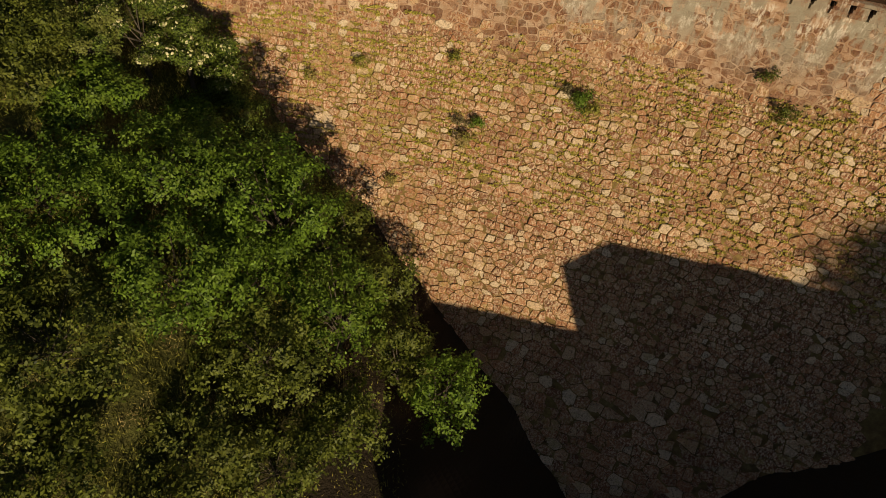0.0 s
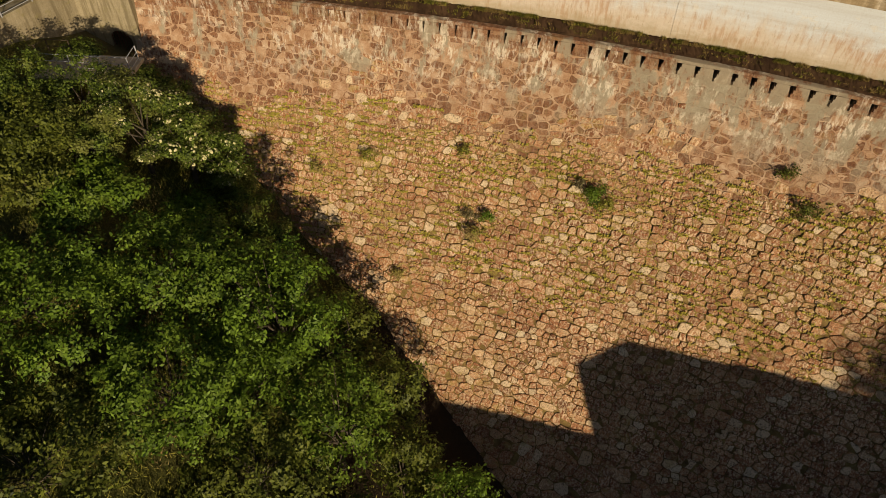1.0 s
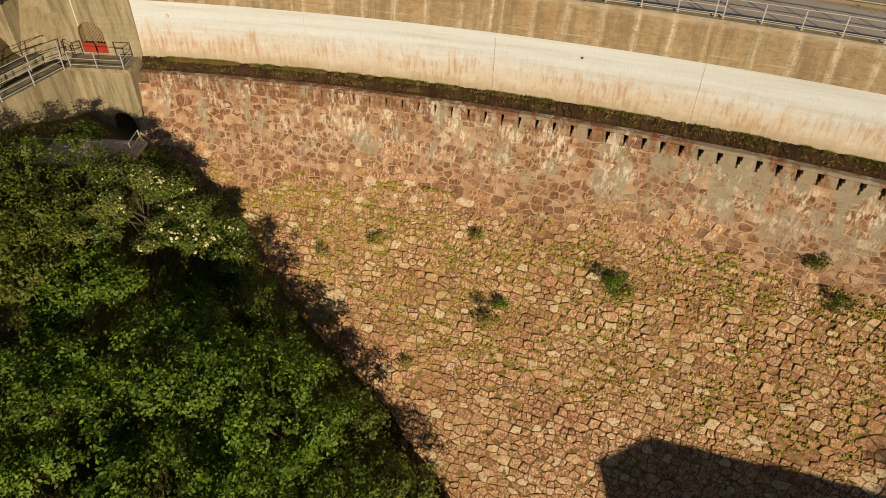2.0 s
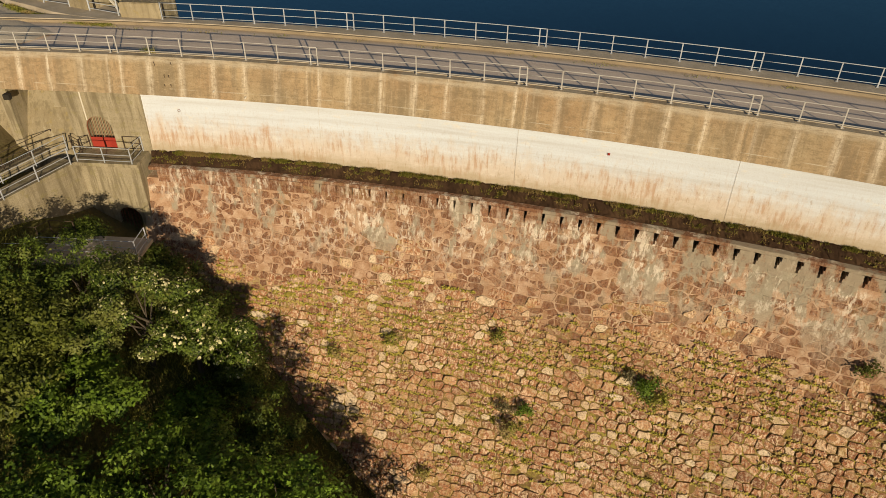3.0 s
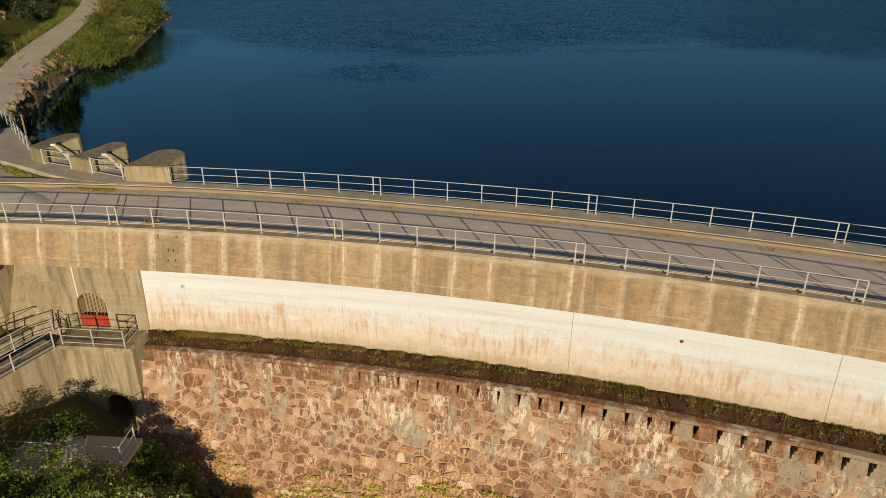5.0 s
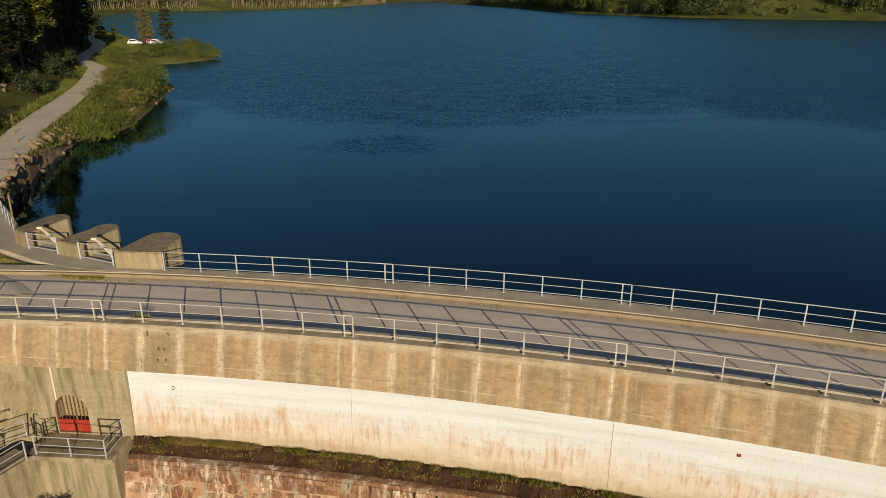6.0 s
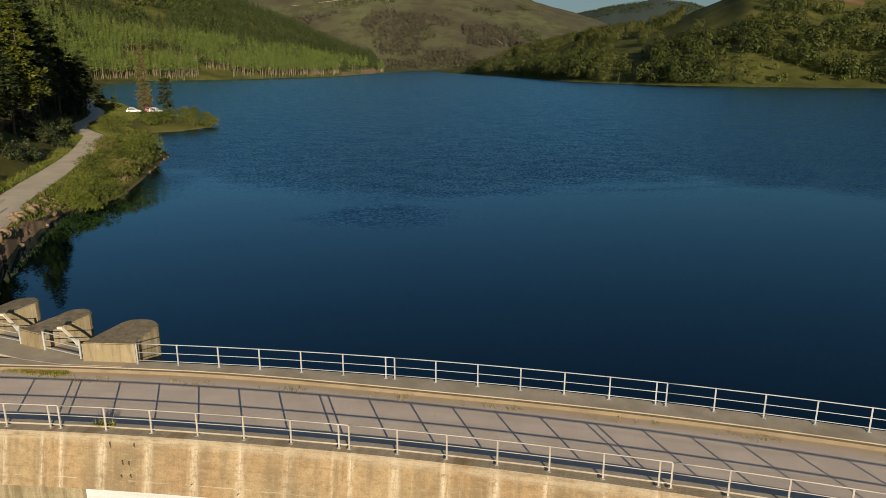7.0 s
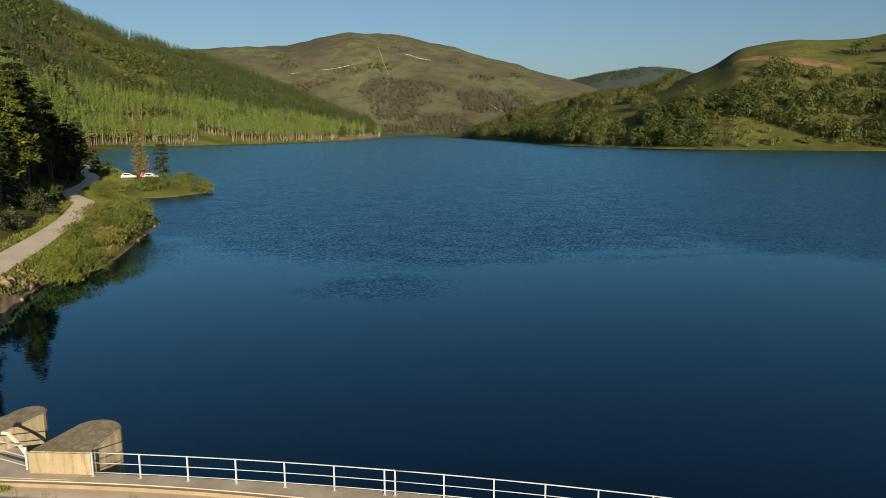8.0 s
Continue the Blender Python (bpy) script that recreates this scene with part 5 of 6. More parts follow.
for i, (x, y, top, radius) in enumerate([(-25.4, 46.2, -11.4, 1.2), (-28.6, 45.6, -11.0, 0.9), (-23.4, 45.0, -11.4, 1.4), (-21.2, 44.0, -12.9, 1.5), (-17.6, 39.6, -16.4, 1.7), (-15.9, 37.6, -17.6, 1.6), (-18.8, 41.8, -17.0, 1.4), (-26.2, 40.0, -6.9, 2.3), (-28.6, 38.8, -6.5, 2.4), (-30.8, 38.0, -5.9, 2.4)]):
    z = ground_at(x, y)
    tree("shrub", (x, y, z), max(1.4, top - z), radius, L_ELDER, "dark green shrub by the foot of the gate tower", "shrub", 5000, 0.085, 80 + i, group="shrubs by the tower", boughs=12)


def grass_patch(name, points, height, width, rng, material, label, lean=None, blades=8, reach=0.12):
    """Tufts of narrow blades that stand at the given points."""
    pts = np.repeat(np.asarray(points, float), blades, 0)
    n = len(pts)
    foot = pts + np.column_stack([rng.normal(0, reach, (n, 2)), rng.normal(0, 0.01, n)])
    tip = rng.normal(0, 0.45, (n, 3)) + np.array([0, 0, 1.0])
    if lean is not None:
        tip += np.asarray(lean)
    tip /= np.linalg.norm(tip, axis=1, keepdims=True)
    h = height * rng.uniform(0.45, 1.25, n)[:, None]
    side = np.cross(tip, rng.normal(size=(n, 3)))
    side /= np.linalg.norm(side, axis=1, keepdims=True)
    v = np.stack([foot - side * width, foot + side * width, foot + tip * h + np.array([0, 0, -0.15]) * h], 1).reshape(-1, 3)
    ob = mesh_object(name, v.tolist(), np.arange(3 * n).reshape(n, 3).tolist(), material)
    return tagged(ob, label, "grass", kind="stuff")


# grass on the open slope at the left of the trees
rng = np.random.default_rng(31)
n = 15000
gx, gy = rng.uniform(-40, -4, n), rng.uniform(12, 47, n)
keep = (gx < -6 - 0.2 * (47 - gy)) | (rng.uniform(size=n) < 0.25)
gx, gy = gx[keep], gy[keep]
inside_path = (gx > -31.2) & (gx < -24.4) & (gy > 43.4)
gx, gy = gx[~inside_path], gy[~inside_path]
grass_patch("slope_grass", np.column_stack([gx, gy, land(gx, gy)]), 0.42, 0.022, rng, L_GRASS, "rough yellow-green grass on the valley slope", blades=7, reach=0.25)
# grass on the ledge
spots = [arc(rng.uniform(142.98, 143.30), a, LEDGE - 0.04) for a in np.concatenate([1.7 + 24 * rng.uniform(size=4200) ** 1.25, rng.uniform(1.7, 4.2, 700)]) if math.sin(a * 2.3) + math.sin(a * 5.1 + 1) + math.sin(a * 13.7) + rng.normal() * 0.6 > -0.2]
spots += [arc(rng.uniform(142.72, 142.95), a, rng.uniform(-6.7, LEDGE - 0.2)) for a in 1.7 + 22 * rng.uniform(size=900) if math.sin(a * 3.7) + math.sin(a * 8.3) + rng.normal() > 0.3]
grass_patch("ledge_grass", [tuple(p) for p in spots], 0.22, 0.024, rng, L_LEDGE, "grass and moss growing on the ledge", blades=8, reach=0.10)
spots = [tuple(arc(rng.uniform(148.35, 148.78), a, 0.0)) for a in rng.uniform(-0.5, 24, 420) if math.sin(a * 3.1) + rng.normal() * 0.8 > 0.6]
spots += [(-29.6 - 9.6 * t + rng.normal() * 0.1, 56.35 + 3.2 * t * t + 0.6 * t + rng.normal() * 0.12, 0.0) for t in rng.uniform(0, 1, 1000)]
grass_patch("verge_grass", spots, 0.16, 0.014, rng, L_GRASS, "dry grass along the kerb", blades=6)
spots = [tuple(arc(143.95 + rng.normal() * 0.05, a + rng.normal() * 0.06, 0.2)) for a in (1.95, 1.98, 2.02, 2.05, 2.1) for _ in range(5)]
grass_patch("kerb_weed", spots, 0.45, 0.014, rng, L_GRASS, "weed growing from the kerb joint", blades=5, reach=0.06)

# ---- the shore of the lake ----
def scrub(x, y, radius, height, seed, leaf=None, leaves=2400, size=0.085):
    rng = np.random.default_rng(seed)
    z = max(ground_at(x, y), WATER + 0.1)
    top = thing("bush", (x, y, z), "low willow and gorse bush on the lake bank", "bush", "bushes on the lake bank")
    blobs = []
    for i in range(7):
        a, r = i * 2.4 + rng.uniform(0, 1), radius * rng.uniform(0.1, 0.8)
        s = radius * rng.uniform(0.32, 0.55)
        blobs.append((x + r * math.cos(a), y + r * math.sin(a), z + height * rng.uniform(0.25, 0.75), s, s, height * 0.36))
    bm = bmesh.new()
    for b in blobs[:4]:
        tube(bm, [(x, y, z - 0.3), ((x + b[0]) / 2, (y + b[1]) / 2, z + height * 0.35), b[:3]], [0.06, 0.04, 0.015], 4)
    part("stems", bm, M_BARK, top)
    v, f = shell_leaves(blobs, leaves, size, rng)
    mesh_object("leaves", v.tolist(), f.tolist(), leaf or L_SCRUB, top)


rng = np.random.default_rng(41)
shore = np.array(LEFT_SHORE[2:10], float)
count = 0
for (x0, y0), (x1, y1) in zip(shore, shore[1:]):
    length = math.hypot(x1 - x0, y1 - y0)
    nx, ny = -(y1 - y0) / length, (x1 - x0) / length
    far_part = y0 > 100
    for k in range(max(2, int(length / (1.5 if far_part else 2.2)))):
        t, off = rng.uniform(), rng.uniform(0.8, 8.5 if far_part else 3.2)
        x, y = x0 + (x1 - x0) * t + nx * off, y0 + (y1 - y0) * t + ny * off
        td = float(track_distance(np.array([x]), np.array([y]))[0][0])
        if td < 5.2 or rng.uniform() < 0.35:
            continue
        big = 1.0 if off > 2 else 0.7
        scrub(x, y, rng.uniform(1.1, 2.3) * big, rng.uniform(1.1, 2.6 if far_part else 1.6) * big, 500 + count, L_SCRUB if rng.uniform() < 0.75 else L_MEADOW)
        count += 1
for k in range(16):   # the willows on the point, and scrub landward of the track
    t = k / 15
    scrub(-97 + 11.5 * t + rng.normal() * 0.8, 204 + 13.5 * t + rng.normal() * 1.2, rng.uniform(1.8, 2.8), rng.uniform(2.8, 4.2) * (0.7 + 0.5 * math.sin(t * 3.1)), 700 + k, L_SCRUB, 2400, 0.11)
for k, (x, y, radius, height) in enumerate([(-56.8, 103.5, 2.2, 2.3), (-58.2, 107.5, 2.6, 2.6), (-57.2, 111.5, 2.0, 1.9), (-61.5, 121.5, 2.4, 2.8), (-63.2, 126.5, 3.0, 3.6), (-65.4, 131.5, 3.4, 4.3),
                                            (-66.6, 137.0, 3.5, 4.6), (-68.4, 142.5, 3.2, 4.2), (-70.0, 147.5, 2.6, 3.2), (-70.5, 134.5, 2.8, 3.4), (-72.5, 141.5, 2.6, 3.0), (-66.5, 124.0, 2.4, 2.4), (-74.5, 150.5, 2.4, 2.6), (-78.0, 158.5, 2.4, 2.4)]):
    scrub(x, y, radius, height, 730 + k, L_SCRUB if k % 3 else L_MEADOW, 5200, 0.09)   # tall willows along the bank
# mostly dark pine leaf: dark scrub, with the hillside's shade in its colour
for k in range(120):
    i = int(rng.integers(3, len(TRACK) - 2))
    p = TRACK[i] + (TRACK[i + 1] - TRACK[i]) * rng.uniform()
    d = (TRACK[i + 1] - TRACK[i]) / np.linalg.norm(TRACK[i + 1] - TRACK[i])
    off = rng.uniform(4.0, 17)
    scrub(p[0] - d[1] * off, p[1] + d[0] * off, rng.uniform(1.3, 2.8), rng.uniform(1.4, 3.2), 800 + k, L_PINE if rng.uniform() < 0.9 else L_SCRUB, 900, 0.17)


def rock(x, y, z, size, seed, label, group):
    rng = np.random.default_rng(seed)
    bm = bmesh.new()
    bmesh.ops.create_icosphere(bm, subdivisions=2 if size > 0.45 else 1, radius=1.0)
    cut = [(Vector(rng.normal(size=3)).normalized(), rng.uniform(0.55, 0.85)) for _ in range(7)]
    for v in bm.verts:
        for n_, d_ in cut:
            over = v.co.dot(n_) - d_
            if over > 0:
                v.co -= n_ * over
        v.co += Vector(rng.normal(size=3)) * 0.06
    bmesh.ops.transform(bm, matrix=Matrix.Translation((x, y, z)) @ Euler(rng.uniform(0, 6, 3)).to_matrix().to_4x4() @ Matrix.Diagonal((size, size * 0.8, size * 0.65, 1)), verts=bm.verts[:])
    ob = part("rock", bm, M_ROCK)
    return tagged(ob, label, "rock", group)


for k in range(280):
    i = int(rng.integers(1, 9)) if rng.uniform() < 0.35 else int(rng.integers(1, 6))
    (x0, y0), (x1, y1) = LEFT_SHORE[i], LEFT_SHORE[i + 1]
    t, off = rng.uniform(), rng.uniform(-0.3, 2.2)
    length = math.hypot(x1 - x0, y1 - y0)
    x, y = x0 + (x1 - x0) * t - (y1 - y0) / length * off, y0 + (y1 - y0) * t + (x1 - x0) / length * off
    rock(x, y, max(ground_at(x, y), WATER - 0.1), (0.16 + 0.55 * rng.uniform() ** 2.2) * (1.0 if y0 < 110 else 0.6), 900 + k, "angular reddish-brown rock at the waterline", "rocks on the shore")
for k in range(24):
    i = int(rng.integers(4, 8))
    p = TRACK[i] + (TRACK[i + 1] - TRACK[i]) * rng.uniform()
    d = (TRACK[i + 1] - TRACK[i]) / np.linalg.norm(TRACK[i + 1] - TRACK[i])
    off = rng.uniform(5.5, 11)
    x, y = p[0] - d[1] * off, p[1] + d[0] * off
    rock(x, y, ground_at(x, y), rng.uniform(0.4, 1.1), 1000 + k, "grey-brown outcrop rock above the track", "outcrop above the track")
n = 13000
pick = rng.integers(2, len(TRACK) - 1, n)
way = TRACK[pick + 1] - TRACK[pick]
spot = TRACK[pick] + way * rng.uniform(size=(n, 1))
way = way / np.linalg.norm(way, axis=1, keepdims=True)
off = np.where(rng.uniform(size=n) < 0.25, rng.uniform(2.3, 4.5, n), -rng.uniform(2.3, 12.0, n))
spot = spot + np.column_stack([-way[:, 1], way[:, 0]]) * off[:, None]
level = land(spot[:, 0], spot[:, 1])
grass_spots = np.column_stack([spot, level])[level > WATER + 0.4]
grass_patch("bank_grass", grass_spots, 0.45, 0.05, rng, L_MEADOW, "long green grass beside the track", blades=6, reach=0.35)
for x, y in ((-62.2, 97.0), (-58.6, 103.2 - 11), (-67.5, 104.5)):
    bm = bmesh.new()
    z = ground_at(x, y)
    tube(bm, [(x, y, z - 0.2), (x + 0.03, y, z + 1.1)], [0.09, 0.08], 8)
    tagged(part("track_post", bm, M_WOOD), "weathered wooden post beside the track", "post", "posts beside the track")


def conifer(name, x, y, height, radius, leaf, label, seed, leaves=1500, bare=0.3, size=0.35, layers=None, group=""):
    """A straight trunk with whorls of drooping boughs, wide below and narrow at the tip."""
    rng = np.random.default_rng(seed)
    z = max(ground_at(x, y), WATER + 0.1)
    top = thing(name, (x, y, z), label, "tree", group)
    bm = bmesh.new()
    thick = 0.014 * height + 0.05
    tube(bm, [(x, y, z - 0.3), (x, y, z + height * 0.5), (x, y, z + height * 0.98)], [thick, thick * 0.65, 0.02], 7)
    rows = layers or int(height * 1.1)
    centres, normals = [], []
    for k in range(rows):
        t = bare + (1 - bare) * (k + rng.uniform(0, 0.6)) / rows
        reach = radius * (1 - t) ** 0.75 / (1 - bare) ** 0.75 * rng.uniform(0.7, 1.15) + 0.15
        for j in range(6):
            a = rng.uniform(0, math.tau)
            tip = Vector((x + reach * math.cos(a), y + reach * math.sin(a), z + height * t - 0.18 * reach))
            tube(bm, [(x, y, z + height * t), tip], [0.05, 0.015], 4)
            for s in rng.uniform(0.25, 1.05, max(3, int(leaves / rows / 6))):
                p = Vector((x, y, z + height * t)).lerp(tip, s)
                centres.append(p + Vector(rng.normal(size=3)) * 0.16 * reach * 0.6)
                normals.append((rng.normal() * 0.5, rng.normal() * 0.5, 1.0))
    part("trunk", bm, M_BARK, top)
    v, f = leaf_cards(np.array(centres, float), np.array(normals), size * rng.uniform(0.6, 1.3, len(centres)), rng)
    mesh_object("crown", v.tolist(), f.tolist(), leaf, top)


conifer("larch", -129.5, 268.0, 23.0, 2.9, L_LARCH_DRY, "tall thin brown larch on the lake point", 71, 11000, 0.04, 0.30, 34)
conifer("pine", -119.0, 262.0, 15.0, 3.4, L_PINE, "sparse dark pine with layered boughs on the lake point", 72, 2200, 0.18, 0.42, 12)
conifer("spruce", -147.0, 270.0, 9.0, 2.2, L_PINE, "young dark green spruce beside the track", 73, 1600, 0.05, group="young spruces")
conifer("spruce", -140.5, 268.0, 5.5, 1.6, L_LARCH, "young dark green spruce beside the track", 74, 1100, 0.05, group="young spruces")
rng = np.random.default_rng(52)
made = 0
while made < 70:
    i = int(rng.integers(4, len(TRACK) - 1))
    p = TRACK[i] + (TRACK[i + 1] - TRACK[i]) * rng.uniform()
    d = (TRACK[i + 1] - TRACK[i]) / np.linalg.norm(TRACK[i + 1] - TRACK[i])
    off = 8 + 50 * rng.uniform() ** 1.3
    conifer("pine", p[0] - d[1] * off, p[1] + d[0] * off, rng.uniform(11, 18), rng.uniform(2.4, 3.6), L_PINE if rng.uniform() < 0.8 else L_OLIVE, "tall dark pine on the shaded hillside above the track", 1200 + made, 1500, rng.uniform(0.3, 0.5), 0.42, 12, "pines above the track")
    made += 1

for k, (x, y) in enumerate([(-92, 148), (-97, 157), (-101, 164), (-96, 139), (-104, 171), (-109, 177), (-90, 133), (-112, 190), (-120, 196), (-118, 206), (-127, 212), (-132, 222), (-138, 232), (-126, 225), (-141, 218), (-148, 240), (-134, 205), (-122, 184), (-110, 178), (-152, 228), (-145, 252)]):
    conifer("pine", x, y, 17 + (k * 5) % 9 + 5 * (k < 7), 4.2, L_PINE if k % 4 else L_OLIVE, "large dark pine with bare lower trunk above the track", 1400 + k, 3000, 0.34, 0.5, 13, "pines above the track")
# trees never in view, added to throw shade on the wall's right end
for k, (x, y, height, radius) in enumerate([(53, -30, 11, 4.8), (60, -25, 11, 5.0), (66, -36, 13, 5.2), (58, -42, 12, 4.8), (72, -28, 12, 5)]):
    z = ground_at(x, y)
    tree("tree", (x, y, z), height, radius, L_BROAD, "unseen broadleaf tree added on the opposite valley side for its shade", leaves=5000, size=0.3, seed=130 + k, boughs=40, group="trees below the dam")

# ---- woods on the far shores ----
def wood_points(count, bearing0, bearing1, table, t0, t1, seed, keep):
    """Places on a ridge between two bearings, at shares t0 to t1 of the way from its foot to its crest."""
    rng = np.random.default_rng(seed)
    tab = np.array(table, float)
    b = rng.uniform(bearing0, bearing1, count)
    foot, crest = np.interp(b, tab[:, 0], tab[:, 2]), np.interp(b, tab[:, 0], tab[:, 3])
    t = t0 + (t1 - t0) * rng.uniform(size=count)
    d = foot + 4 + (crest - foot) * t
    x, y = HUB[0] + d * np.sin(np.radians(b)), HUB[1] + d * np.cos(np.radians(b))
    ok = keep(b, t, x, y) & (lake_distance(x, y) > 3)
    return x[ok], y[ok], b[ok], t[ok]


def conifer_wood(name, x, y, height, radius, leaf, label, seed, cards=26, crown=0.5, trunks=True, size=1.5):
    rng = np.random.default_rng(seed)
    n = len(x)
    z = land(x, y)
    h, r = height * rng.uniform(0.72, 1.2, n), radius * rng.uniform(0.75, 1.25, n)
    who = np.repeat(np.arange(n), cards)
    t = rng.uniform(0, 1, n * cards) ** 1.15
    a = rng.uniform(0, math.tau, n * cards)
    q = r[who] * (1 - t) ** 0.8 * rng.uniform(0.55, 1.1, n * cards)
    c = np.column_stack([x[who] + q * np.cos(a), y[who] + q * np.sin(a), z[who] + h[who] * (1 - crown + crown * t)])
    nrm = np.column_stack([np.cos(a), np.sin(a), np.full(n * cards, 0.8)]) + rng.normal(0, 0.5, (n * cards, 3))
    v, f = leaf_cards(c, nrm, size * rng.uniform(0.7, 1.3, n * cards) * (1.1 - 0.6 * t), rng, 0.7)
    ob = mesh_object(name, v.tolist(), f.tolist(), leaf)
    tagged(ob, label, "woods", kind="stuff")
    if trunks:
        tv, tf = [], []
        for i in np.flatnonzero(rng.uniform(size=n) < 0.6):
            k = len(tv)
            w = 0.28
            for dx, dy in ((-w, -w), (w, -w), (0, w)):
                tv.append((x[i] + dx, y[i] + dy, z[i] - 1))
            tv.append((x[i], y[i], z[i] + h[i] * 0.9))
            tf += [(k, k + 1, k + 3), (k + 1, k + 2, k + 3), (k + 2, k, k + 3)]
        tagged(mesh_object(name + "_trunks", tv, tf, M_TRUNK), "pale straight trunks of the lakeside wood", "woods", kind="stuff")


def broad_wood(name, x, y, radius, leaf, label, seed, cards=46, size=1.25):
    rng = np.random.default_rng(seed)
    n = len(x)
    z = land(x, y)
    r = radius * rng.uniform(0.5, 1.35, n)
    who = np.repeat(np.arange(n), cards)
    d = rng.normal(size=(n * cards, 3))
    d /= np.linalg.norm(d, axis=1, keepdims=True)
    d[:, 2] = np.where(d[:, 2] < -0.6, -d[:, 2], d[:, 2])
    lump = 1 + 0.28 * np.sin(d[:, 0] * 5 + who) * np.cos(d[:, 1] * 6 + who * 2)
    c = np.column_stack([x[who], y[who], z[who] + r[who] * 1.05]) + d * (r[who] * lump)[:, None] * np.array([1, 1, 1.3])
    v, f = leaf_cards(c, d + rng.normal(0, 0.25, d.shape), size * rng.uniform(0.6, 1.4, n * cards) * np.clip(r[who] / radius, 0.4, 1.2), rng, 0.75)
    tagged(mesh_object(name, v.tolist(), f.tolist(), leaf), label, "woods", kind="stuff")


def thick(x, y, length, seed, level):
    return waves(x, y, length, seed) > level


meadow = lambda b, t: (np.abs(b + 26.6 - 9 * (t - 0.62)) < 2.6) & (np.abs(t - 0.52) < 0.045)
x, y, b, t = wood_points(4600, -36, -8.5, LEFT_RIDGE, 0.0, 0.19, 91, lambda b, t, x, y: thick(x, y, 110, 92, -0.35) & ~((b < -20.2) & (b > -22.6) & (t < 0.05)))
conifer_wood("larch_wood", x, y, 22, 3.4, L_LARCH, "bright green larch wood with pale trunks on the far shore", 93, 48, 0.56, True, 0.72)
x, y, b, t = wood_points(9000, -37, -9, LEFT_RIDGE, 0.06, 1.04, 94, lambda b, t, x, y: thick(x, y, 170, 95, -0.45) & ~meadow(b, t))
conifer_wood("pine_wood", x, y, 18, 3.3, L_PLANTATION, "dark green pine wood on the hillside", 96, 36, 0.85, False, 0.95)
x, y, b, t = wood_points(1500, -37, -20, LEFT_RIDGE, 0.12, 0.55, 97, lambda b, t, x, y: thick(x, y, 130, 98, 0.15))
broad_wood("mixed_wood", x, y, 4.6, L_WOOD, "olive-green mixed wood on the hillside", 99, 70, 1.15)
x, y, b, t = wood_points(800, -4.6, 19, RIGHT_RIDGE, 0.0, 0.42, 101, lambda b, t, x, y: ((t < 0.2) & (b < 9.5)) | ((t < 0.05) & thick(x, y, 50, 120, -0.3)) | ((b < 9.5) & thick(x, y, 90, 102, 0.0)))
broad_wood("shore_wood", x, y, 5.8, L_WOOD, "rounded broadleaf trees along the far shore", 103, 300, 0.62)
x, y, b, t = wood_points(900, 1.0, 14.5, RIGHT_RIDGE, 0.5, 1.02, 104, lambda b, t, x, y: (t > 0.88) | thick(x, y, 80, 105, 0.25))
broad_wood("ridge_wood", x, y, 5.0, L_WOOD, "broadleaf trees along the hill's crest", 106, 200, 0.62)
x, y, b, t = wood_points(2000, 9.5, 40, RIGHT_RIDGE, 0.0, 0.62, 107, lambda b, t, x, y: ((np.abs(b - 14.6) < 2.6 * (1 - t)) & (t < 0.36)) | ((b > 19) & (np.abs(t - 0.27 + 0.014 * (b - 20)) < 0.15) & thick(x, y, 60, 108, -0.1)) | thick(x, y, 70, 109, 1.0))
broad_wood("gully_wood", x, y, 5.2, L_WOOD, "broadleaf trees and scrub in the gullies of the grassy hill", 110, 260, 0.62)
x, y, b, t = wood_points(420, 2, 30, RIGHT_RIDGE, 0.0, 0.3, 111, lambda b, t, x, y: thick(x, y, 40, 112, -0.2))
broad_wood("hill_scrub", x, y, 2.2, L_SCRUB, "small bushes scattered on the grassy hill", 113, 50, 0.6)
x, y, b, t = wood_points(5200, -16, 9, MID_RIDGE, 0.0, 0.30, 114, lambda b, t, x, y: (t < 0.05) | thick(x, y, 200, 115, -0.1))
conifer_wood("mountain_wood", x, y, 18, 4.5, L_BARE, "brownish bare plantation at the mountain's foot", 116, 9, 0.85, False, 2.3)
x, y, b, t = wood_points(3600, -20, 4, MID_RIDGE, 0.12, 0.55, 121, lambda b, t, x, y: thick(x, y, 240, 122, 0.55))
conifer_wood("mountain_pines", x, y, 16, 4.5, L_PLANTATION, "dark pine patches on the mountain side", 123, 8, 0.85, False, 2.3)
x, y, b, t = wood_points(2000, 2, 17, FAR_RIDGE, 0.55, 1.0, 117, lambda b, t, x, y: thick(x, y, 300, 118, -0.2))
conifer_wood("distant_wood", x, y, 7, 6.0, L_PLANTATION, "dark woods on the farthest hill", 119, 10, 0.9, False, 2.6)
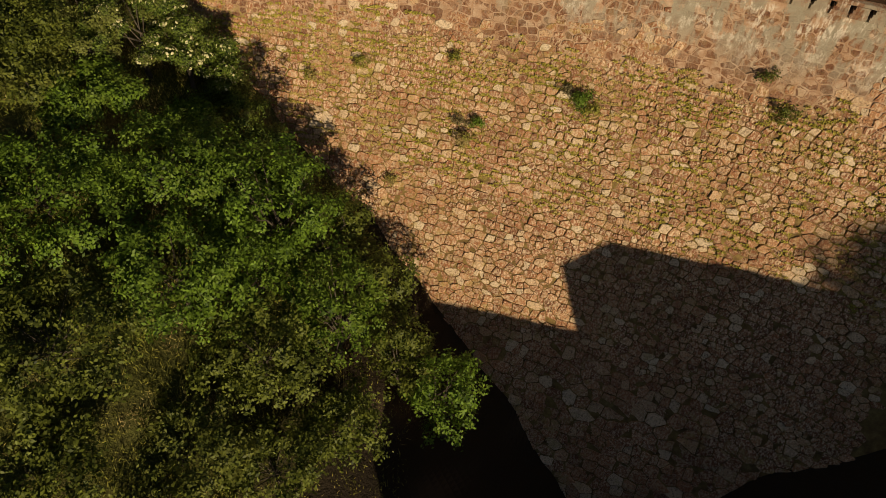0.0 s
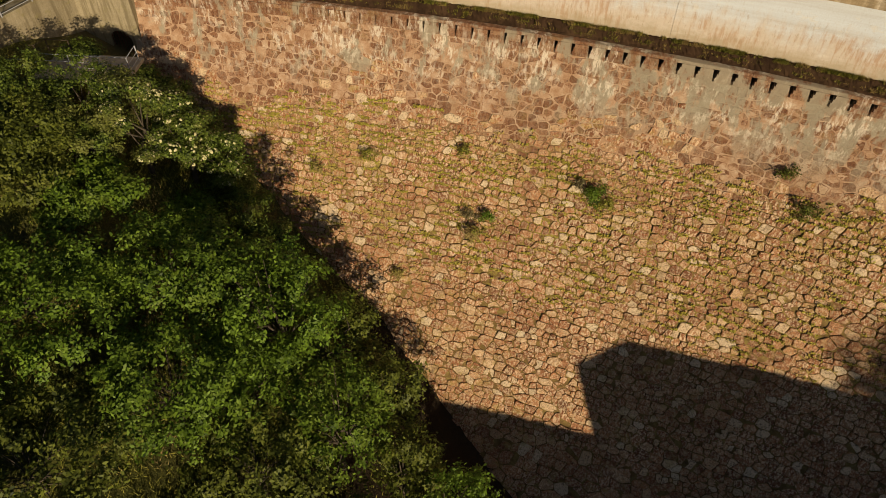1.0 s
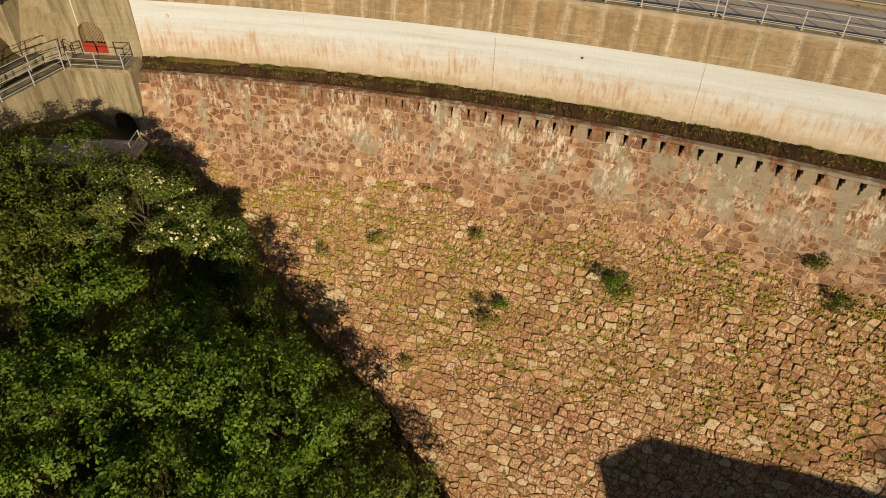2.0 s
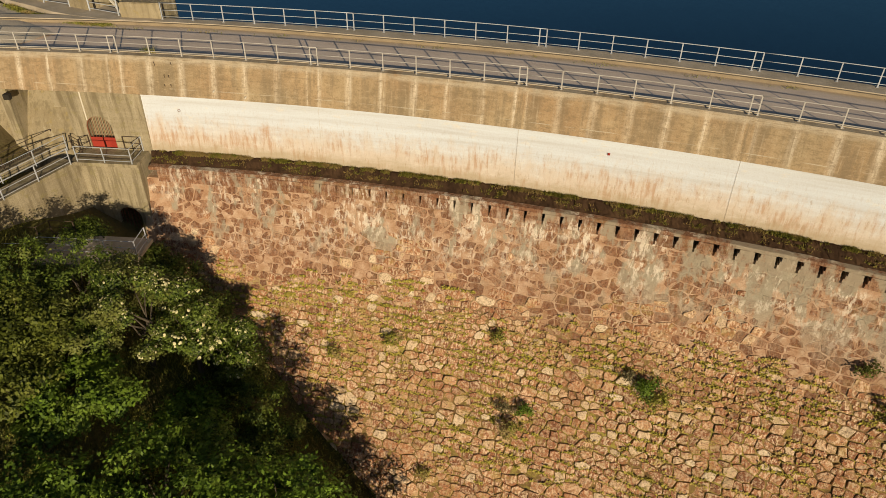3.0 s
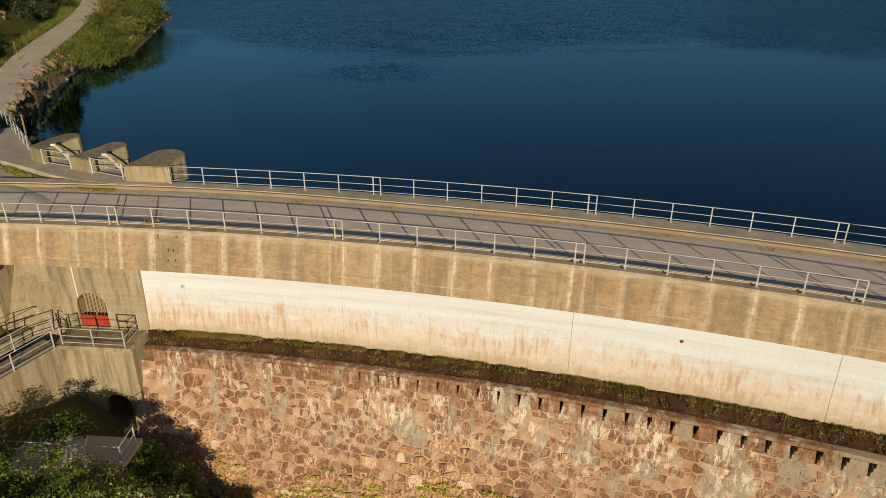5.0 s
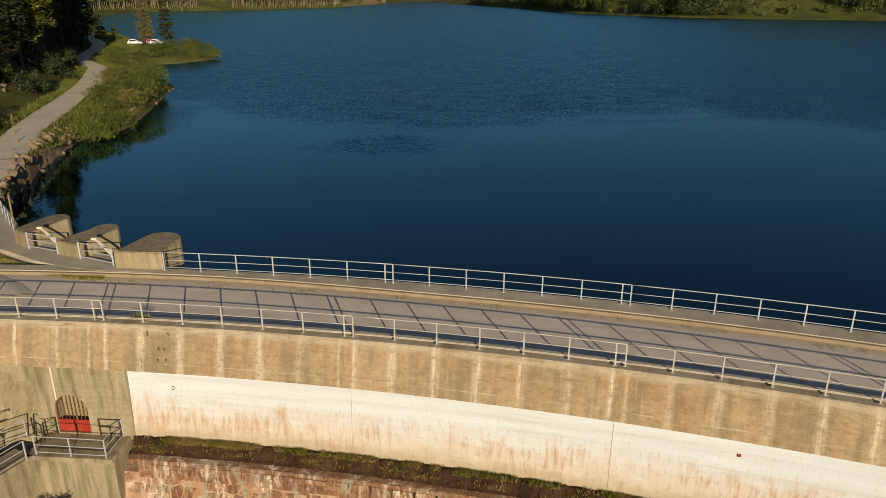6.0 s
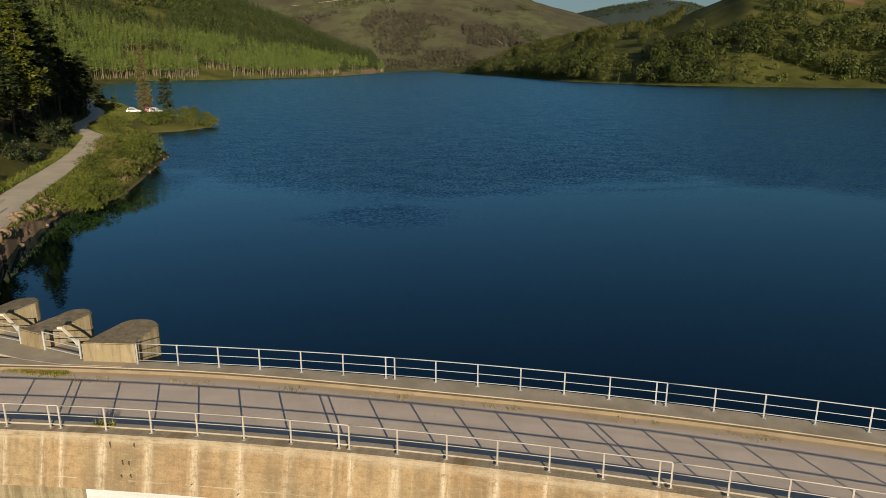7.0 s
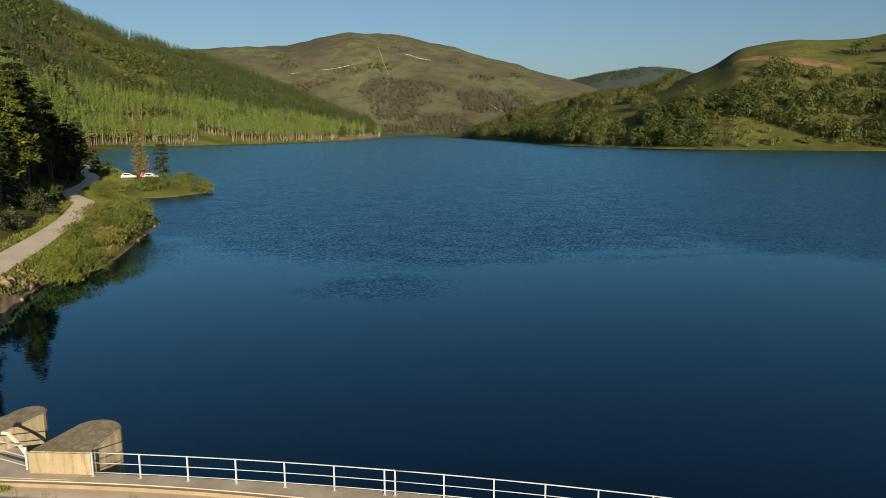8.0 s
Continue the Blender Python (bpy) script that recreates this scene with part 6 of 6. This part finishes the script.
# bare earth cut on the right-hand hill and roads on the mountain
def scar(name, b0, b1, table, t, width, material, label, wobble=0.01, tilt=0.0):
    tab = np.array(table, float)
    rng = np.random.default_rng(int(abs(b0) * 100) + 7)
    verts, faces = [], []
    n = 60
    for k in range(n + 1):
        s = k / n
        b = b0 + (b1 - b0) * s
        foot, crest = np.interp(b, tab[:, 0], tab[:, 2]), np.interp(b, tab[:, 0], tab[:, 3])
        mid = t + tilt * s + wobble * math.sin(s * 9)
        half = width * (0.45 + 0.55 * math.sin(math.pi * min(1, max(0, s))) ** 0.5) * rng.uniform(0.92, 1.08)
        for o in (-1, -0.33, 0.33, 1):
            d = foot + (crest - foot) * mid + half * o
            px, py = HUB[0] + d * math.sin(radians(b)), HUB[1] + d * math.cos(radians(b))
            verts.append((px, py, float(land(np.array([px]), np.array([py]))[0]) + 0.9 - 0.8 * (abs(o) == 1)))
    for k in range(n):
        for j in range(3):
            faces.append((k * 4 + j, k * 4 + j + 1, k * 4 + j + 5, k * 4 + j + 4))
    ob = mesh_object(name, verts, faces, material, smooth=True)
    if ob.data.polygons[0].normal.z < 0:
        ob.data.flip_normals()
    tagged(ob, label, "ground", kind="structure")


for k, (x, y) in enumerate([(-94.5, 179.5), (-96.5, 184.5), (-99.5, 188), (-102.5, 192.5), (-105, 197.5), (-99.5, 193), (-108, 204), (-91, 177), (-103.5, 200.5)]):   # bushes in the bend of the track
    scrub(x, y, 2.3, 2.9 - 0.12 * k, 760 + k, L_SCRUB)
scar("earth_cut", 18.5, 26.2, RIGHT_RIDGE, 0.575, 14, M_EARTH, "bare reddish earth cut across the grassy hill", 0.008, -0.19)
scar("mountain_road", -15.4, -10.6, MID_RIDGE, 0.39, 1.3, M_GRAVEL, "pale road cut across the mountain", 0.002, 0.0)
scar("mountain_road_upper", -8.7, -7.7, MID_RIDGE, 0.56, 4, M_GRAVEL, "pale track up the mountain", 0.002, -0.26)
scar("mountain_road_right", -6.4, -4.4, MID_RIDGE, 0.50, 1.3, M_GRAVEL, "pale road cut across the mountain", 0.004, 0.0)
scar("mountain_track", 0.3, 1.3, MID_RIDGE, 0.22, 5, M_GRAVEL, "pale track above the woods", 0.004, -0.05)

# ---- parked cars ----
def car(x, y, z, turn, paint, label, estate=True):
    m = pose(x, y, z, 0, 0, turn)
    top = thing("car", (x, y, z), label, "car", "parked cars")
    outline = [(-2.1, 0.32), (-2.14, 0.72), (-2.0, 0.92), (-1.75, 1.42), (-1.5, 1.5), (0.25, 1.5), (0.95, 0.98), (1.85, 0.84), (2.1, 0.66), (2.12, 0.34)]
    bm = bmesh.new()
    rings = []
    for yy, inset in ((-0.84, 0.05), (-0.7, 0.0), (0.7, 0.0), (0.84, 0.05)):
        rings.append([bm.verts.new(m @ Vector((px, yy * (0.86 if pz > 1.0 else 1.0), pz - inset * (pz > 0.9)))) for px, pz in outline])
    for r0, r1 in zip(rings, rings[1:]):
        for k in range(len(outline)):
            k2 = (k + 1) % len(outline)
            bm.faces.new((r0[k], r0[k2], r1[k2], r1[k]))
    bm.faces.new(rings[0]), bm.faces.new(rings[-1][::-1])
    part("body", bm, paint, top)
    for side in (-1, 1):
        bm = bmesh.new()
        vs = [bm.verts.new(m @ Vector((px, side * (0.86 - 0.11 * (pz - 0.95) / 0.5), pz))) for px, pz in ((-1.7, 0.98), (-1.5, 1.38), (0.2, 1.38), (0.75, 0.98))]
        bm.faces.new(vs)
        out = bmesh.ops.extrude_face_region(bm, geom=bm.faces[:])
        bmesh.ops.translate(bm, vec=m.to_3x3() @ Vector((0, -side * 0.05, 0)), verts=[v for v in out["geom"] if isinstance(v, bmesh.types.BMVert)])
        part("side_window", bm, M_GLASS, top, "dark glass")
    bm = bmesh.new()
    box(bm, (-2.02, -0.62, 1.0), (-1.78, 0.62, 1.38), m)
    part("rear_window", bm, M_GLASS, top, "dark glass")
    for px in (-1.3, 1.3):
        for side in (-1, 1):
            bm = bmesh.new()
            bmesh.ops.create_cone(bm, cap_ends=True, segments=16, radius1=0.33, radius2=0.33, depth=0.22, matrix=m @ pose(px, side * 0.78, 0.33, 90, 0, 0))
            wheel = part("wheel", bm, M_TYRE, top, "black tyre")
            bm = bmesh.new()
            bmesh.ops.create_cone(bm, cap_ends=True, segments=12, radius1=0.19, radius2=0.17, depth=0.05, matrix=m @ pose(px, side * 0.90, 0.33, 90, 0, 0))
            part("rim", bm, M_RAIL, wheel, "grey rim")
    for side in (-1, 1):
        bm = bmesh.new()
        box(bm, (-2.17, side * 0.72 - 0.1, 0.72), (-2.09, side * 0.72 + 0.1, 0.9), m)
        part("tail_light", bm, M_RED, top, "red lamp")
    bm = bmesh.new()
    box(bm, (-1.2, -0.45, 1.5), (0.1, 0.45, 1.62), m, 0.03)
    part("roof_box", bm, paint, top)


car(-121.3, 243.6, ground_at(-121.3, 243.6) + 0.02, 15, M_CAR, "white off-road car parked on the grassy point")
car(-119.0, 253.6, ground_at(-119.0, 253.6) + 0.02, -12, M_CAR, "silver-white estate car parked on the grassy point")
car(-121.6, 256.0, ground_at(-121.6, 256.0) + 0.02, 30, M_CAR_RED, "dark red car parked behind the others")
car(-45.9, 66.6, 0.0, 150, M_CAR, "white hatchback parked by the end of the dam")
straight_railing([(-39.3, 63.2, 0.23), (-43.8, 68.2, 0.23), (-46.5, 71.0, 0.2)], M_RAIL, "grey railing at the end of the pavement", 1.0, 1.9, group="railings along the dam crest")
bm = bmesh.new()
tube(bm, [(-39.6, 63.7, 0.0), (-40.2, 64.6, 2.4)], [0.07, 0.06], 8)
tagged(part("wooden_post", bm, M_WOOD), "leaning wooden post by the pavement", "post")

# ---- stones of the wall ----
def table_of_face():
    z = np.linspace(-7.0, -39.2, 600)
    r = np.array([face_radius(v) for v in z])
    s = np.concatenate([[0], np.cumsum(np.hypot(np.diff(z), np.diff(r)))])
    return z, r, s


FZ, FR, FS = table_of_face()
FDZ, FDR = np.gradient(FZ, FS), np.gradient(FR, FS)


def on_face(u, v, out):
    """A point of the stone face: u degrees along it, v metres down its slope, out metres proud of it."""
    z, r = np.interp(v, FS, FZ), np.interp(v, FS, FR)
    dz, dr = np.interp(v, FS, FDZ), np.interp(v, FS, FDR)
    n = math.hypot(dz, dr)
    r, z = r + dz / n * out, z - dr / n * out
    return (CX + r * math.sin(radians(u)), CY + r * math.cos(radians(u)), z)


def rubble(u0, u1, v0, v1, seed):
    """Outlines of rubble stones fitted to one another in rough courses, in metres along and down the face."""
    rng = np.random.default_rng(seed)
    seeds, y, k = [], v0 - 0.8, 0
    while y < v1 + 0.8:
        tall = rng.uniform(0.30, 0.60) * (1.0 if y < 27 else 1.5)
        x = u0 - 1 - rng.uniform(0, 0.8)
        while x < u1 + 1:
            wide = tall * rng.uniform(0.7, 2.3)
            sway = 0.16 * math.sin(x * 0.55 + k * 0.9) + 0.08 * math.sin(x * 1.7 + k * 2.3)
            if rng.uniform() > 0.06:
                seeds.append((x + wide / 2 + rng.normal() * 0.05, y + tall / 2 + sway + rng.normal() * 0.03, rng.normal() * 0.022))
            x += wide
        y += tall
        k += 1
    pts = np.array(seeds)
    flat = 1.45                     # stones lie, so a course parts them sooner than a stone's end
    grid = {}
    for i, (px, py, _) in enumerate(seeds):
        grid.setdefault((int(px // 1.2), int(py // 1.2)), []).append(i)
    out = []
    for i, (px, py, pw) in enumerate(seeds):
        if not (u0 < px < u1 and v0 + 0.1 < py < v1):
            continue
        gx, gy = int(px // 1.2), int(py // 1.2)
        near = np.array([j for ax in (-1, 0, 1) for ay in (-1, 0, 1) for j in grid.get((gx + ax, gy + ay), ()) if j != i])
        dx, dy = pts[near, 0] - px, (pts[near, 1] - py) * flat
        order = np.argsort(dx * dx + dy * dy)[:20]
        poly = [(-1.2, -1.2), (1.2, -1.2), (1.2, 1.2), (-1.2, 1.2)]
        for ex, ey, w in zip(dx[order].tolist(), dy[order].tolist(), pts[near, 2][order].tolist()):
            half = (ex * ex + ey * ey + pw - w) / 2
            cut, last = [], poly[-1]
            d0 = last[0] * ex + last[1] * ey - half
            for q in poly:
                d1 = q[0] * ex + q[1] * ey - half
                if (d0 < 0) != (d1 < 0):
                    f = d0 / (d0 - d1)
                    cut.append((last[0] + (q[0] - last[0]) * f, last[1] + (q[1] - last[1]) * f))
                if d1 < 0:
                    cut.append(q)
                last, d0 = q, d1
            poly = cut
            if len(poly) < 3:
                break
        if len(poly) >= 3:
            out.append(((px, py), [(px + qx, py + qy / flat) for qx, qy in poly]))
    return out


def stone_mesh(centre, poly, joint, proud, rng, deg, wild=1.0, blunt=1.0):
    """One stone: rough rounded outline, sides, a bevel and a slightly domed, tilted face."""
    cx = sum(p[0] for p in poly) / len(poly)
    cy = sum(p[1] for p in poly) / len(poly)
    mean = sum(math.hypot(p[0] - cx, p[1] - cy) for p in poly) / len(poly)
    if mean < 0.07:
        return None
    shrink = max(0.55, 1 - joint / mean)
    ring = []
    for k in range(len(poly)):       # cut the corners
        (ax, ay), (bx, by) = poly[k], poly[(k + 1) % len(poly)]
        if math.hypot(bx - ax, by - ay) < 0.07:
            ring.append(((ax + bx) / 2, (ay + by) / 2))
            continue
        far_side = math.hypot(bx - ax, by - ay) > 0.45
        for t in ((0.16 * blunt, 0.50, 1 - 0.16 * blunt) if far_side else (0.24 * blunt, 1 - 0.24 * blunt) if math.hypot(bx - ax, by - ay) > 0.22 else (0.5,)):
            ring.append((ax + (bx - ax) * t + rng.normal() * 0.02, ay + (by - ay) * t + rng.normal() * 0.02))
    ring = [(cx + (x - cx) * shrink, cy + (y - cy) * shrink) for x, y in ring]
    area = sum(a[0] * b[1] - b[0] * a[1] for a, b in zip(ring, ring[1:] + ring[:1]))
    if area > 0:
        ring.reverse()
    tu, tv = rng.normal() * 0.09 * wild, (rng.normal() * 0.09 - 0.03) * wild
    verts, n = [], len(ring)
    for x, y in ring:
        verts.append(on_face(x / deg, y, -0.06))
    for x, y in ring:
        verts.append(on_face((cx + (x - cx) * 0.97) / deg, cy + (y - cy) * 0.97, proud * 0.72 + (x - cx) * tu + (y - cy) * tv))
    for x, y in ring:
        verts.append(on_face((cx + (x - cx) * 0.86) / deg, cy + (y - cy) * 0.86, proud + (x - cx) * tu + (y - cy) * tv + rng.normal() * 0.014 * wild))
    verts.append(on_face(cx / deg, cy, proud * 1.06 + rng.normal() * 0.012 * wild))
    faces = []
    for a in range(n):
        b = (a + 1) % n
        faces += [(a, b, n + b, n + a), (n + a, n + b, 2 * n + b, 2 * n + a), (2 * n + a, 2 * n + b, 3 * n)]
    return verts, faces


DEG = 2.41        # metres of wall to a degree, at middle height
rng = np.random.default_rng(77)
laid = rubble(1.45 * DEG, 25.5 * DEG, 0.62, 40.0, 78)
groups = {"top": ([], []), "low": ([], [])}
singles = []
edge_spots = []
for centre, poly in laid:
    u, v = centre[0] / DEG, centre[1]
    z = float(np.interp(v, FS, FZ))
    edge = -12.2 + 1.2 * math.sin(u * 0.9) + 0.8 * math.sin(u * 2.3 + 1) + rng.normal() * 0.7
    top = z > edge
    if z > -10.6 and top and rng.uniform() < 0.16:      # wholly under the mortar
        continue
    got = stone_mesh(centre, poly, rng.uniform(0.015, 0.085) if top else rng.uniform(0.006, 0.052) + 0.014 * (-20.5 < z), rng.uniform(-0.043, -0.025) if top else rng.uniform(-0.025, 0.095) * min(1.0, max(0.12, (-11.0 - z) / 5.5)), rng, DEG, 0.2 if top else 0.85, 0.35 if top else 0.55)
    if not got:
        continue
    if not top and -22.5 < z < -12.6 and waves(np.array(u * DEG), np.array(v), 6, 79) + 0.3 * math.sin(v * 0.9) - 0.05 * max(0.0, -16.5 - z) > -0.3 and rng.uniform() < 0.8:
        y = min(p[1] for p in poly)
        for x in np.arange(min(p[0] for p in poly) + 0.05, max(p[0] for p in poly), 0.14):
            if rng.uniform() < 0.55:
                edge_spots.append(on_face(x / DEG, y + rng.uniform(-0.02, 0.06), 0.06))
    if not top and 10.5 < u < 13.4 and z < -13.0 and len(singles) < 300:
        singles.append(got)
        continue
    V, F = groups["top" if top else "low"]
    k = len(V)
    V += got[0]
    F += [tuple(i + k for i in f) for f in got[1]]
tagged(mesh_object("rubble_mortared", *groups["top"], M_STONE_TOP, masonry), "red stones flush in pale mortar", kind="stuff")
tagged(mesh_object("rubble_open", *groups["low"], M_STONE, masonry), "reddish rubble stones with open mossy joints", kind="stuff")
for verts, faces in singles:
    mesh_object("stone", verts, faces, M_STONE, masonry)
grass_patch("joint_grass", edge_spots[::2], 0.20, 0.03, rng, L_MOSS, "grass growing from the wall's joints", lean=(0.2, -1.3, -0.1), blades=7, reach=0.07)
tufts = np.repeat(np.array(edge_spots), 11, 0)          # cushions of moss that bulge from the joints
tufts = tufts + rng.normal(0, 1, tufts.shape) * np.array([0.10, 0.035, 0.06])
v, f = leaf_cards(tufts, np.array([0.15, -0.8, 0.5]) + rng.normal(0, 0.45, tufts.shape), rng.uniform(0.03, 0.085, len(tufts)), rng, 0.8)
tagged(mesh_object("joint_moss", v.tolist(), f.tolist(), L_MOSS), "yellow-green moss cushions in the wall's joints", "moss", kind="stuff")


# the course of blocks under the coping, with stepped weep slots between them
def course_block(a0, a1, z0, z1, front, rng):
    bm = bmesh.new()
    n = 1
    cols = []
    for k in range(n + 1):
        a = a0 + (a1 - a0) * k / n
        j = rng.normal() * 0.008
        cols.append([bm.verts.new(arc(front + j + (0.02 if z > (z0 + z1) / 2 else 0.0), a, z)) for z in (z0, z1)] + [bm.verts.new(arc(142.9, a, z)) for z in (z1, z0)])
    for c0, c1 in zip(cols, cols[1:]):
        for k in range(4):
            bm.faces.new((c0[k], c0[(k + 1) % 4], c1[(k + 1) % 4], c1[k]))
    bm.faces.new(cols[0]), bm.faces.new(cols[-1][::-1])
    return part("course_block", bm, M_STONE_TOP, masonry)


PITCH = 0.437
for k in range(-28, 30):
    a = 13.64 + k * PITCH
    if a < 1.7:
        continue
    gap = 0.0 if a < 5.8 else min(0.125, 0.026 + 0.0085 * (a - 5.8))     # the slots widen towards the valley's other side
    for z1, z0, share in ((-7.02, -7.26, 1.0), (-7.265, -7.50, 0.66), (-7.505, -7.80, 0.36)):
        if gap * share < 0.02:
            share = 0.0
        course_block(a + gap * share * 0.75 + 0.004, a + PITCH - gap * share * 0.25 - 0.004, z0, z1, 142.15 + rng.normal() * 0.010, rng)


def wall_plant(x, y, z, radius, leaf, label, seed, leaves=700, size=0.07, twigs=8):
    rng = np.random.default_rng(seed)
    top = thing("wall_plant", (x, y, z), label, "plant", "plants growing on the wall")
    bm = bmesh.new()
    tips = []
    for _ in range(twigs):
        t = Vector((x, y, z)) + Vector((rng.normal() * 0.6, -0.5 + rng.normal() * 0.2, 0.35 + rng.normal() * 0.45)) * radius
        tube(bm, [(x, y + 0.25, z), Vector((x, y, z)).lerp(t, 0.6) + Vector((0, 0, 0.1 * radius)), t], [0.02, 0.014, 0.005], 4)
        tips.append(t)
    part("stems", bm, M_BARK, top)
    blobs = [(*t, radius * 0.42, radius * 0.42, radius * 0.34) for t in tips]
    v, f = shell_leaves(blobs, leaves, size, rng)
    mesh_object("leaves", v.tolist(), f.tolist(), leaf, top)


for i, (x, y, z, radius, leaf, label, n) in enumerate([
        (6.3, 41.3, -15.5, 0.75, L_BROAD, "dark green shrub rooted in the stone wall", 1100), (5.3, 41.6, -15.2, 0.4, L_DRY, "dry brown weed on the stone wall", 300),
        (7.0, 40.9, -16.2, 0.55, L_GRASS, "yellow-green tuft on the stone wall", 700), (-0.7, 41.3, -18.2, 0.42, L_BROAD, "small green shrub on the stone wall", 500),
        (-2.1, 41.1, -18.3, 0.5, L_DRY, "dry brown weed on the stone wall", 350), (-1.6, 40.4, -19.4, 0.62, L_GRASS, "yellow-green tuft on the stone wall", 800),
        (17.4, 39.9, -11.9, 0.5, L_OLIVE, "low grey-green plant on the stone wall", 450), (18.6, 38.6, -13.7, 0.6, L_OLIVE, "low grey-green plant on the stone wall", 600),
        (-13.2, 44.2, -17.0, 0.4, L_GRASS, "yellow-green tuft on the stone wall", 450), (-9.2, 44.4, -15.8, 0.42, L_GRASS, "yellow-green tuft on the stone wall", 450),
        (-2.5, 44.0, -14.6, 0.38, L_GRASS, "yellow-green tuft on the stone wall", 400), (-7.0, 39.1, -22.4, 0.4, L_GRASS, "yellow-green tuft on the stone wall", 400)]):
    d = math.hypot(x - CX, y - CY)
    k = (face_radius(z) - 0.12) / d
    wall_plant(CX + (x - CX) * k, CY + (y - CY) * k, z, radius, leaf, label, 300 + i, n)
